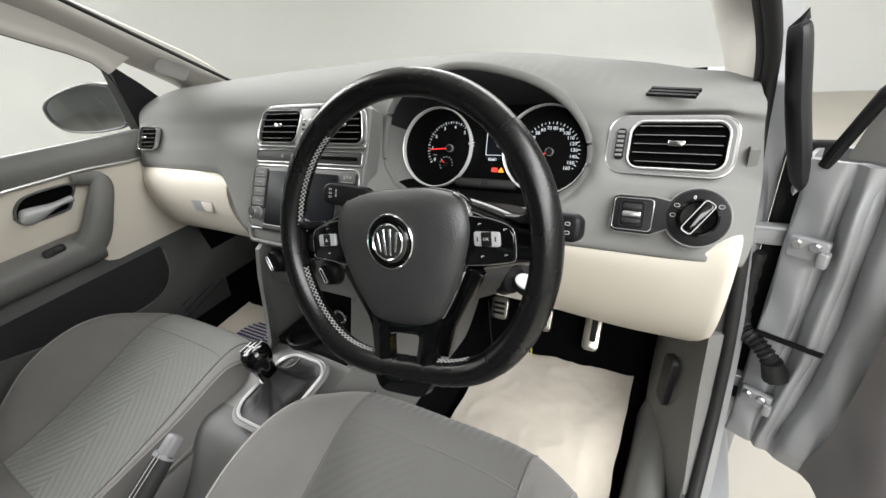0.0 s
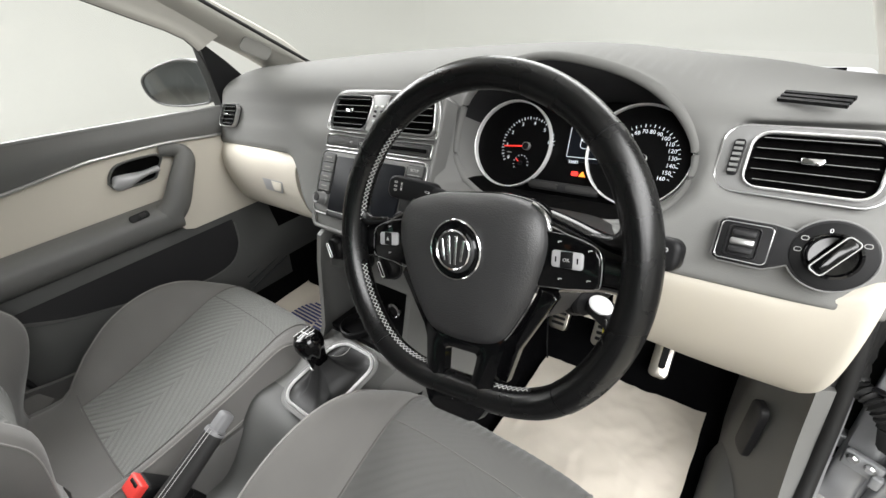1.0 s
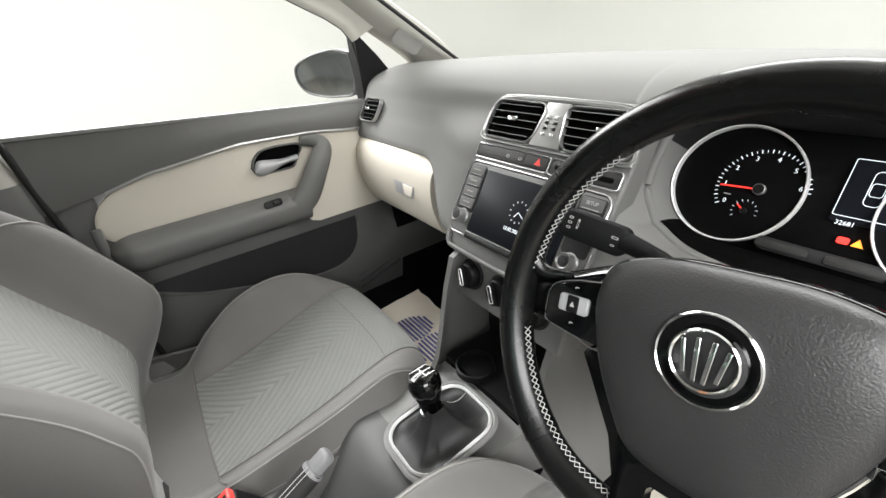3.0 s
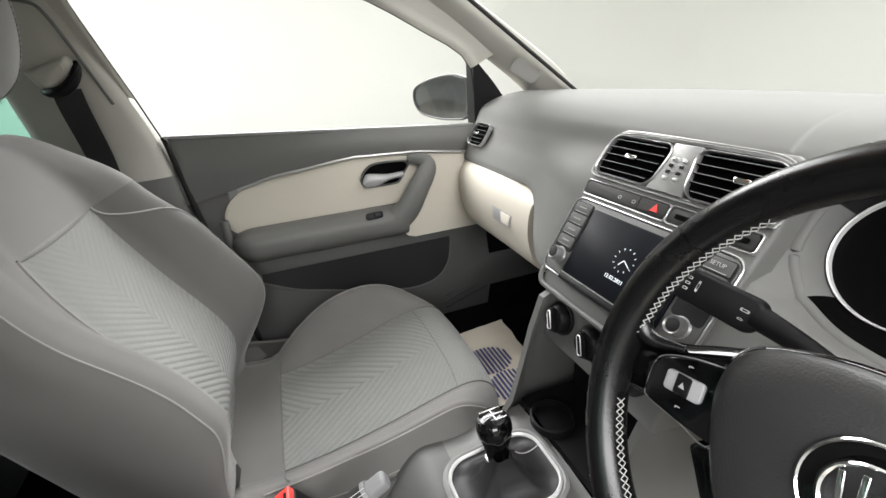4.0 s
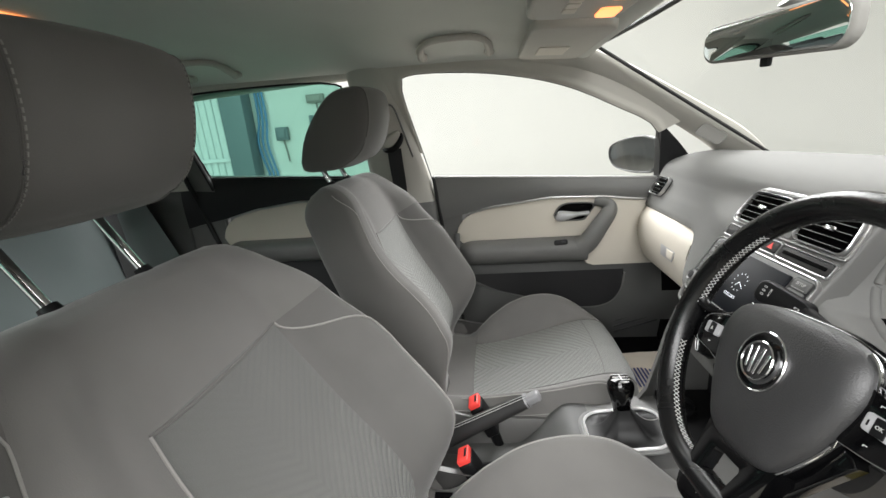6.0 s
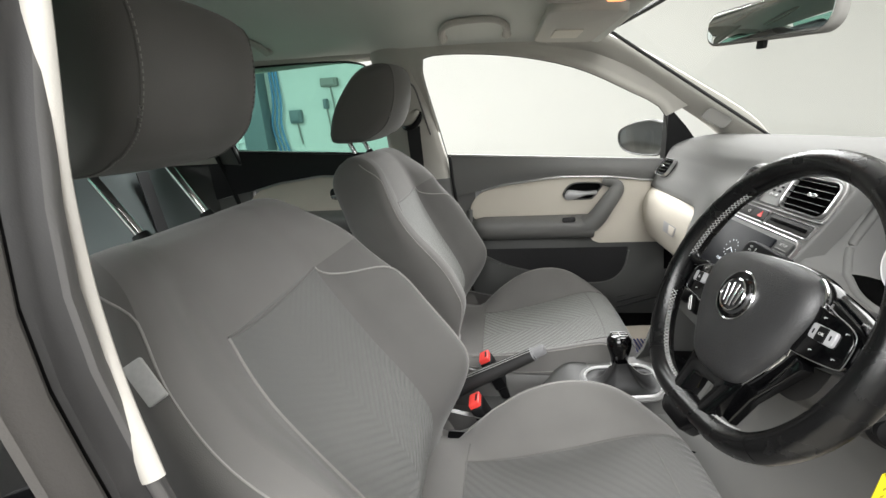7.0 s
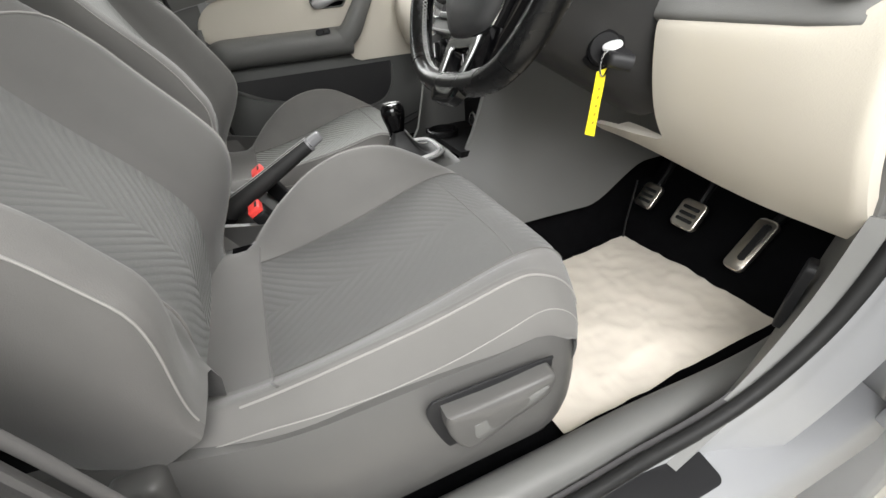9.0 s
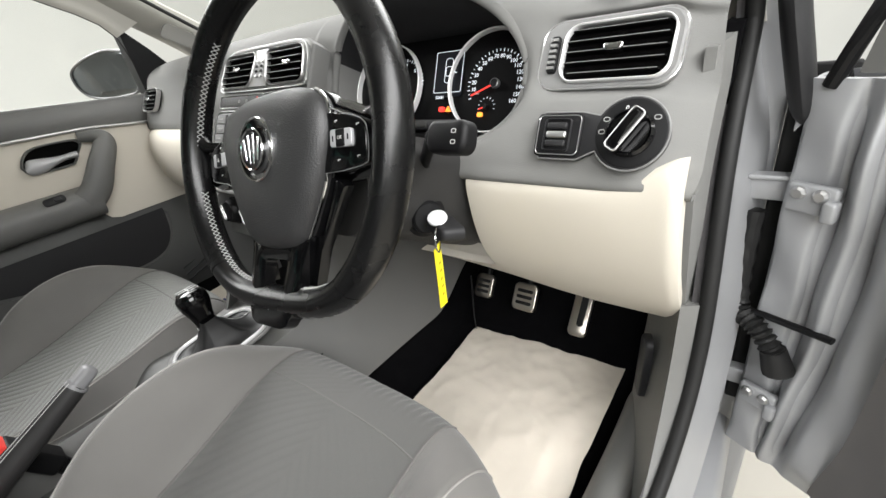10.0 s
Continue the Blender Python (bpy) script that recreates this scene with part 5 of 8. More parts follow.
part("car_outline_door", block(bmesh.new(), (0.009, 0.0012, 0.0004), (0.010, 0.006, 0.0047), dm @ pose(0, 0, 0, 0, 0, -20)), "lit", disp)
lettering("odometer", "32681", 0.0065, dm @ pose(-0.012, -0.034, 0.0046), "lit", clus)
part("brake_warning", plate(rrect(0.010, 0.007, 0.002), 0.003, dm @ pose(-0.0075, -0.051, 0)), "lit_red", clus, "lit red warning lamp")
part("amber_warning", plate([(-0.005, -0.0035), (0.005, -0.0035), (0, 0.0045)], 0.003, dm @ pose(0.0045, -0.051, 0)), "lit_amber", clus, "lit amber warning triangle")
part("engine_warning", plate(rrect(0.008, 0.006, 0.002), 0.003, IM @ pose(0.092, -0.052, 0)), "lit_amber", clus, "lit amber engine lamp")
bar = part("trip_bar", plate(rrect(0.112, 0.015, 0.004), 0.012, IM @ pose(0.006, -0.066, -0.006), 0.003), "dark", clus, "dark bar with two trip buttons")
for bx in (-0.038, 0.026):
    part("trip_button", plate(rrect(0.05, 0.009, 0.003), 0.003, IM @ pose(bx + 0.012, -0.066, 0.005), 0.001), "column_grey", bar)

# light switch panel
LM = facing((0.620, 0.613, 0.922), (1, -0.03, 0), (0, 0.46, 0.888))
lsw = thing("light_switch_panel", LM, "black light switch panel with a chrome edged rotary knob", "switch")
outline = []
for k in range(28):
    a = radians(-150 + 300 * k / 27)
    outline.append((0.029 + 0.0350 * math.cos(a), 0.005 + 0.0350 * math.sin(a)))
outline += [(-0.02, 0.026), (-0.060, 0.026), (-0.067, 0.020), (-0.067, -0.016), (-0.060, -0.022), (-0.02, -0.022)]
part("bezel", plate(outline, 0.009, LM @ pose(0, 0, -0.004), 0.002), "dark", lsw, "dark grey bezel")
part("bezel_edge", tube([LM @ Vector((x, y, 0.0040)) for x, y in outline], 0.0011, 6, closed=True), "vent_grey", lsw, "pale grey bezel edge")
part("dimmer_edge", tube([LM @ Vector((x - 0.041, y + 0.002, 0.0078)) for x, y in rrect(0.046, 0.040, 0.005)], 0.0006, 6, closed=True), "satin", lsw)
part("dial_face", plate(circle(0.0325, 40), 0.0015, LM @ pose(0.030, 0.005, 0.005), 0.0005), "black", lsw, "black dial face")
part("dimmer_plate", plate(rrect(0.050, 0.044, 0.005), 0.003, LM @ pose(-0.041, 0.002, 0.005), 0.001), "black", lsw)
part("dimmer_rim", frame_plate(rrect(0.030, 0.034, 0.004), rrect(0.026, 0.030, 0.003), 0.003, LM @ pose(-0.042, 0.002, 0.007)), "dark", lsw)
for k in range(3):
    part("dimmer_ridge", block(bmesh.new(), (0.022, 0.007, 0.004), (-0.042, 0.011 - 0.009 * k, 0.010), LM, 0.002), "satin" if k == 1 else "dark", lsw)
part("dial_ring", lathe([(0.0225, 0), (0.0225, 0.006), (0.020, 0.009), (0.018, 0.007), (0.001, 0.006)], LM @ pose(0.030, 0.005, 0.004), 40), "gloss", lsw, "glossy black knob ring")
rot = LM @ pose(0.030, 0.005, 0.012, 0, 0, -32)
part("knob", plate(rrect(0.0150, 0.045, 0.006), 0.015, rot, 0.005), "gloss", lsw, "black knob grip")
part("knob_edge", frame_plate(rrect(0.0136, 0.043, 0.004), rrect(0.0112, 0.0405, 0.003), 0.0025, rot @ pose(0, 0, 0.0135)), "ring", lsw, "chrome knob edge")
lettering("zero", "0", 0.0062, LM @ pose(0.024, 0.0285, 0.0068), "white", lsw)
for px, py in ((0.0065, 0.018), (0.0035, 0.006), (0.052, 0.020)):
    part("lamp_mark", frame_plate(rrect(0.0064, 0.0046, 0.0022), rrect(0.0050, 0.0032, 0.0015), 0.0006, LM @ pose(px, py, 0.0065), 0.0002), "stitch", lsw)

# ---- steering column ----
colm = thing("steering_column", (0.35, 0.56, 0.86), "dark grey steering column shroud with stalks", "steering column")
AX = Vector((0, math.cos(radians(22.2)), -math.sin(radians(22.2))))
C = Vector((0.350, 0.4206, 0.960))


def shroud(a, v):
    d_ = 0.045 + 0.24 * v
    c = C + AX * d_
    w = 0.076 + 0.012 * v
    x = math.copysign(abs(math.cos(a)) ** 0.6, math.cos(a)) * w
    s = math.sin(a)
    up, dn = 0.035 + 0.005 * v, 0.092 + 0.034 * v
    h = abs(s) ** 0.7 * (up if s > 0 else -dn)
    return (c.x + 0.016 + x * (1 - 0.16 * (s < 0) * abs(s)), c.y + 0.10 * h * (s < 0), c.z + h)


bm = grid(shroud, [2 * math.pi * k / 48 for k in range(48)], [0.0, 0.02, 0.06] + lin(0.12, 1, 12), loop_u=True)
bmesh.ops.holes_fill(bm, edges=bm.edges, sides=60)
part("shroud", bm, "column_grey", colm, "dark grey column shroud", sharp=50)
part("boss", tube([C + AX * 0.02, C + AX * 0.055], 0.055, 32), "black", colm)


def stalk(pts, radii, name, flat):
    return part(name, tube(curve_pts(pts, 18), [spline([(r,) for r in radii], k / 17)[0] for k in range(18)], 14, flat=flat, up=(0, -0.9, 0.4)), "black", colm, "black control stalk")


st = stalk([(0.300, 0.556, 0.916), (0.270, 0.556, 0.926), (0.235, 0.554, 0.936), (0.200, 0.550, 0.944)], [0.010, 0.009, 0.010, 0.012], "indicator_stalk", 0.8)
tm = facing((0.163, 0.541, 0.948), (0.95, 0.20, -0.15), (0.2, 0.40, 0.9))
part("stalk_paddle", plate(rrect(0.084, 0.034, 0.012, 6), 0.016, tm @ pose(0.004, 0, -0.010), 0.005), "black", st)
for px, py, w, h in ((-0.024, 0.008, 0.005, 0.003), (-0.024, 0.002, 0.005, 0.003), (-0.024, -0.004, 0.005, 0.003), (-0.014, 0.003, 0.0022, 0.012), (0.030, 0.003, 0.008, 0.003), (0.030, -0.006, 0.005, 0.002)):
    part("stalk_mark", frame_plate(rrect(w, h, 0.001), rrect(w * 0.6, h * 0.5, 0.0006), 0.0006, tm @ pose(px, py, 0.0058), 0.0002), "stitch", st)
st2 = stalk([(0.408, 0.572, 0.886), (0.436, 0.552, 0.906), (0.464, 0.532, 0.930), (0.488, 0.516, 0.948)], [0.010, 0.008, 0.008, 0.011], "wiper_stalk", 0.8)
wm_ = facing((0.512, 0.511, 0.951), (0.97, -0.10, 0.05), (0.02, 0.40, 0.9))
part("stalk_paddle", plate(rrect(0.052, 0.032, 0.011, 6), 0.018, wm_ @ pose(0, 0, -0.010), 0.006), "black", st2)
part("stalk_collar", lathe([(0.017, 0), (0.016, 0.010), (0.011, 0.014)], facing((0.404, 0.560, 0.886), (0.5, 0.86, 0), (0, 0.25, 0.97)), 24), "black", colm)
for k in range(2):
    part("stalk_mark", frame_plate(rrect(0.0062, 0.0042, 0.0015), rrect(0.0044, 0.0026, 0.001), 0.0006, wm_ @ pose(0.012, 0.005 - 0.010 * k, 0.0078), 0.0002), "stitch", st2)

# ignition lock, key and tag
lock = part("ignition_lock", lathe([(0.021, 0), (0.021, 0.016), (0.018, 0.020), (0.012, 0.020)], facing((0.428, 0.545, 0.843), (0.5, 0.86, 0), (0, 0.25, 0.97)), 28), "black", colm, "black ignition lock")
part("lock_collar", lathe([(0.027, 0), (0.027, 0.004), (0.022, 0.008), (0.0215, 0.004)], facing((0.428, 0.545, 0.843), (0.5, 0.86, 0), (0, 0.25, 0.97)), 32), "black", lock)
key = thing("car_key", (0.470, 0.515, 0.846), "folding key in the ignition with ring and yellow tag", "key")
kx = Vector((0.86, -0.50, -0.06)).normalized()
km = facing((0.468, 0.530, 0.841), kx, (0.1, 0.2, 1))
part("key_body", plate(rrect(0.052, 0.018, 0.008), 0.028, km @ pose(0, -0.003, -0.017), 0.006), "dark", key, "dark grey key body")
part("key_badge", plate(circle(0.0115, 24, 1.45), 0.003, facing((0.461, 0.530, 0.852), kx, (0.1, 0.95, 0.3)) @ pose(0, 0, -0.003), 0.001), "white", key, "white key face")
part("key_ring", tube([Vector((0.476, 0.508, 0.834)) + Vector((0.4, -0.75, 0)) .normalized() * 0.013 * math.cos(a) + Vector((0, 0, 0.013 * math.sin(a))) for a in (2 * math.pi * k / 28 for k in range(28))], 0.0012, 8, closed=True), "chrome", key, "steel key ring")
tag = part("tag", sheet(lambda u, v: (0.474 + 0.003 * v - (u - 0.5) * 0.0097, 0.507 + (u - 0.5) * 0.0241 - 0.010 * v, 0.828 - 0.076 * v - 0.010 * (u - 0.5) * smooth(0.6, 1.0, v)), lin(0, 1, 6), lin(0, 1, 14), (0.0012, -0.0006, 0)), "yellow", key, "yellow plastic key tag")

for k_ in range(5):
    part("print_bar", sheet(lambda u, v: (0.4745 + 0.003 * (0.25 + 0.13 * k_) - (0.12 - 0.24 * u + 0.03 * (k_ % 2)) * 0.0097 + 0.0016, 0.507 + (0.12 - 0.24 * u + 0.03 * (k_ % 2)) * 0.0241 - 0.010 * (0.25 + 0.13 * k_) - 0.0005, 0.828 - 0.076 * (0.25 + 0.13 * k_) - 0.0035 * v), lin(0, 1, 3), lin(0, 1, 2), (0.0002, -0.0001, 0)), "tag_print", tag, "faint print bar")

# ---- steering wheel ----
WR = facing(C, (1, 0, 0), (0, math.sin(radians(22.2)), math.cos(radians(22.2))))
WM = WR @ pose(0, 0, 0, 0, 0, 7.5)          # turned slightly to the left
wheel = thing("steering_wheel", C, "flat-bottomed black leather steering wheel with gloss black spokes", "steering wheel")


def rim_pt(a, grow=0.0):
    """Centre line of the rim, flat at the bottom; a in radians from the right."""
    r = 0.1741
    s = math.sin(a)
    flat_r = 0.1585 / max(-s, 1e-6) if s < -0.5 else 9.0
    k = 1 / ((1 / r) ** 14 + (1 / flat_r) ** 14) ** (1 / 14)
    k += grow
    return Vector((k * math.cos(a), k * s, 0))


def rim_seg(a0, a1, rad, name, label, flat=1.0, n=60, mat="leather"):
    bm = bmesh.new()
    pts = [lin(a0, a1, n)[i] for i in range(n)]
    closed = abs(a1 - a0) > 2 * math.pi - 0.01
    sides = 18
    rings = []
    for a in pts:
        p_ = rim_pt(a)
        rd = p_.normalized()
        rings.append([bm.verts.new(WM @ (p_ + rd * rad * math.cos(q) * 0.93 + Vector((0, 0, rad * math.sin(q) * 1.06)))) for q in (2 * math.pi * k / sides for k in range(sides))])
    for a, b in zip(rings, rings[1:]):
        for k in range(sides):
            bm.faces.new((a[k], a[(k + 1) % sides], b[(k + 1) % sides], b[k]))
    bm.faces.new(rings[0][::-1])
    bm.faces.new(rings[-1])
    return part(name, bm, mat, wheel, label)


rim = rim_seg(radians(38), radians(142), 0.0164, "rim", "smooth black leather rim")
rim_seg(radians(142.5), radians(228), 0.0170, "grip", "perforated black leather rim")
rim_seg(radians(-48), radians(37.5), 0.0170, "grip", "perforated black leather rim")
rim_seg(radians(228.5), radians(311.5), 0.0164, "rim", "smooth black leather rim")
for a in (38, 142.2, 228.2, -48.2):
    rim_seg(radians(a - 0.35), radians(a + 0.35), 0.0158, "rim_joint", "", n=4, mat="black")


def stitches(a0, a1):
    """Crossed pale stitches along the inner side of the rim."""
    n = int(abs(a1 - a0) / 2.0)
    bm = bmesh.new()
    for k in range(n):
        for flip in (-1, 1):
            pts_ = []
            for e in (-1, -0.3, 0.3, 1):
                a = radians(a0 + (a1 - a0) * (k + 0.5 + 0.5 * e) / n)
                p_ = rim_pt(a)
                rd = p_.normalized()
                q = math.pi - 0.12 + 0.20 * e * flip
                pts_.append(WM @ (p_ + rd * 0.0174 * math.cos(q) * 0.93 + Vector((0, 0, 0.0175 * math.sin(q) * 1.06))))
            tube(pts_, 0.00040, 5, bm=bm)
    return part("stitching", bm, "stitch", wheel, "pale grey crossed stitching")


stitches(126, 172)
stitches(193, 252)
stitches(-78, -58)
# leather thumb rests that run from the rim into the side spokes
for sx in (-1, 1):
    part("thumb_rest", tube(curve_pts([tuple(WM @ Vector((sx * x, y, z))) for x, y, z in ((0.171, 0.048, -0.001), (0.164, 0.030, -0.002), (0.151, 0.020, -0.006), (0.128, 0.022, -0.014))], 16), [0.0150 - 0.0120 * (k / 15) ** 0.9 for k in range(16)], 14), "leather", wheel, "smooth leather thumb rest")

# airbag cover: a rounded shield, domed towards the driver
SHIELD = [(0.0, 0.058), (0.034, 0.0575), (0.060, 0.053), (0.078, 0.046), (0.0885, 0.033), (0.0925, 0.012), (0.0875, -0.014), (0.076, -0.045), (0.060, -0.074), (0.048, -0.091), (0.036, -0.0985), (0.018, -0.102), (0.0, -0.103)]
SHIELD = SHIELD + [(-x, y) for x, y in SHIELD[-2:0:-1]]
SHIELD = [spline(SHIELD + SHIELD[:1], k / 72) for k in range(72)]
DOME = [(1.0, -0.020), (1.0, -0.006), (0.994, -0.0015), (0.972, 0.0025), (0.92, 0.0072), (0.82, 0.0112), (0.66, 0.0142), (0.45, 0.0160), (0.22, 0.0168), (0.05, 0.017)]


def shield_at(a, r):
    x, y = SHIELD[int(a) % 72]
    k, z = DOME[int(r)]
    return WM @ Vector((x * k, -0.012 + (y + 0.012) * k, z))


bm = grid(shield_at, list(range(72)), list(range(len(DOME))), loop_u=True)
bmesh.ops.holes_fill(bm, edges=bm.edges, sides=80)
part("airbag_cover", bm, "pad", wheel, "grained black airbag cover", sharp=60)
edge_ = [p_ for p_ in SHIELD[8:65]]
part("silver_edge", tube([WM @ Vector((x * 1.012, y * 1.012, -0.004)) for x, y in edge_], [0.0021 - 0.0012 * smooth(8, 26, k) for k in range(len(edge_))], 8), "chrome", wheel, "bright silver edge strip")
part("pad_surround", plate([(x * 1.025, y * 1.025) for x, y in SHIELD], 0.014, WM @ pose(0, 0, -0.024), 0.004), "gloss", wheel)
bm_ = WM @ pose(0, 0.0, 0.0150) @ Matrix.Scale(1.10, 4)
badge = part("badge", lathe([(0.0275, 0), (0.0275, 0.003), (0.025, 0.003), (0.020, 0.001), (0.001, 0.001)], bm_, 48), "gloss", wheel, "round chrome badge on a black disc")
part("badge_ring", lathe([(0.0290, -0.004), (0.0290, 0.0028), (0.0282, 0.0036), (0.0272, 0.003), (0.0270, 0)], bm_, 56), "chrome", badge)
part("badge_ring", lathe([(0.0192, 0), (0.0192, 0.005), (0.0183, 0.006), (0.0172, 0.005), (0.0172, 0)], bm_ @ pose(0, 0, 0.001), 48), "chrome", badge)
for x0, tilt in ((-0.0108, 10), (-0.0036, 4), (0.0036, -4), (0.0108, -10)):
    part("badge_bar", block(bmesh.new(), (0.0030, 0.030 - 0.85 * abs(x0), 0.003), (0, 0, 0.0055), bm_ @ pose(x0, 0, 0, 0, 0, tilt), 0.0008), "chrome", badge)

# side spokes: rounded gloss arms that carry the button pads
for sx in (-1, 1):
    TOP = [(0.060, 0.050), (0.085, 0.043), (0.110, 0.034), (0.135, 0.024), (0.162, 0.018)]
    LOW = [(0.060, -0.034), (0.085, -0.036), (0.110, -0.034), (0.138, -0.030), (0.166, -0.032)]

    def arm(u, v, sx=sx, TOP=TOP, LOW=LOW):
        a, b = spline(TOP, u), spline(LOW, u)
        e = abs(2 * v - 1)
        return WM @ Vector((sx * (a[0] + (b[0] - a[0]) * v), a[1] + (b[1] - a[1]) * v, -0.004 - 0.017 * e ** 4 - 0.004 * u))

    spoke = part("spoke", sheet(arm, lin(0, 1, 14), lin(0, 1, 22), WM.to_3x3() @ Vector((0, 0, -0.008))), "gloss", wheel, "gloss black spoke", sharp=60)
    o2 = [(sx * x, y) for x, y in ((0.086, 0.026), (0.112, 0.022), (0.134, 0.014), (0.1405, 0.004), (0.141, -0.018), (0.136, -0.0235), (0.110, -0.027), (0.083, -0.028))]
    o2 = o2 if sx < 0 else o2[::-1]
    pad_ = part("button_pad", plate(o2, 0.006, WM @ pose(0, 0, -0.0075), 0.002), "gloss", spoke, "black button pad")
    part("pad_line", tube([WM @ Vector((x, y, -0.0032)) for x, y in (spline(o2 + o2[:1], k / 40) for k in range(40))], 0.0005, 5, closed=True), "dull_silver", pad_)
    part("rocker", plate([(x, y + sx * -0.04 * x) for x, y in rrect(0.029, 0.0155, 0.0028)], 0.0042, WM @ pose(sx * 0.1115, 0.0005, -0.0025), 0.0012), "handle", pad_, "silver rocker button")
    part("rocker_middle", plate(rrect(0.0115, 0.0150, 0.001), 0.0050, WM @ pose(sx * 0.1115, 0.0005, -0.0025), 0.001), "black", pad_)
    if sx > 0:
        lettering("ok_word", "OK", 0.0045, WM @ pose(sx * 0.1115, 0.0005, 0.0027), "stitch", pad_)
        for dx in (-0.010, 0.010):
            part("rocker_mark", plate(rrect(0.0012, 0.0050, 0.0004), 0.0005, WM @ pose(sx * 0.1115 + dx, 0.0005, 0.0017)), "black", pad_)
    else:
        part("rocker_mark", plate([(-0.0022, -0.002), (0.0022, -0.002), (0, 0.0025)], 0.0005, WM @ pose(sx * 0.1115, 0.0005, 0.0025)), "stitch", pad_)
    for dx, dy in ((0.0, 0.0155), (0.0, -0.0165)) if sx < 0 else ((-0.008, 0.0165), (0.020, 0.0105), (-0.006, -0.0175), (0.020, -0.016)):
        part("button_mark", plate(rrect(0.0030, 0.0008, 0.0003), 0.0005, WM @ pose(sx * 0.1115 + dx, dy, -0.0015)), "stitch", pad_)
        part("button_mark", plate(rrect(0.0008, 0.0018, 0.0003), 0.0005, WM @ pose(sx * 0.1115 + dx - 0.0016, dy - 0.0006, -0.0015)), "stitch", pad_)
    # band that follows the cover down to the lower bridge
    o3 = [(sx * x, y) for x, y in ((0.066, -0.026), (0.096, -0.034), (0.100, -0.040), (0.090, -0.056), (0.062, -0.102), (0.050, -0.140), (0.036, -0.140), (0.044, -0.100), (0.060, -0.070))]
    part("lower_leg", plate(o3 if sx < 0 else o3[::-1], 0.012, WM @ pose(0, 0, -0.022), 0.004), "gloss", wheel, "gloss black lower spoke leg")


def polar(pts, c, n=60):
    """The outline pts read off at even angles round c."""
    out = []
    for k in range(n):
        a = 2 * math.pi * k / n
        dx, dy = math.cos(a), math.sin(a)
        far = 0.0
        for (x0, y0), (x1, y1) in zip(pts, pts[1:] + pts[:1]):
            ex, ey = x1 - x0, y1 - y0
            det = dx * ey - dy * ex
            if abs(det) < 1e-12:
                continue
            t_ = ((x0 - c[0]) * ey - (y0 - c[1]) * ex) / det
            w_ = ((x0 - c[0]) * dy - (y0 - c[1]) * dx) / det
            if t_ > 0 and -1e-6 <= w_ <= 1 + 1e-6:
                far = max(far, t_)
        out.append((c[0] + dx * far, c[1] + dy * far))
    return out


BR = WM @ pose(0, -0.090, -0.002) @ pose(0, 0, 0, -12.5) @ Matrix.Translation((0, 0.090, 0))
outer_b = polar([(0.054, -0.086), (0.050, -0.104), (0.044, -0.135), (0.039, -0.168), (0.032, -0.179), (0.022, -0.1825), (-0.022, -0.1825), (-0.032, -0.179), (-0.039, -0.168), (-0.044, -0.135), (-0.050, -0.104), (-0.054, -0.086)], (0, -0.132))
inner_b = polar([(0.0195, -0.112), (0.021, -0.116), (0.0175, -0.150), (0.0155, -0.154), (-0.0155, -0.154), (-0.0175, -0.150), (-0.021, -0.116), (-0.0195, -0.112)], (0, -0.132))
part("lower_bridge", frame_plate(outer_b, inner_b, 0.016, BR @ pose(0, 0, -0.014), 0.003), "gloss", wheel, "gloss black lower bridge round an opening", sharp=50)
part("bridge_line", tube([BR @ Vector(p_) for p_ in ((-0.0215, -0.151, 0.002), (-0.0200, -0.159, 0.003), (0.010, -0.1605, 0.003))], 0.0007, 6), "dull_silver", wheel)
part("centre_mark", tube([WM @ Vector((0, -0.163, 0.0155)), WM @ Vector((0, -0.170, 0.0135))], 0.0006, 5), "dull_silver", wheel)

# ---- pedals ----


def pedal(name, at, w, h, tilt, label):
    ob = thing(name, at, label, "pedal", "pedals in the driver footwell")
    m = facing(at, (1, 0, 0), (0, math.sin(radians(tilt)), math.cos(radians(tilt))))
    pl = part("plate", plate(rrect(w, h, 0.012), 0.012, m, 0.004), "steel", ob, "brushed steel pedal plate")
    if name == "accelerator_pedal":
        part("rubber_inlay", plate(rrect(w * 0.36, h * 0.72, 0.006), 0.014, m @ pose(0.004, 0.006, 0), 0.002), "rubber", pl)
        part("arm", tube([m @ Vector((0.0, h * 0.4, -0.006)), m @ Vector((0.01, h * 0.4 + 0.10, -0.03))], 0.010, 8), "black", ob)
    else:
        for k in range(3):
            part("rubber_inlay", plate(rrect(w * 0.66, h * 0.12, 0.003), 0.014, m @ pose(0, (k - 1) * h * 0.22, 0), 0.001), "rubber", pl)
        part("arm", tube([m @ Vector((0, 0.01, -0.006)), m @ Vector((0, 0.12, 0.0)), m @ Vector((0, 0.26, -0.02))], 0.008, 8), "black", ob)
    return ob


pedal("clutch_pedal", (0.246, 0.913, 0.459), 0.050, 0.060, 35, "brushed steel clutch pedal with black rubber studs")
pedal("brake_pedal", (0.364, 0.902, 0.465), 0.058, 0.064, 35, "brushed steel brake pedal with black rubber studs")
pedal("accelerator_pedal", (0.488, 0.926, 0.448), 0.040, 0.116, 42, "brushed steel accelerator pedal with rubber inlay")
part("cable", tube([(0.225, 0.885, 0.50), (0.232, 0.865, 0.40), (0.236, 0.86, 0.345)], 0.002, 6), "dark", car)

# ---- floor papers ----


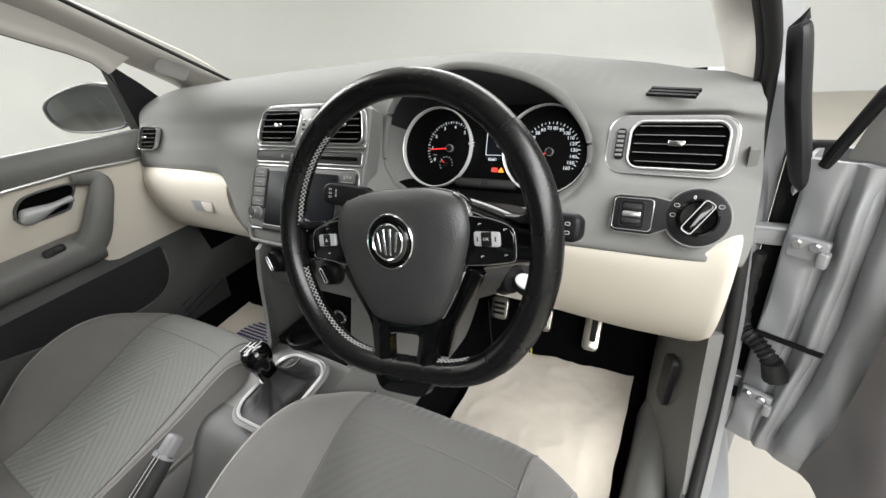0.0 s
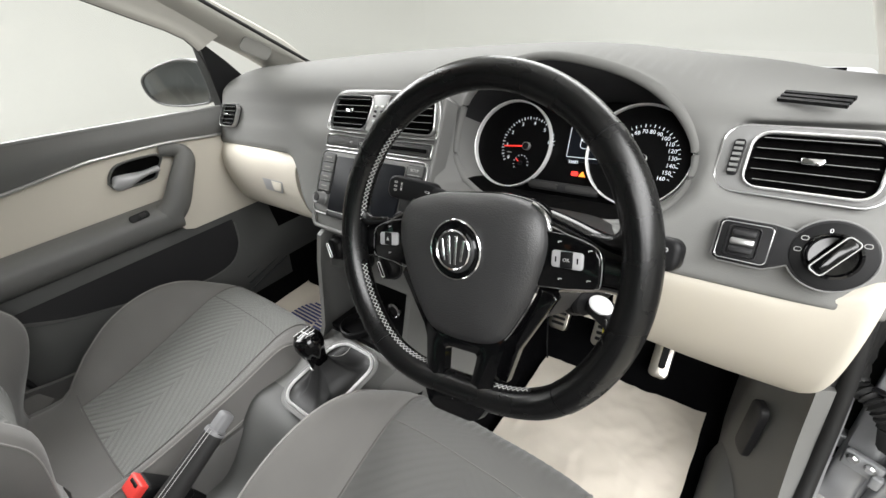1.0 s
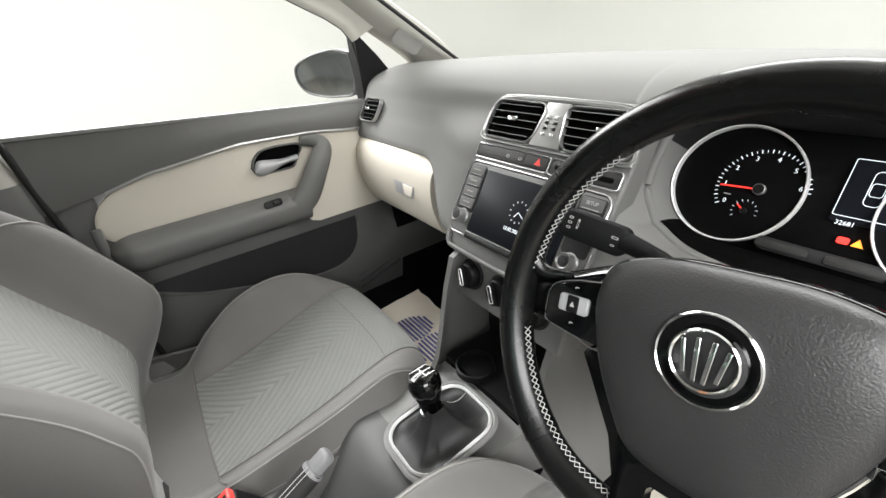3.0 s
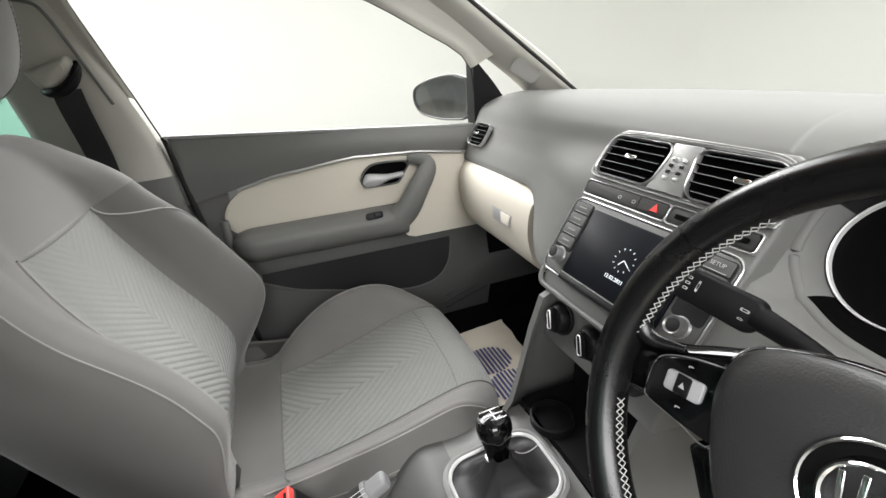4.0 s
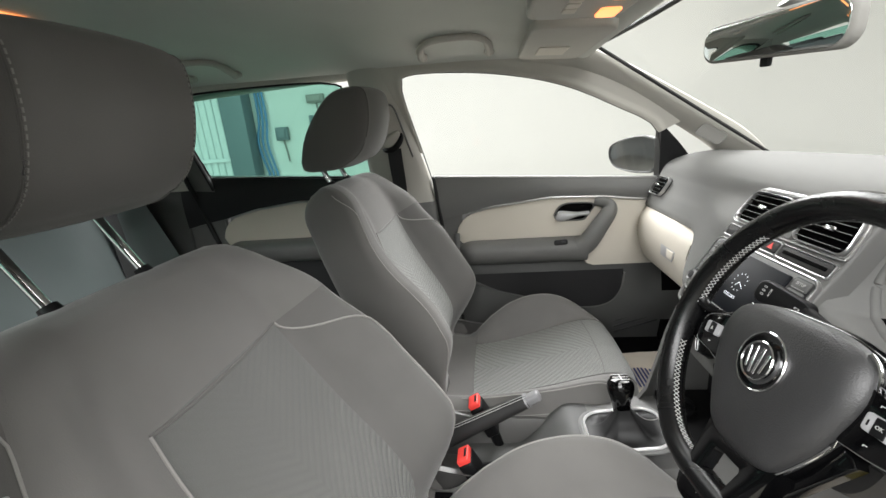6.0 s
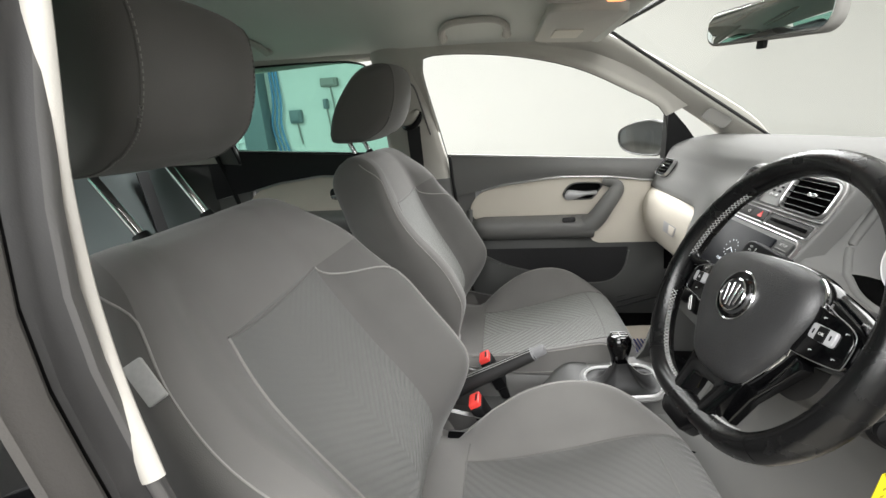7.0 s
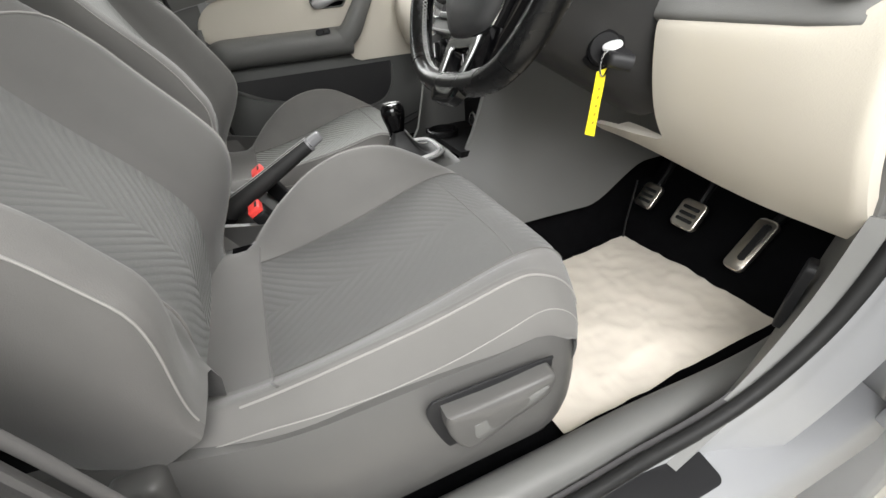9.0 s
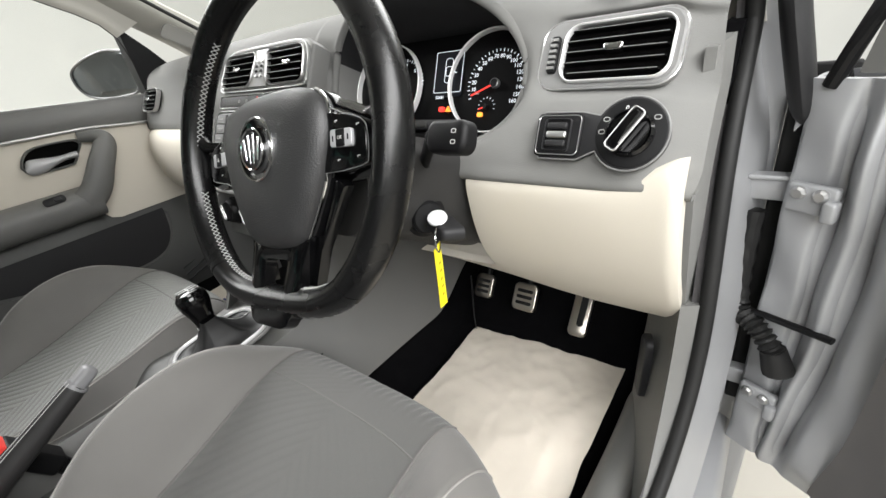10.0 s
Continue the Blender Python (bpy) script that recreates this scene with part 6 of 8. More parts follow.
def floor_paper(name, corners, label, n=70, seed=1):
    a, b, c, d = (Vector(p) for p in corners)

    def at(u, v):
        p_ = a.lerp(b, u).lerp(d.lerp(c, u), v)
        q = noise.noise(Vector((p_.x * 9 + seed, p_.y * 9, 0.3))) * (0.008 if seed == 1 else 0.002) + (0.5 - abs(noise.noise(Vector((p_.x * 22, p_.y * 17 + seed, 0.7))))) * (0.006 if seed == 1 else 0.0008) + noise.noise(Vector((p_.x * 60, p_.y * 60 + seed, 0.7))) * (0.0015 if seed == 1 else 0.0003)
        e = 0.004 * noise.noise(Vector((u * 7 + seed, v * 7, 4)))
        return (p_.x + e, p_.y + e, p_.z + 0.006 + q)

    return tagged(part(name, sheet(at, lin(0, 1, n), lin(0, 1, n), (0, 0, -0.001)), "paper"), label, "floor mat")


floor_paper("paper_mat", ((0.232, 0.868, 0.348), (0.594, 0.886, 0.352), (0.585, 0.42, 0.306), (0.215, 0.40, 0.306)), "creased cream protective paper mat on black carpet")
part("footwell_carpet", sheet(lambda u, v: (-0.69 + 0.56 * u, 0.42 + 0.70 * v, 0.424 + 0.10 * smooth(0.5, 1.0, v)), lin(0, 1, 12), lin(0, 1, 14), (0, 0, -0.10)), "carpet", car, "black raised passenger footwell carpet")
pm = floor_paper("paper_mat", ((-0.545, 0.692, 0.444), (-0.24, 0.665, 0.444), (-0.24, 0.43, 0.440), (-0.525, 0.44, 0.440)), "cream paper mat with navy striped oval prints", seed=5)
for ox, oy in ((-0.390, 0.568), (-0.285, 0.585)):
    for k in range(11):
        f = (k - 5) / 5.6
        hw = 0.052 * math.sqrt(1 - f * f)
        y = oy + f * 0.062
        part("printed_stripe", block(bmesh.new(), (2 * hw, 0.0055, 0.001), (ox, y, 0.452), pose(0, 0, 0)), "blue", pm)

# ---- front seats ----
CUSH = [(-0.07, 0.545), (0.02, 0.534), (0.12, 0.543), (0.24, 0.570), (0.34, 0.598), (0.405, 0.609), (0.448, 0.600), (0.473, 0.570), (0.478, 0.525), (0.466, 0.478)]
B_HALF = [(0.0, 0.0), (0.07, 0.002), (0.130, 0.008), (0.162, 0.052), (0.198, 0.094), (0.228, 0.092), (0.248, 0.045), (0.252, -0.025), (0.238, -0.080), (0.20, -0.100), (0.10, -0.106), (0.0, -0.108)]
B_NEAR = [(0.0, 0.0), (0.07, 0.002), (0.130, 0.008), (0.166, 0.046), (0.200, 0.080), (0.222, 0.084), (0.246, 0.074), (0.259, 0.028), (0.250, -0.045), (0.21, -0.095), (0.10, -0.106), (0.0, -0.108)]
# height of the bolsters' ridges and of the lower seam over the cushion's middle, by y
TALL = [(-0.07, 0.0), (0.03, 0.0), (0.06, 0.03), (0.098, 0.064), (0.159, 0.098), (0.219, 0.108), (0.279, 0.099), (0.34, 0.072), (0.40, 0.034), (0.45, 0.004), (0.48, 0.0)]
LOW = [(-0.07, 0.055), (0.03, 0.058), (0.14, 0.054), (0.218, 0.045), (0.296, 0.037), (0.375, 0.028), (0.43, 0.010), (0.48, 0.0)]
SEAM = [(-0.07, 0.045), (0.035, 0.042), (0.095, 0.028), (0.156, 0.013), (0.216, 0.002), (0.276, -0.007), (0.337, -0.013), (0.397, -0.014), (0.48, -0.02)]
EGG = [(-0.092, -0.067), (-0.074, -0.010), (-0.034, 0.049), (0.004, 0.085), (0.047, 0.097), (0.084, 0.086), (0.086, 0.024), (0.065, -0.037), (0.032, -0.070), (-0.002, -0.086), (-0.053, -0.090), (-0.086, -0.086), (-0.092, -0.067)]


def along(line, y):
    """Smooth height read off a line of (y, h)."""
    if y <= line[0][0]:
        return line[0][1]
    for k in range(len(line) - 1):
        if y <= line[k + 1][0]:
            f = (k + (y - line[k][0]) / (line[k + 1][0] - line[k][0])) / (len(line) - 1)
            return spline([(h,) for _, h in line], f)[0]
    return line[-1][1]


SEAM_T = 0.470


def front_seat(cx, recline, out, label, rest_at, shift=(0.0, 0.0)):
    """A bucket seat; out is the side of the door (+1 right, -1 left)."""
    seat = thing("bucket_seat", (cx, 0.2, 0.30), label, "car seat", "front seats")

    def cush(u, v, lift=0.0):
        """u: -8..8 over the section, v: 0..1 from back to front."""
        y, z = spline(CUSH, v)
        yq = y if v < 0.75 else 0.48
        wide = 0.012 * smooth(0.1, 0.5, v)
        if u < 0:
            r = along(TALL, yq)
            half = [(0.0, 0.0), (0.08, 0.003), (0.136 + wide, 0.010), (0.172, 0.012 + 0.42 * r), (0.199, 0.008 + 0.85 * r), (0.217, r), (0.240, 0.70 * r - 0.006), (0.257, 0.1 * r - 0.035), (0.258, -0.095)]
        else:
            r, q = along(LOW, yq), along(SEAM, yq)
            half = [(0.0, 0.0), (0.08, 0.003), (0.140 + wide, 0.010), (0.175, 0.008 + 0.50 * r), (0.200, 0.004 + 0.90 * r), (0.215, r), (0.240, q), (0.250, q - 0.030), (0.246, -0.070)]
        s, h = spline(half, abs(u) / 8)
        drop = 1.0 - 0.88 * smooth(0.60, 0.95, v)
        h = h if h > 0 else h * drop
        if out > 0 and abs(u) < 2.2:
            h += 0.0016 * math.sin(s * 430 * math.copysign(1, u) + 2 * v) * math.exp(-((v - 0.70) / 0.055) ** 2) * smooth(2.2, 1.6, abs(u))
        nose = (s / 0.263) ** 3
        y -= (0.062 + 0.014 * (u > 0)) * nose * smooth(0.25, 0.72, v)
        return Vector((cx + math.copysign(s, u), y + shift[0] + lift * 0.2 * smooth(0.6, 0.9, v), z + h + shift[1] + lift))

    us = lambda a, b: lin(a, b, int(abs(b - a) * 4) + 1)
    vs = lin(0, 1, 44)
    part("cushion_roll", grid(cush, us(-2, 2), lin(0, 0.138, 9)), "cloth", seat, "plain grey cloth roll at the back of the cushion")
    # lit copy of the ribbed cloth for the passenger, shaded one for the driver
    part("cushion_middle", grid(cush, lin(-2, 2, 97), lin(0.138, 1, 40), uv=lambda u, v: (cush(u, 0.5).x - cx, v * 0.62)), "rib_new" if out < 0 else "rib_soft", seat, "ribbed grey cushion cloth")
    for a, b in ((-8, -2), (2, 8)):
        part("cushion_bolster", grid(cush, us(a, b), vs), "cloth", seat, "plain grey cloth bolster")
    part("piping", tube([cush(-5.0, 0.135 + 0.66 * k / 50, 0.0010) for k in range(51)], 0.0016, 6), "piping", seat, "pale grey piping")
    part("piping", tube([cush(5.0, 0.115 + 0.70 * k / 50, 0.0006) for k in range(51)], 0.0014, 6), "piping", seat, "pale grey piping")
    part("piping", tube([cush(6.0, 0.06 + 0.76 * k / 50, 0.0003) for k in range(51)], 0.0008, 6), "piping", seat)
    # seams use the shaded copy of the cloth for the dark of their creases
    part("cross_seam", tube([cush(u, 0.138 + 0.004 * (u / 2) ** 2, 0.0005) for u in lin(-3, 4.6, 30)], 0.0017, 6), "cloth_side", seat)
    part("cross_seam", tube([cush(u, 0.530 - 0.010 * (u / 2) ** 2, 0.0002) for u in lin(-2, 2, 20)], 0.0012, 6), "cloth_side", seat)
    for sgn in (-1, 1):
        part("side_seam", tube([cush(sgn * 2.0, 0.14 + 0.62 * k / 40, 0.0004) for k in range(41)], 0.0018, 6), "cloth_side", seat)
    part("cushion_base", block(bmesh.new(), (0.475, 0.46, 0.09), (cx, 0.19 + shift[0], 0.465), None, 0.03), "dark", seat, "dark seat underside")

    r = radians(recline)
    ax, nx = Vector((0, -math.sin(r), math.cos(r))), Vector((0, math.cos(r), math.sin(r)))
    foot = Vector((cx, 0.030, 0.552))

    def back(u, t, lift=0.0):
        """u: -11..11 over the section, t: metres up the backrest."""
        near = smooth(2.0, 3.2, u)
        t_ = t + 0.098 * (1 - smooth(-0.03, 0.13, t)) * near
        s, h = spline(B_NEAR if u > 0 else B_HALF, abs(u) / 11)
        t = t_
        w = 0.97 + 0.03 * smooth(0.0, 0.2, t) - 0.10 * smooth(0.36, 0.52, t) - 0.14 * smooth(0.47, 0.60, t)
        b = 0.15 + 0.85 * smooth(-0.01, 0.17, t) - 0.40 * smooth(0.32, 0.50, t) - 0.45 * smooth(0.46, 0.60, t)
        if u > 2.0:
            b += (0.06 + 0.94 * smooth(0.055, 0.20, t) - 0.62 * smooth(0.24, 0.47, t) - 0.10 * smooth(0.55, 0.62, t) - b) * near
        th = 1.15 - 0.35 * smooth(0.0, 0.5, t) if out > 0 else 1.25 - 0.08 * smooth(0.0, 0.5, t)
        if t > 0.565:
            e = min((t - 0.565) / 0.065, 1.0)
            q = math.sqrt(max(0.0, 1 - e * e))
            w *= 0.72 + 0.28 * q
        h = h * b if h > 0 else h * th
        if t > 0.565:
            h = -0.045 + (h + 0.045) * (0.05 + 0.95 * q)
        base = 0.068 * (1 - smooth(0.0, 0.15, t)) ** 1.5 * (1 - near) * (1 if h >= -0.01 else 0)
        bulge = 0.016 * math.exp(-((t - 0.17) / 0.12) ** 2) + 0.012 * math.exp(-((t - 0.52) / 0.08) ** 2)
        return foot + Vector((math.copysign(s * w, u), 0, 0)) + ax * t + nx * (h - base + (bulge * (1 - near) if h >= -0.01 else 0) + lift)

    tl = lin(-0.03, SEAM_T, 36)
    th_ = lin(SEAM_T, 0.63, 26)
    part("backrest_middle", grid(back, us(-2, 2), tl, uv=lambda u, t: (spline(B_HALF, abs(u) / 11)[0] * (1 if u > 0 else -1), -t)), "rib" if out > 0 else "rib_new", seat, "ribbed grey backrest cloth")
    # left bolster gets the shaded cloth on both seats, right one the plain
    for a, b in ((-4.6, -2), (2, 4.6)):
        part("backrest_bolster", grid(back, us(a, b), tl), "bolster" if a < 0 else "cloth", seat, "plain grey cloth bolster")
    part("backrest_top", grid(back, us(-6, 6), th_), "cloth", seat, "plain grey cloth shoulder panel")
    for a, b in ((-6, -4.6), (4.6, 6)):
        part("backrest_edge", grid(back, us(a, b), tl), "cloth", seat)
    # backrest sides carry their shade in the cloth's colour
    for a, b in ((-11, -6), (6, 11)):
        part("backrest_side", grid(back, us(a, b), tl + th_[1:]), "cloth_side", seat, "cloth side with its shade in the grey")
    cap = bmesh.new()
    loop = [cap.verts.new(back(u, 0.63)) for u in lin(-11, 10.5, 44)]
    cap.faces.new(loop)
    part("backrest_cap", cap, "cloth", seat)
    for sgn in (-1, 1):
        part("piping", tube([back(-2.0 - 2.75 * smooth(SEAM_T, 0.36, t) if sgn < 0 else 2.0, t, 0.0012) for t in lin(SEAM_T, -0.02, 60)], 0.0018, 6), "piping", seat, "pale grey piping")
        part("piping", tube([back(sgn * (6.0 + 1.4 * smooth(0.53, 0.60, t)), t, 0.0002) for t in lin(0.60, -0.02, 60)], 0.0012, 6), "piping", seat)
    part("cross_seam", tube([back(u, SEAM_T - 0.006 * (1 - (u / 2) ** 2), 0.0002) for u in lin(-2, 2, 24)], 0.0024, 6), "cloth_side", seat)

    # head restraint on two chrome posts
    X_SCALE = [(-0.1285, 0.12), (-0.128, 0.45), (-0.125, 0.72), (-0.120, 0.87), (-0.112, 0.945), (-0.104, 0.98), (-0.08, 1.01), (-0.045, 1.025), (0.0, 1.03)]
    X_SCALE = X_SCALE + [(-a, b) for a, b in X_SCALE[-2::-1]]
    hy, hz = rest_at
    ring_ = [spline(EGG, k / 56) for k in range(56)]

    def rest(k, a):
        x, sc = X_SCALE[k]
        y, z = ring_[a % 56]
        full = 1 - (x / 0.128) ** 2
        y += (0.012 if y > 0.03 else 0.0) * full
        return Vector((cx + x, hy + (y + 0.006) * sc - 0.006, hz + z * sc))

    n_x = len(X_SCALE)
    hr = part("head_restraint", grid(rest, list(range(5, n_x - 5)), list(range(56)), loop_v=True), "cloth", seat, "grey cloth head restraint", sharp=80)
    for a, b in ((0, 6), (n_x - 6, n_x)):
        bm = grid(rest, list(range(a, b)), list(range(56)), loop_v=True)
        edge = [rest(0 if a == 0 else n_x - 1, q) for q in range(56)]
        bm.faces.new([bm.verts.new(p_) for p_ in edge])
        part("side_panel", bm, "cloth_side", hr, "cloth side panel with its shade in the grey", sharp=80)
        k_ = 5 if a == 0 else n_x - 6
        part("seam", tube([rest(k_, q) for q in range(56)], 0.0016, 6, closed=True), "cloth_side", hr)
        bm = bmesh.new()
        for q in range(0, 112):
            p0, p1 = rest(k_, q // 2), rest(k_, q // 2 + 1)
            f = 0.5 * (q % 2)
            mid = p0.lerp(p1, f + 0.16)
            block(bm, (0.0016, 0.0016, (p1 - p0).length * 0.30), (0, 0, 0), Matrix.Translation(mid + Vector((0.002 if a == 0 else -0.002, 0, 0)) + (mid - Vector((mid.x, hy, hz))).normalized() * 0.0012) @ (p1 - p0).to_track_quat("Z", "X").to_matrix().to_4x4())
        part("stitching", bm, "piping", hr, "pale stitching")
    for px in (-0.062, 0.062):
        part("post", tube([foot + Vector((px, 0, 0)) + ax * t + nx * -0.044 for t in (0.57, 0.66, 0.72)], 0.0062, 12), "chrome", seat, "chrome post")
        part("post_collar", tube([foot + Vector((px, 0, 0)) + ax * t + nx * -0.044 for t in (0.615, 0.636)], [0.013, 0.010], 14), "black", seat)

    # side valance with height lever on the door side, plain cover on the tunnel side
    for sd in (-1, 1):
        def val(u, v, sd=sd):
            y = -0.16 + 0.592 * u
            top = (0.562 + 0.050 * smooth(0.45, 0.0, u) + 0.012 * smooth(0.75, 1.0, u)) + shift[1]
            bot = 0.400 + 0.05 * smooth(0.5, 0.0, u)
            z = bot + (top - bot) * v
            bow = math.sin(math.pi * min(1, 0.22 + 0.74 * v)) ** 0.8
            e = max(0.0, (u - 0.84) / 0.16)
            nose = 0.070 * (1 - math.sqrt(max(0.0, 1 - e * e)))
            return (cx + sd * (0.244 + 0.032 * bow - nose - 0.02 * smooth(0.3, 0.0, u)), y + shift[0], z)
        part("side_cover", sheet(val, lin(0, 1, 44), lin(0, 1, 18), (-sd * 0.012, 0, 0)), "cover", seat, "smooth grey plastic seat side cover")
    if out > 0:
        lm = facing((cx + 0.2735, 0.275, 0.512), (0, 1, 0), (0, 0, 1))
        slot = [(-0.072, 0.050), (-0.080, 0.036), (-0.074, 0.006), (-0.062, -0.030), (-0.046, -0.058), (-0.034, -0.062), (-0.026, -0.054), (-0.030, -0.030), (0.02, -0.018), (0.066, 0.0), (0.078, 0.020), (0.080, 0.038), (0.074, 0.044), (0.0, 0.048)]
        slot = [spline(slot + slot[:1], k / 42) for k in range(42)]
        part("lever_recess", plate(slot[::-1], 0.003, lm @ pose(0, 0, -0.001), 0.001), "dark", seat, "dark lever slot")
        lever = [(-0.064, 0.042), (-0.062, 0.010), (-0.048, -0.022), (-0.030, -0.028), (0.02, -0.010), (0.062, 0.006), (0.072, 0.024), (0.073, 0.036), (0.06, 0.040), (0.0, 0.038)]
        lever = [spline(lever + lever[:1], k / 40) for k in range(40)]
        part("height_lever", plate(lever[::-1], 0.022, lm, 0.007, crown=0.003), "cover", seat, "grey height lever")
        finger = [spline([(-0.036, 0.016), (-0.034, -0.006), (-0.020, -0.010), (0.03, 0.006), (0.056, 0.018), (0.058, 0.028), (0.02, 0.024), (-0.036, 0.016)], k / 30) for k in range(30)]
        part("finger_dip", plate(finger[::-1], 0.0245, lm, 0.003), "trim", seat)
    part("recline_knob", block(bmesh.new(), (0.034, 0.046, 0.050), (cx + out * 0.256, -0.062, 0.572), None, 0.010), "cover", seat, "grey recline knob")
    if out > 0:
        tm_ = back(6.5, 0.488)
        side_ = (back(6.8, 0.488) - back(6.2, 0.488)).normalized()
        up_ = (back(6.5, 0.50) - back(6.5, 0.476)).normalized()
        part("airbag_label", plate(rrect(0.017, 0.044, 0.002), 0.004, facing(tm_, -side_ if side_.cross(up_).x < 0 else side_, up_) @ pose(0, 0, 0.0015), 0.0012), "stitch", seat, "small pale woven label")
    for rx in (-0.19, 0.19):
        part("seat_rail", block(bmesh.new(), (0.045, 0.56, 0.05), (cx + rx, 0.13, 0.315), None, 0.008), "black", seat, "black seat rail")
        part("rail_stand", block(bmesh.new(), (0.035, 0.44, 0.10), (cx + rx, 0.15, 0.385), None, 0.008), "black", seat)
    return seat


front_seat(0.343, 30.5, 1, "grey cloth driver seat with ribbed middle and chrome headrest posts", (-0.322, 1.243))
front_seat(-0.330, 24.0, -1, "grey cloth passenger seat with ribbed middle and chrome headrest posts", (-0.225, 1.235), (0.018, -0.012))

# buckles beside the tunnel
for bx, by, bz in ((-0.060, 0.074, 0.616), (0.080, 0.056, 0.594)):
    b = thing("seat_belt_buckle", (bx, by - 0.02, bz - 0.09), "black seat belt buckle with red release button", "buckle", "front seat buckles")
    m = pose(bx, by, bz, 28, 0, 0)
    part("housing", block(bmesh.new(), (0.046, 0.030, 0.085), (0, 0, -0.050), m, 0.006), "black", b)
    part("release_button", block(bmesh.new(), (0.040, 0.026, 0.014), (0, 0, -0.004), m, 0.003), "red", b, "red release button")
    part("slot", block(bmesh.new(), (0.022, 0.005, 0.004), (0, 0.0065, 0.0022), m, 0.001), "black", b, "dark tongue slot")
    part("stalk", tube([m @ Vector((0, 0, -0.08)), m @ Vector((0, -0.02, -0.19))], 0.012, 10), "black", b)

# ---- passenger door ----
ZC = [(-0.06, 0.905), (0.02, 0.920), (0.15, 0.949), (0.34, 0.968), (0.50, 0.962), (0.64, 0.945), (0.80, 0.922)]


def on_line(line, y):
    for (a, b), (c, d_) in zip(line, line[1:]):
        if a <= y <= c:
            f = (y - a) / (c - a)
            f = f * f * (3 - 2 * f) * 0.3 + f * 0.7
            return b + (d_ - b) * f
    return line[0][1] if y < line[0][0] else line[-1][1]


def door_panel(name, sx, y0, y1, line, label, arm, cream_from, cream_to, low_cream):
    ob = thing(name, (sx * 0.70, (y0 + y1) / 2, 0.40), label, "car door", kind="structure")
    X = lambda d_: sx * (0.70 - d_)
    part("door_skin", block(bmesh.new(), (0.03, y1 - y0 - 0.01, 0.66), (sx * 0.775, (y0 + y1) / 2, 0.66), None, 0.01), "silver", ob)
    ys = lin(y0, y1, 40)
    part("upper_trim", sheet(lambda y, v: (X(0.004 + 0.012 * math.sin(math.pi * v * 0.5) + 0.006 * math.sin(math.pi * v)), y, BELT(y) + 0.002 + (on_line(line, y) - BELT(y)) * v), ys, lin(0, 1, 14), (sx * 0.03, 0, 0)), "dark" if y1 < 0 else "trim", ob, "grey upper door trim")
    part("window_sill", tube([(X(-0.006), y, BELT(y) - 0.004) for y in ys], 0.014, 10, flat=0.5), "trim", ob)
    yc = [cream_from + (cream_to - cream_from) * (k / 48) ** 1.6 for k in range(49)]

    def insert(y, v):
        q_ = min(max((y - cream_from) / 0.075, 0.0), 1.0)
        edge = math.sqrt(max(0.0, 1 - (1 - q_) ** 2))
        top, low = on_line(line, y) - 0.004, low_cream(y)
        mid_ = low + 0.45 * (top - low)
        top, low = mid_ + (top - mid_) * edge, mid_ + (low - mid_) * edge
        return (X(0.010 + 0.004 * math.sin(math.pi * v)), y, top + (low - top) * v)

    part("cream_insert", sheet(insert, yc, lin(0, 1, 12), (sx * 0.02, 0, 0)), "cream", ob, "cream plastic door insert")
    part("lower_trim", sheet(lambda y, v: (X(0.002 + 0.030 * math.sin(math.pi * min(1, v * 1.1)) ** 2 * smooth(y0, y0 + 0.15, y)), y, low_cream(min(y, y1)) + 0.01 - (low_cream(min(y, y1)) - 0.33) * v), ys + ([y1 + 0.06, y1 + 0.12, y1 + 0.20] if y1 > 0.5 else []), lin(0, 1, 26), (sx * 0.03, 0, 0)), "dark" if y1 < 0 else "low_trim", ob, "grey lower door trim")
    part("rear_filler", sheet(lambda y, v: (X(0.004), y, on_line(line, y) - (on_line(line, y) - 0.70) * v), lin(y0, cream_from + 0.02, 6), lin(0, 1, 10), (sx * 0.02, 0, 0)), "trim", ob)
    part("bright_strip", tube([(X(0.017), y, on_line(line, y) - 0.001) for y in lin(cream_from + 0.045, cream_to, 40)], 0.0040, 8), "satin", ob, "satin silver strip")
    a0, a1, az = arm

    def rest_(y, q):
        e = min(max((y - a0) / 0.06, 0.0), 1.0)
        k = math.sqrt(max(0.0, 1 - (1 - e) ** 2))
        c_ = max(0.0, math.cos(q))
        d_ = (0.012 + 0.060 * c_ ** 0.8) * (0.25 + 0.75 * k) + 0.004
        up = math.sin(q)
        return (X(d_), y, az - 0.006 + (0.036 if up > 0 else 0.050) * math.copysign(abs(up) ** 0.85, up) * (0.15 + 0.85 * k))

    part("armrest", grid(rest_, [a0 + (a1 - a0) * (k / 30) ** 1.5 for k in range(31)], lin(-math.pi / 2, math.pi / 2, 22)), "trim", ob, "grey padded armrest")
    return ob, X


pd, X = door_panel("door_front_left", -1, -0.06, 0.80, ZC, "passenger door with cream insert, grey armrest and chrome handle", (0.012, 0.455, 0.797), 0.010, 0.80, lambda y: 0.800 - 0.086 * smooth(0.40, 0.48, y))
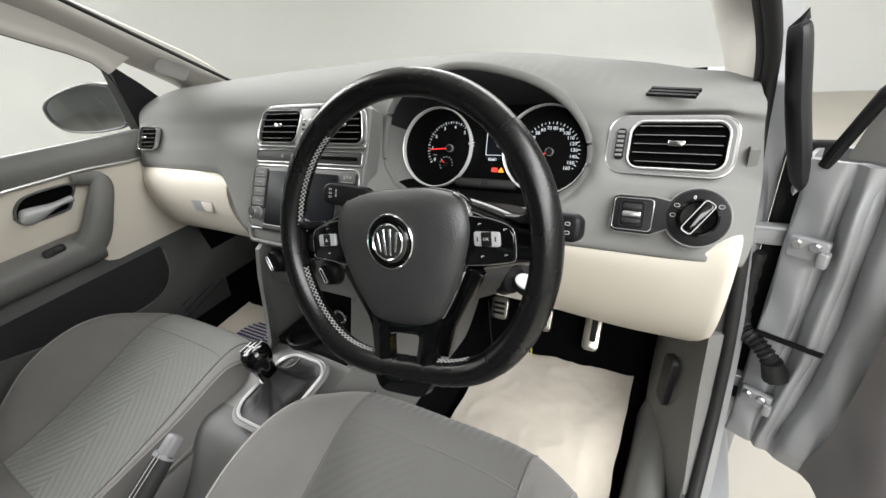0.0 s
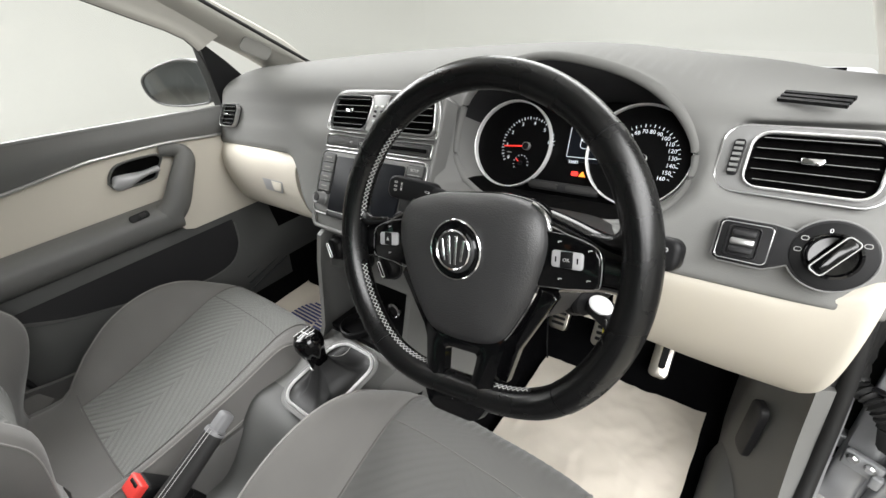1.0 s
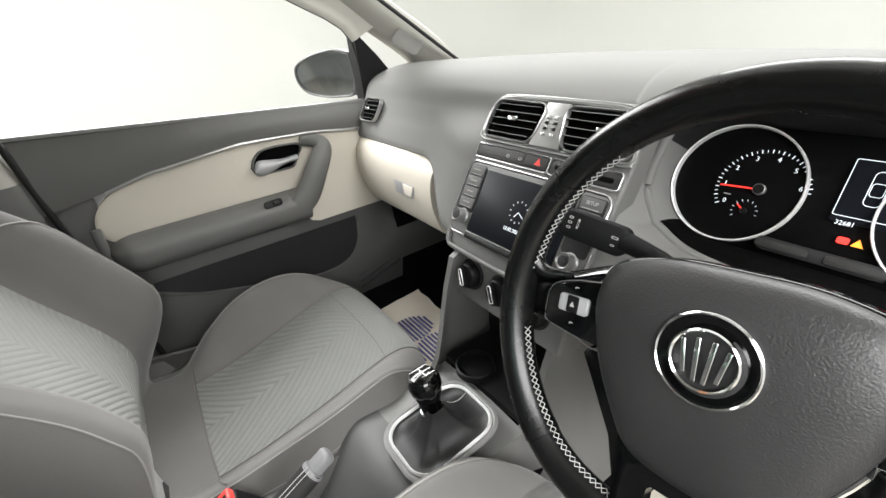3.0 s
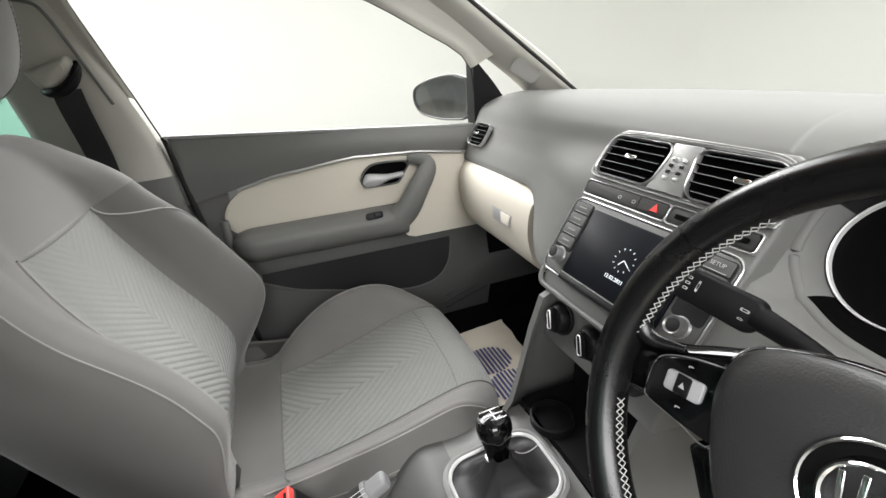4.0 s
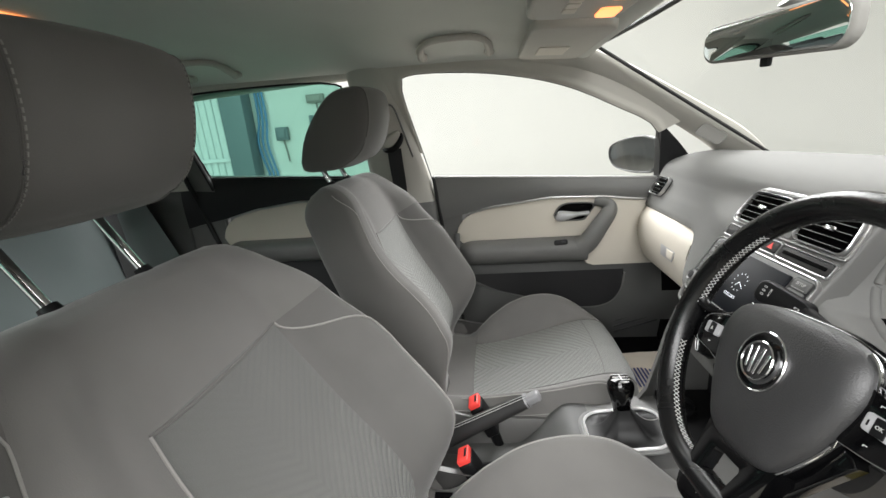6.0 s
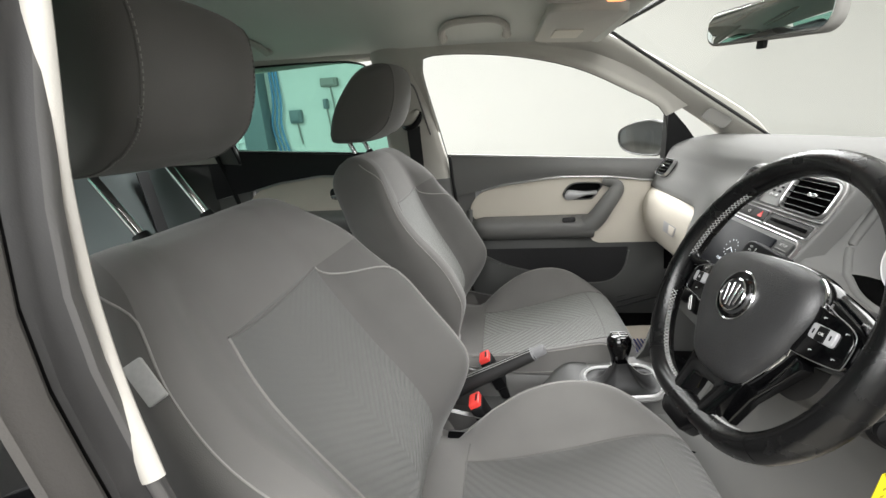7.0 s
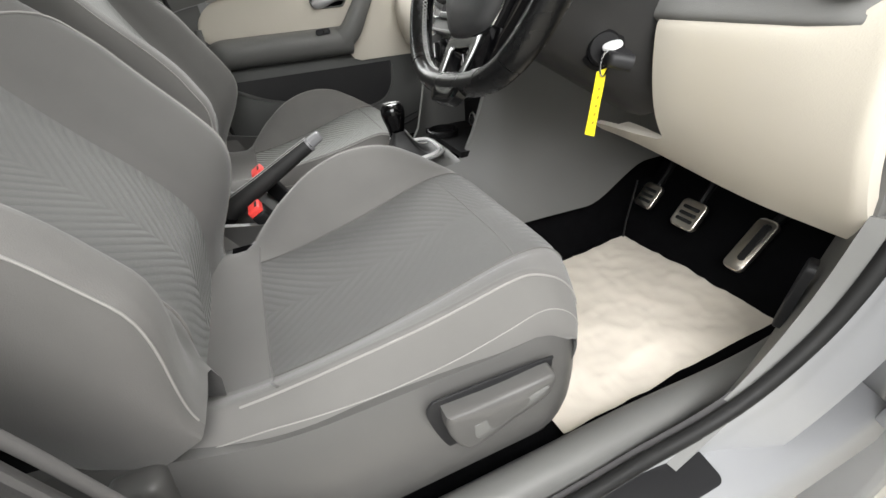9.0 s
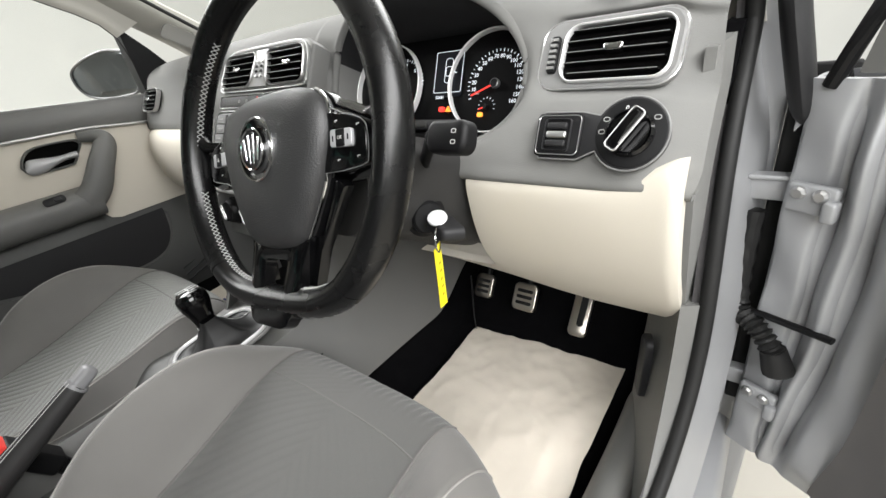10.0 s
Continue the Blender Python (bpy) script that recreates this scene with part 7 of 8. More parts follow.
# pull grip, curving from the armrest up round the handle
part("pull_grip", tube(curve_pts([(X(0.040), 0.37, 0.778), (X(0.048), 0.415, 0.786), (X(0.056), 0.455, 0.812), (X(0.058), 0.493, 0.868), (X(0.046), 0.528, 0.918), (X(0.032), 0.520, 0.938), (X(0.018), 0.485, 0.945)], 40), [spline([(0.020,), (0.034,), (0.034,), (0.030,), (0.025,), (0.019,), (0.013,)], k / 39)[0] for k in range(40)], 14, flat=0.75, up=(1, 0, 0)), "trim", pd, "grey door pull grip")
hmx = facing((X(0.013), 0.420, 0.914), (0, 1, 0), (0, 0, 1))
HB_ = [spline([(-0.072, -0.010), (-0.062, 0.010), (-0.042, 0.027), (-0.010, 0.032), (0.040, 0.030), (0.060, 0.026), (0.066, 0.014), (0.052, -0.006), (0.038, -0.026), (0.024, -0.033), (-0.030, -0.033), (-0.062, -0.028), (-0.072, -0.010)], k / 60) for k in range(60)]
HI_ = [(-0.003 + (x + 0.003) * 0.91, -0.001 + (y + 0.001) * 0.86) for x, y in HB_]
# flat near-black plate where the handle's hollow lies in shade
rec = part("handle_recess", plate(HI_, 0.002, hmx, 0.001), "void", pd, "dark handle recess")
part("recess_rim", frame_plate(HB_, HI_, 0.008, hmx, 0.003), "trim", rec, "grey recess rim")


def lever_at(u, v):
    """A silver lever: broad at its free end, thin at the hinge, bowed into the room."""
    x = -0.066 + 0.112 * u
    wide = 0.019 - 0.012 * smooth(0.15, 0.75, u) + 0.001 * smooth(0.8, 1.0, u)
    wide *= math.sqrt(max(0.03, 1 - max(0.0, (0.14 - u) / 0.14) ** 2))
    y = -0.014 + 0.006 * smooth(0.2, 0.9, u) - 0.004 * smooth(0.1, 0.0, u)
    a = math.pi * v
    return hmx @ Vector((x, y + wide * math.cos(a), 0.006 + (0.010 + 0.006 * math.sin(math.pi * u)) * math.sin(a) ** 0.8))


part("release_handle", grid(lever_at, lin(0, 1, 22), lin(0, 1, 14)), "handle", rec, "satin silver release handle", sharp=70)
wsw = part("window_switch", plate(rrect(0.046, 0.018, 0.007), 0.004, facing((X(0.066), 0.365, 0.819), (0, 1, 0.05), (-0.35, 0, 0.9)), 0.001), "black", pd, "black window switch")
part("switch_tip", plate(rrect(0.016, 0.010, 0.003), 0.008, facing((X(0.066), 0.372, 0.819), (0, 1, 0.05), (-0.35, 0, 0.9)), 0.002), "dark", wsw)
# map pocket: dark recess and its curved lip
POCKET = [(0.010, 0.86), (0.012, 0.76), (0.060, 0.684), (0.14, 0.645), (0.22, 0.622), (0.34, 0.590), (0.45, 0.568), (0.53, 0.580), (0.57, 0.625), (0.582, 0.690)]
part("pocket_lip", tube([(X(0.030), *spline(POCKET, k / 50)) for k in range(51)], 0.010, 10, flat=0.7, up=(1, 0, 0)), "trim", pd, "grey map pocket lip")
bm = bmesh.new()
pk = [spline(POCKET[2:], k / 30) for k in range(31)]
up_ = [bm.verts.new((X(0.040), y, z)) for y, z in pk]
tp = [bm.verts.new((X(0.036), y, 0.705)) for y, z in pk]
for k in range(30):
    bm.faces.new((up_[k], up_[k + 1], tp[k + 1], tp[k]))
part("pocket_face", bm, "dark", pd, "darker map pocket")
for k in range(3):
    part("speaker_rib", tube([(X(0.026), 0.56 + 0.10 * s_, 0.50 - 0.022 * k + 0.03 * s_) for s_ in (0, 0.5, 1, 1.5)], 0.003, 6), "dark", pd)

# rear passenger door
RL = [(-1.05, 0.925), (-0.88, 0.955), (-0.72, 0.990), (-0.56, 1.008), (-0.36, 1.000), (-0.28, 0.99)]
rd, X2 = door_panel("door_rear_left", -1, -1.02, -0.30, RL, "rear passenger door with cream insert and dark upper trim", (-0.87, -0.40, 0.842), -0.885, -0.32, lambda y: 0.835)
rh = facing((X2(0.014), -0.47, 0.940), (0, 1, 0.08), (0, -0.08, 1))
rr_ = part("handle_recess", plate(rrect(0.130, 0.046, 0.020, 6), 0.004, rh, 0.001), "black", rd)
part("release_handle", tube([rh @ Vector(p_) for p_ in ((-0.055, -0.010, 0.008), (-0.02, -0.008, 0.018), (0.03, -0.006, 0.018), (0.055, -0.002, 0.006))], 0.010, 10, up=(1, 0, 0)), "chrome", rr_, "chrome release handle")
SASH_IN = [(-0.866, 1.400), (-0.884, 1.335), (-0.897, 1.25), (-0.890, 1.13), (-0.882, 1.06), (-0.872, 0.90), (-0.86, 0.84)]
SASH_OUT = [(-0.884, 1.400), (-0.906, 1.332), (-0.930, 1.27), (-0.964, 1.165), (-0.967, 1.075), (-0.930, 0.92), (-0.905, 0.84)]
SASH_X = lambda z: -(0.692 - 0.115 * smooth(1.0, 1.42, z))
part("window_sash", sheet(lambda u, v: (SASH_X(spline(SASH_IN, v)[1]), spline(SASH_IN, v)[0] + (spline(SASH_OUT, v)[0] - spline(SASH_IN, v)[0]) * u, spline(SASH_IN, v)[1] + (spline(SASH_OUT, v)[1] - spline(SASH_IN, v)[1]) * u), lin(0, 1, 5), lin(0, 1, 24), (-0.015, 0, 0)), "trim", rd, "grey rear window sash")
part("sash_bead", tube([(SASH_X(z) + 0.003, y, z) for y, z in (spline(SASH_IN, k / 40) for k in range(27))], 0.0055, 8), "rubber", rd, "black rubber glass bead")
part("sash_seal", tube([(SASH_X(z) + 0.004, y, z) for y, z in (spline(SASH_OUT, k / 30) for k in range(31))], 0.009, 8), "rubber", rd, "black rubber door seal")

# oval cover plate on the windscreen pillar trim
AP = facing((-0.630, 0.812, 1.142), (0, 0.86, -0.50), (0.35, 0.45, 0.80))
part("pillar_cover_plate", plate([(x + 0.12 * y, y) for x, y in rrect(0.085, 0.040, 0.012)], 0.003, AP, 0.001), "trim_plate", car, "grey cover plate on the pillar trim")

# mirror triangle and outside mirror
tri = thing("door_mirror", (-0.80, 0.70, 1.02), "black outside door mirror on the passenger side", "door mirror")
bm = bmesh.new()
T3 = [(0.690, 1.000), (0.815, 1.010), (0.800, 1.050), (0.745, 1.120), (0.685, 1.185)]
fa = [bm.verts.new((-0.690 + 0.05 * max(0, z - 1.0), y, z)) for y, z in T3]
fb = [bm.verts.new((-0.735 + 0.05 * max(0, z - 1.0), y, z)) for y, z in T3]
bm.faces.new(fa), bm.faces.new(fb[::-1])
for k in range(5):
    bm.faces.new((fa[k], fa[(k + 1) % 5], fb[(k + 1) % 5], fb[k]))
part("mount_triangle", bm, "black", tri, "black plastic mounting triangle")


MIR = [(0.004, 0.062), (-0.055, 0.074), (-0.120, 0.068), (-0.180, 0.054), (-0.222, 0.034), (-0.232, 0.008), (-0.222, -0.022), (-0.190, -0.046), (-0.120, -0.058), (-0.050, -0.058), (0.002, -0.048), (0.010, 0.010)]
MIR = [spline(MIR + MIR[:1], k / 60) for k in range(60)]
MF = facing((-0.768, 0.700, 1.070), (0.913, 0.408, 0), (0, 0, 1))


def housing(a, v):
    x, y = MIR[int(a) % 60]
    k = math.sqrt(max(0.0, 1 - (v * 0.98) ** 2)) if v > 0 else 1.0
    return MF @ Vector((-0.11 + (x + 0.11) * k, 0.008 + (y - 0.008) * k, -0.105 * v))


part("housing", grid(housing, list(range(60)), lin(0, 1, 12), loop_u=True), "mirror_shell", tri, "silver grey mirror housing")
part("glass_rim", frame_plate(MIR, [(-0.11 + (x + 0.11) * 0.94, 0.008 + (y - 0.008) * 0.90) for x, y in MIR], 0.006, MF @ pose(0, 0, -0.004), 0.002), "mirror_shell", tri, "dark mirror rim")
# dark blotchy colour takes the place of a real reflection here
part("mirror_glass", plate([(-0.11 + (x + 0.11) * 0.945, 0.008 + (y - 0.008) * 0.91) for x, y in MIR], 0.003, MF @ pose(0, 0, -0.005), 0.001), "dim_mirror", tri, "mirror glass")
part("arm", tube([(-0.72, 0.735, 1.02), (-0.80, 0.720, 1.03)], [0.035, 0.025], 12, flat=0.5), "black", tri)

# ---- driver door, swung open ----
DH = Vector((0.812, 0.842, 0.0))
DO = pose(DH.x, DH.y, 0, 0, 0, 66)
dd = thing("driver_door", DO @ Matrix.Translation((0, -0.5, 0.35)), "open silver driver door with grey trim card and black window frame", "car door")


def dpt(x, y, z):
    return DO @ Vector((x, y, z))


# pressed folds of the inner skin: (distance from the hinge edge, depth towards the car)
FOLD = [(-0.022, 0.020), (-0.016, 0.030), (0.012, 0.033), (0.022, 0.028), (0.030, 0.014), (0.038, 0.030), (0.046, 0.046), (0.054, 0.040), (0.063, 0.024), (0.072, 0.036), (0.082, 0.052), (0.10, 0.056), (0.125, 0.058)]


def inner_skin(u, v):
    s_, d_ = spline(FOLD, u)
    z = 0.345 + 0.588 * v
    flat = smooth(0.0, 0.10, v) * smooth(1.0, 0.88, v)
    d_ = 0.034 + (d_ - 0.034) * (0.25 + 0.75 * flat) + 0.004 * math.sin(21 * v + 60 * s_) * flat
    s_ += 0.010 * math.sin(math.pi * v) * smooth(0.3, 0.6, u) - 0.012 * smooth(0.55, 0.0, v) * smooth(0.2, 0.5, u) * (1 - smooth(0.8, 1, u))
    return dpt(-d_, -s_, z)


part("inner_skin", sheet(inner_skin, lin(0, 1, 66), lin(0, 1, 50), (0.012, 0.004, 0)), "silver", dd, "pressed silver inner door skin")
part("inner_panel", block(bmesh.new(), (0.02, 0.86, 0.57), (-0.03, -0.56, 0.635), DO, 0.004), "silver", dd)
part("outer_skin", sheet(lambda u, v: dpt(0.055 - 0.02 * (v - 0.5) ** 2 * 4, 0.03 - 1.02 * u, 0.34 + (0.59 + 0.06 * u) * v), lin(0, 1, 10), lin(0, 1, 12), (0.01, 0.01, 0)), "silver", dd)
part("front_edge", sheet(lambda u, v: dpt(-0.02 + 0.075 * u, 0.022 + 0.006 * math.sin(math.pi * u), 0.35 + 0.58 * v), lin(0, 1, 8), lin(0, 1, 20), (0.002, -0.01, 0)), "silver", dd)


def card(u, v):
    y = -0.114 - 0.83 * u - 0.012 * math.sin(math.pi * v)
    z = 0.375 + (0.545 + 0.06 * u) * v
    d_ = 0.062 + 0.022 * smooth(0.0, 0.05, u) + 0.02 * math.sin(math.pi * v) ** 2
    low = 0.05 * smooth(0.42, 0.20, v) * smooth(0.02, 0.10, u)
    return dpt(-d_ - low, y + 0.008 * smooth(0.25, 0.0, v), z)


part("trim_card", sheet(card, lin(0, 1, 40), lin(0, 1, 40), (0.02, 0.005, 0)), "card", dd, "dark grey door trim card")
bm = bmesh.new()
for i in range(9):
    for j in range(16):
        lathe([(0.0022, 0), (0.0022, 0.0012)], facing(card(0.10 + i * 0.012, 0.05 + j * 0.011) + DO.to_3x3() @ Vector((-0.001, 0, 0)), DO.to_3x3() @ Vector((0, 1, 0)), (0, 0, 1)), 6, bm)
part("speaker_grille", bm, "black", dd, "perforated speaker grille")
part("belt_strip", tube([dpt(-0.045, 0.0 - 0.94 * u, 0.940 + 0.065 * u) for u in lin(0.16, 1, 12)], 0.010, 8, flat=1.2), "rubber", dd, "black window belt strip")
part("window_frame", tube([dpt(*p_) for p_ in ((-0.030, 0.002, 0.925), (-0.034, -0.010, 0.960), (-0.042, -0.034, 1.026), (-0.07, -0.17, 1.22), (-0.09, -0.30, 1.31), (-0.12, -0.56, 1.39), (-0.125, -0.88, 1.40), (-0.06, -0.96, 1.05))], 0.0085, 10), "black", dd, "black window frame")
part("mirror_foot", sheet(lambda u, v: dpt(-0.030 - 0.02 * v, -0.018 - 0.10 * u - 0.035 * v, 0.938 + 0.17 * v), lin(0, 1, 6), lin(0, 1, 8), (0.03, 0, 0)), "trim", dd, "grey mirror foot cover")
bm = bmesh.new()
quad = [bm.verts.new(dpt(*p_)) for p_ in ((-0.03, -0.02, 0.95), (-0.045, -0.08, 1.08), (-0.09, -0.34, 1.30), (-0.12, -0.57, 1.385), (-0.125, -0.87, 1.395), (-0.06, -0.95, 1.05))]
bm.faces.new(quad)
gp = part("window_pane", bm, "clear", dd)
gp.visible_shadow = False
for hz in (0.797, 0.469):
    hg = part("hinge", block(bmesh.new(), (0.075, 0.014, 0.036), (0.778, 0.846, hz), None, 0.003), "silver", dd, "silver door hinge")
    part("hinge_rib", block(bmesh.new(), (0.075, 0.010, 0.006), (0.778, 0.838, hz + 0.015), None, 0.002), "silver", hg)
    part("hinge_leaf", block(bmesh.new(), (0.012, 0.050, 0.036), (-0.040, -0.012, hz + 0.004), DO, 0.004), "silver", hg)
    part("hinge_lug", block(bmesh.new(), (0.016, 0.014, 0.026), (-0.048, -0.034, hz - 0.004), DO, 0.004), "silver", hg)
    part("hinge_pin", tube([(0.812, 0.836, hz - 0.024), (0.812, 0.836, hz + 0.024)], 0.008, 14), "satin", hg)
    for q_ in (0.0, -0.022):
        part("hinge_bolt", lathe([(0.008, 0), (0.008, 0.004), (0.0055, 0.007)], DO @ facing((-0.046, q_, hz + 0.012), (0, -1, 0), (0, 0, 1)), 8), "satin", hg, "steel hinge bolt")
    part("hinge_bolt", lathe([(0.0095, 0), (0.0095, 0.006), (0.007, 0.009)], facing((0.806, 0.836, hz - 0.006), (1, 0, 0), (0, 0, 1)), 10), "black", hg, "black hinge bolt")
boot = curve_pts([(0.752, 0.845, 0.602), (0.770, 0.815, 0.607), (0.790, 0.797, 0.598), (0.812, 0.786, 0.572)], 40)
part("wiring_boot", tube(boot, [0.013 + 0.0028 * math.sin(k * 1.9) for k in range(40)], 12), "rubber", dd, "ribbed black wiring boot")
part("boot_end", tube([(0.808, 0.788, 0.580), (0.820, 0.786, 0.545)], [0.016, 0.020], 12), "rubber", dd)
part("check_strap", tube([(0.738, 0.850, 0.600), (0.79, 0.805, 0.622), (0.859, 0.764, 0.632)], 0.006, 8, flat=0.7), "black", dd, "black door check strap")
part("strap_bracket", block(bmesh.new(), (0.030, 0.012, 0.026), (0.738, 0.842, 0.600), None, 0.004), "dark", dd)
part("loom", tube(curve_pts([(0.757, 0.838, 0.765), (0.756, 0.832, 0.70), (0.758, 0.828, 0.64), (0.766, 0.818, 0.608)], 24), [0.011 + 0.0012 * math.sin(k * 1.7) for k in range(24)], 10), "rubber", dd, "black wiring loom")

# dark bar for the driver door's window triangle and shaded gap, past the screen pillar
sail = thing("door_mirror", (0.80, 0.96, 0.9), "black window triangle and dark gap at the driver door's front edge", "door mirror")
part("housing", tube(curve_pts([(0.784, 0.838, 0.882), (0.779, 0.838, 0.90), (0.768, 0.838, 0.945), (0.752, 0.838, 1.01), (0.735, 0.838, 1.095), (0.732, 0.838, 1.105)], 24), [spline([(0.006,), (0.0125,), (0.0145,), (0.0145,), (0.0135,), (0.006,)], k / 23)[0] for k in range(24)], 16, flat=2.0), "dark", sail)
part("foot", sheet(lambda u, v: (0.776 + 0.030 * u, 0.830 + 0.004 * v, 0.872 + 0.020 * v + 0.045 * u * (1 - v)), lin(0, 1, 6), lin(0, 1, 4), (0, 0.02, 0)), "silver", sail)
# kick panel with bonnet release
kick = thing("kick_panel", (0.655, 0.85, 0.45), "grey plastic kick panel with a dark release lever", "trim panel")


def kick_at(u, v):
    z = 0.36 + 0.32 * v
    y0 = spline([(0.47,), (0.600,), (0.668,), (0.700,)], v)[0]
    xb, f = 0.626 + 0.026 * v, min(u * 2, 1.0)
    return (0.700 + (xb - 0.700) * f ** 1.2, y0 + (0.80 - y0) * f + 0.30 * max(u * 2 - 1, 0), z)


part("panel", sheet(kick_at, lin(0, 1, 25), lin(0, 1, 18), (0.02, 0.01, 0)), "trim", kick)
part("release_lever", plate(rrect(0.034, 0.118, 0.012), 0.012, facing((0.661, 0.742, 0.522), (0.40, -0.92, 0), (0.06, 0, 1)), 0.004), "dark", kick, "dark bonnet release lever")

# ---- belts ----
belt = thing("seat_belt", (-0.64, -0.18, 0.6), "black seat belt on the middle pillar with pale guide cover", "seat belt")
GM = facing((-0.632, -0.186, 1.198), (0, 1, 0), (0, 0, 1))
bulge_ = [(-0.036, 0.006), (0.0, 0.020), (0.030, 0.030), (0.040, 0.020), (0.036, 0.0), (0.022, -0.016), (0.002, -0.026), (-0.014, -0.027), (-0.026, -0.014)]
bulge_ = [spline(bulge_ + bulge_[:1], k / 36) for k in range(36)]
part("guide_cover", plate(bulge_[::-1], 0.034, GM, 0.014, crown=0.006), "light_trim", belt, "pale bulging belt guide cover")
part("guide_loop", tube(curve_pts([(-0.612, -0.206, 1.172), (-0.600, -0.190, 1.168), (-0.598, -0.168, 1.172), (-0.600, -0.150, 1.188), (-0.608, -0.141, 1.208), (-0.616, -0.143, 1.217)], 24), [0.004 + 0.006 * math.sin(math.pi * min(1, k / 20)) ** 0.6 for k in range(24)], 10), "black", belt, "black belt loop")
part("strap", sheet(lambda u, v: (-0.600 - 0.047 * smooth(0, 0.30, v), -0.191 + 0.046 * u - 0.004 * smooth(0, 0.3, v) + 0.03 * smooth(0.3, 1, v), 1.172 - 0.50 * v), lin(0, 1, 4), lin(0, 1, 24), (-0.002, 0, 0)), "belt", belt, "black webbing strap")
part("slide_slot", tube(curve_pts([(-0.575, -0.212, 1.312), (-0.577, -0.172, 1.309), (-0.583, -0.150, 1.292), (-0.615, -0.133, 1.217), (-0.646, -0.117, 1.140)], 24), 0.0030, 8), "trim", belt, "dark slide slot line")
part("belt_tongue", block(bmesh.new(), (0.012, 0.030, 0.020), (-0.636, -0.148, 0.975), None, 0.004), "satin", belt, "steel belt tongue")

# ---- overhead ----


def grab_handle(y0, y1, x, z):
    """A bar that bows up along the lining from two feet on the roof rail."""
    g = thing("grab_handle", (x, (y0 + y1) / 2, z), "pale grey plastic roof grab handle", "grab handle", "roof grab handles")
    n = 24
    pts_ = []
    for k in range(n):
        a = math.pi * k / (n - 1)
        rise = math.sin(a) ** 0.55
        pts_.append((x + 0.096 * rise, (y0 + y1) / 2 - (y1 - y0) / 2 * math.copysign(abs(math.cos(a)) ** 0.7, math.cos(a)), z + 0.029 * rise))
    part("bar", tube(pts_, [0.011] * 3 + [0.0085] * (n - 6) + [0.011] * 3, 10, flat=1.0), "pale_strip", g)
    for p_ in (pts_[0], pts_[-1]):
        part("foot", block(bmesh.new(), (0.026, 0.028, 0.024), (p_[0] - 0.006, p_[1], p_[2] + 0.006), None, 0.008), "pale_strip", g)


grab_handle(-0.040, 0.150, -0.520, 1.417)
grab_handle(-0.750, -0.605, -0.510, 1.424)

visor = thing("sun_visor", (-0.33, 0.31, 1.40), "pale grey sun visor folded up with a covered vanity mirror", "sun visor")
VM = pose(-0.325, 0.312, 1.402, 180 - 4, 0, 0)
part("board", plate(rrect(0.40, 0.165, 0.03, 6), 0.018, VM, 0.007), "light_trim", visor)
part("vanity_cover", plate(rrect(0.110, 0.070, 0.006), 0.003, VM @ pose(-0.05, 0.01, 0.018), 0.001), "cream", visor, "pale vanity mirror cover")
console = thing("roof_console", (0.0, 0.31, 1.41), "pale roof console with warm reading lamps lit", "roof lamp")
RM = pose(0.0, 0.300, 1.428, 180 - 3, 0, 0)
part("housing", plate(rrect(0.21, 0.17, 0.03, 6), 0.034, RM, 0.010), "light_trim", console)
for lx_ in (-0.055, 0.055):
    part("reading_lamp", plate(rrect(0.056, 0.034, 0.008), 0.004, RM @ pose(lx_, -0.050, 0.034), 0.001), "lamp", console, "lit warm reading lamp")
for lx_ in (-0.035, 0.0, 0.035):
    part("lamp_switch", plate(rrect(0.026, 0.022, 0.004), 0.003, RM @ pose(lx_, 0.018, 0.034), 0.001), "cream", console)
rl = thing("rear_roof_lamp", (0.0, -0.74, 1.47), "small warm rear roof lamp switched on", "roof lamp")
part("lens", plate(rrect(0.075, 0.045, 0.008), 0.010, pose(0.0, -0.74, 1.486, 180), 0.003), "lamp", rl)

# inside mirror
rv = thing("rear_view_mirror", (0.0, 0.58, 1.32), "dark framed rear view mirror on a stem", "mirror")
MM = facing((0.0, 0.572, 1.322), (0.245, 0.075, -0.010), (0.02, -0.02, 1))
shape = [(x, y * (1 + 0.10 * x / 0.125)) for x, y in rrect(0.250, 0.066, 0.026, 7)]
part("shell", plate(shape, 0.020, MM @ pose(0, 0, -0.018), 0.006), "trim_plate", rv, "pale grey mirror shell")
part("glass", plate([(x * 0.955, y * 0.86) for x, y in shape], 0.0035, MM, 0.001), "mirror", rv, "mirror glass")
part("dip_lever", block(bmesh.new(), (0.016, 0.020, 0.010), (0.0, -0.036, -0.006), MM, 0.003), "black", rv)
part("stem", tube([MM @ Vector((0, 0.005, -0.015)), (0.0, 0.62, 1.345), (0.0, 0.60, 1.372)], [0.012, 0.010, 0.018], 12), "trim", rv)

# ---- rear bench ----
bench = thing("rear_bench", (0, -0.8, 0.4), "dark grey cloth rear bench seat with belts", "car seat")


def bench_cush(x, s):
    y, z = spline([(-1.00, 0.60), (-0.80, 0.60), (-0.58, 0.625), (-0.50, 0.60), (-0.485, 0.53), (-0.50, 0.42)], s)
    return (x, y, z + 0.014 * math.cos(x * 9) ** 2)


part("cushion", sheet(bench_cush, lin(-0.66, 0.66, 40), lin(0, 1, 24), (0, -0.02, -0.05)), "rear_cloth", bench, "dark grey cloth cushion")


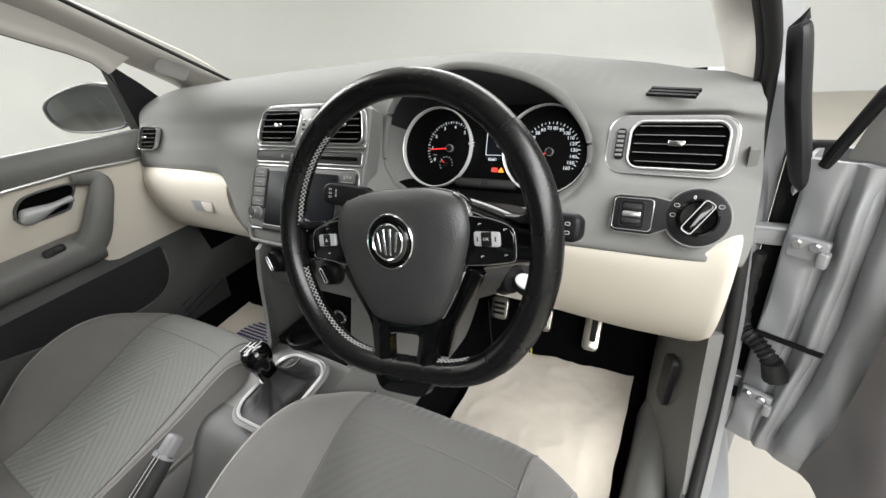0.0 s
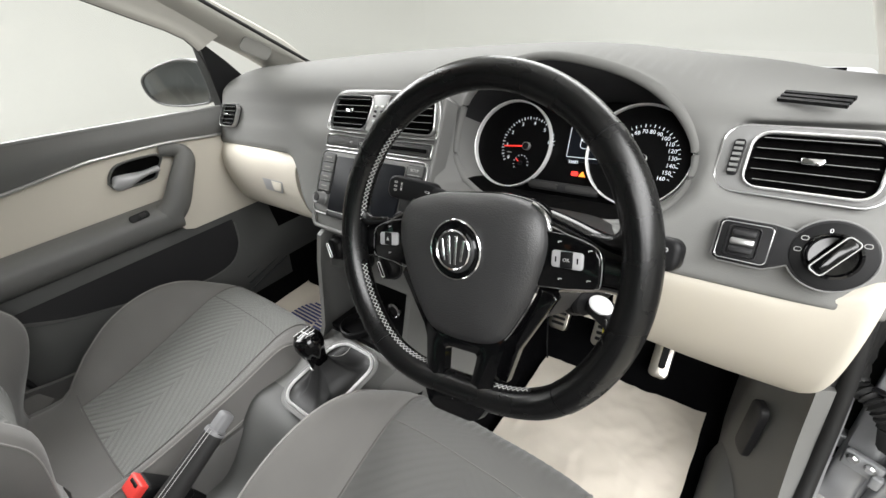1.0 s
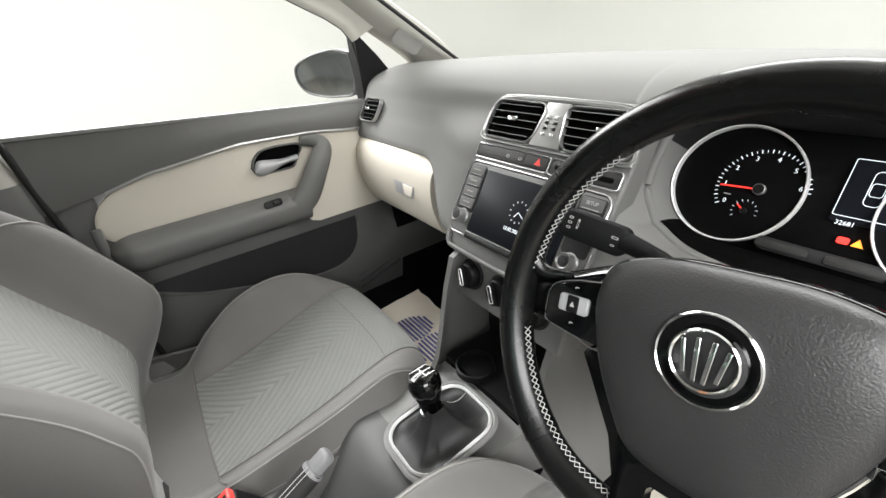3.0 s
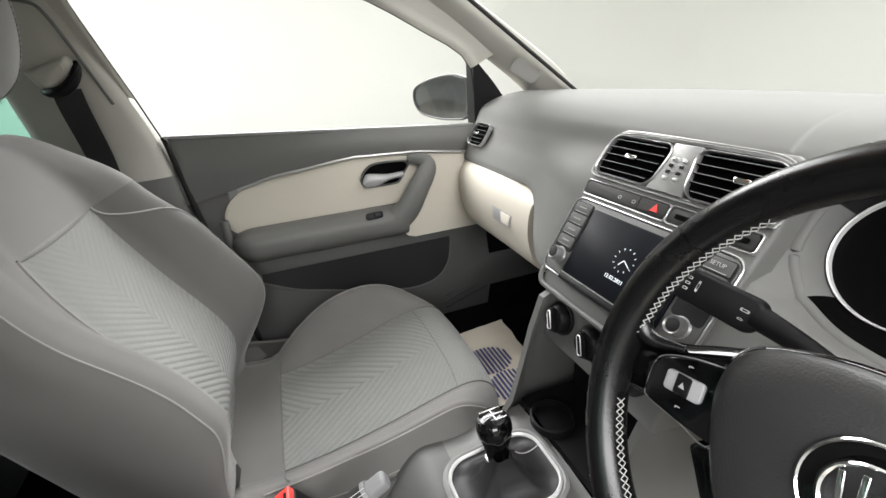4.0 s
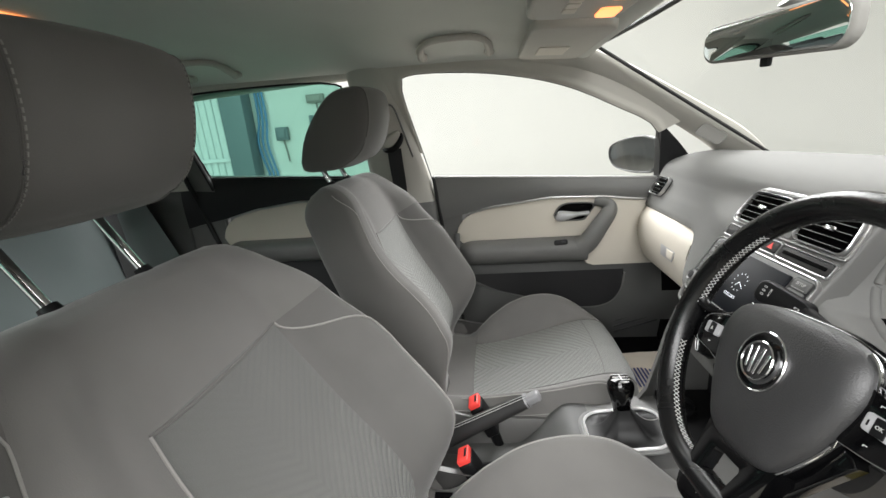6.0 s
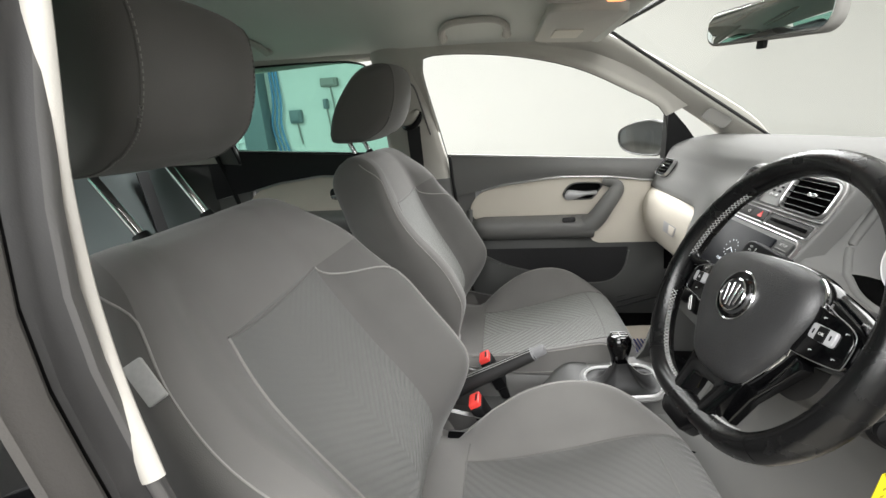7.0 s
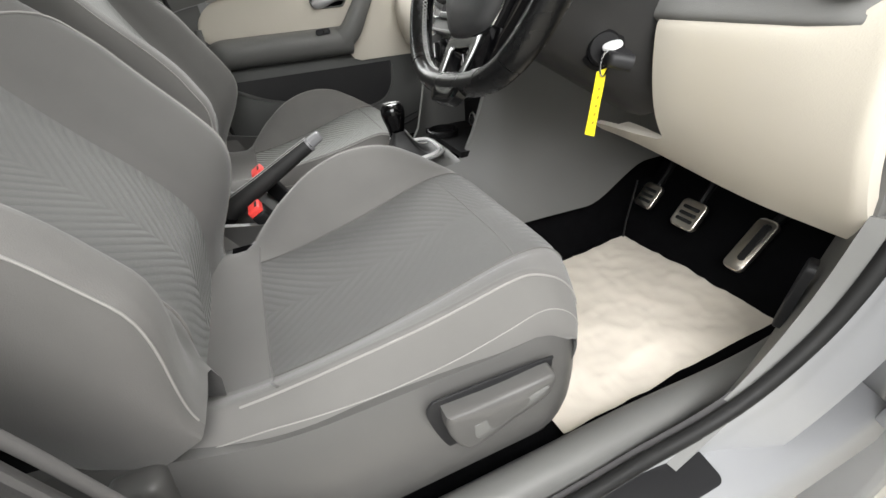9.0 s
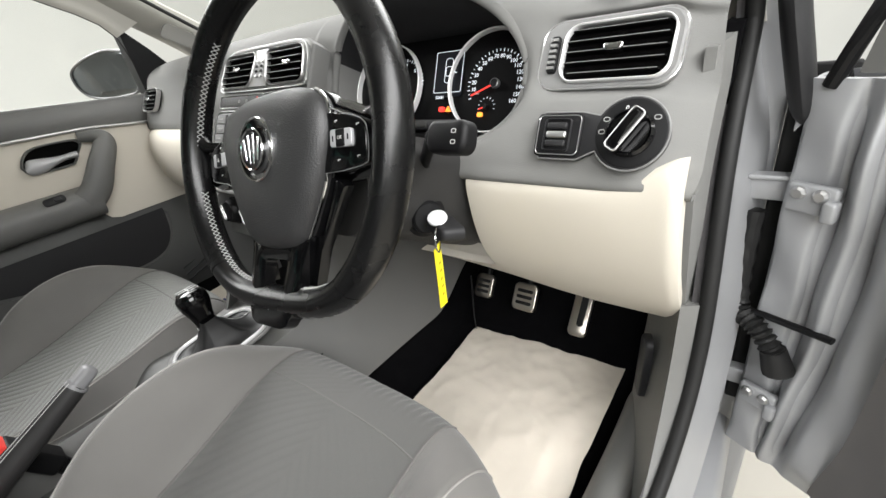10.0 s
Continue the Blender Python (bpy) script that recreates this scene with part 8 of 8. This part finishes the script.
def bench_back(x, s):
    y, z = spline([(-0.97, 0.56), (-1.02, 0.72), (-1.10, 0.92), (-1.16, 1.06), (-1.20, 1.085), (-1.26, 1.07), (-1.25, 0.7)], s)
    return (x, y + 0.018 * math.cos(x * 9) ** 2, z)


part("backrest", sheet(bench_back, lin(-0.64, 0.64, 40), lin(0, 1, 30), (0, -0.04, 0)), "rear_cloth", bench, "dark grey cloth backrest")
for hx in (-0.36, 0.36):
    part("head_restraint", block(bmesh.new(), (0.26, 0.09, 0.15), (hx, -1.22, 1.14), None, 0.04), "rear_cloth", bench)
part("belt_strap", sheet(lambda u, v: (-0.50 + 0.05 * u + 0.10 * v, -1.13 + 0.13 * v + 0.0 * u, 1.075 - 0.40 * v), lin(0, 1, 3), lin(0, 1, 16), (0, 0.003, 0.001)), "belt", bench, "black belt strap")

# ---- things along the studio's west wall ----
sh = thing("roller_shutter", (-4.47, -4.3, 0.0), "white ribbed roller shutter door", "shutter", kind="structure")
part("frame", block(bmesh.new(), (0.06, 2.6, 2.7), (-4.47, -4.42, 1.35)), "shutter", sh)
for k in range(26):
    part("rib", block(bmesh.new(), (0.03, 0.055, 2.6), (-4.43, -5.60 + k * 0.095, 1.32), None, 0.008), "shutter", sh)
part("cross_rail", block(bmesh.new(), (0.03, 2.5, 0.05), (-4.405, -4.42, 1.05), None, 0.006), "shutter", sh)
tagged(part("steel_column", block(bmesh.new(), (0.22, 0.30, 3.2), (-4.38, -2.95, 1.6), None, 0.01), "column"), "blue grey painted steel column against the wall", "column")
cab = thing("hanging_cables", (-4.45, -2.74, 0.9), "blue plastic cables hanging on the wall", "cable")
for k in range(3):
    part("cable", tube(curve_pts([(-4.47, -2.74 + 0.03 * k, 2.6), (-4.46, -2.72 + 0.05 * k, 1.6), (-4.45, -2.78 + 0.06 * k, 1.2), (-4.46, -2.70 + 0.05 * k, 0.7), (-4.46, -2.72, 0.004)], 20), 0.014, 6), "cable", cab)
for by, bz, w, h, mat, lb in ((-2.45, 1.32, 0.16, 0.16, "column", "grey wall socket box"), (-1.95, 1.70, 0.22, 0.10, "piping", "pale wall switch box"), (-2.03, 1.45, 0.06, 0.12, "column", "small grey wall switch")):
    bx_ = thing("wall_box", (-4.49, by, bz), lb, "wall box")
    part("case", block(bmesh.new(), (0.07, w, h), (-4.47, by, bz), None, 0.012), mat, bx_)
    part("cover", block(bmesh.new(), (0.02, w * 0.7, h * 0.7), (-4.43, by, bz), None, 0.006), mat, bx_)
    part("conduit", tube([(-4.48, by, bz - h / 2), (-4.48, by + 0.03, bz - 0.35)], 0.010, 6), "piping", bx_)
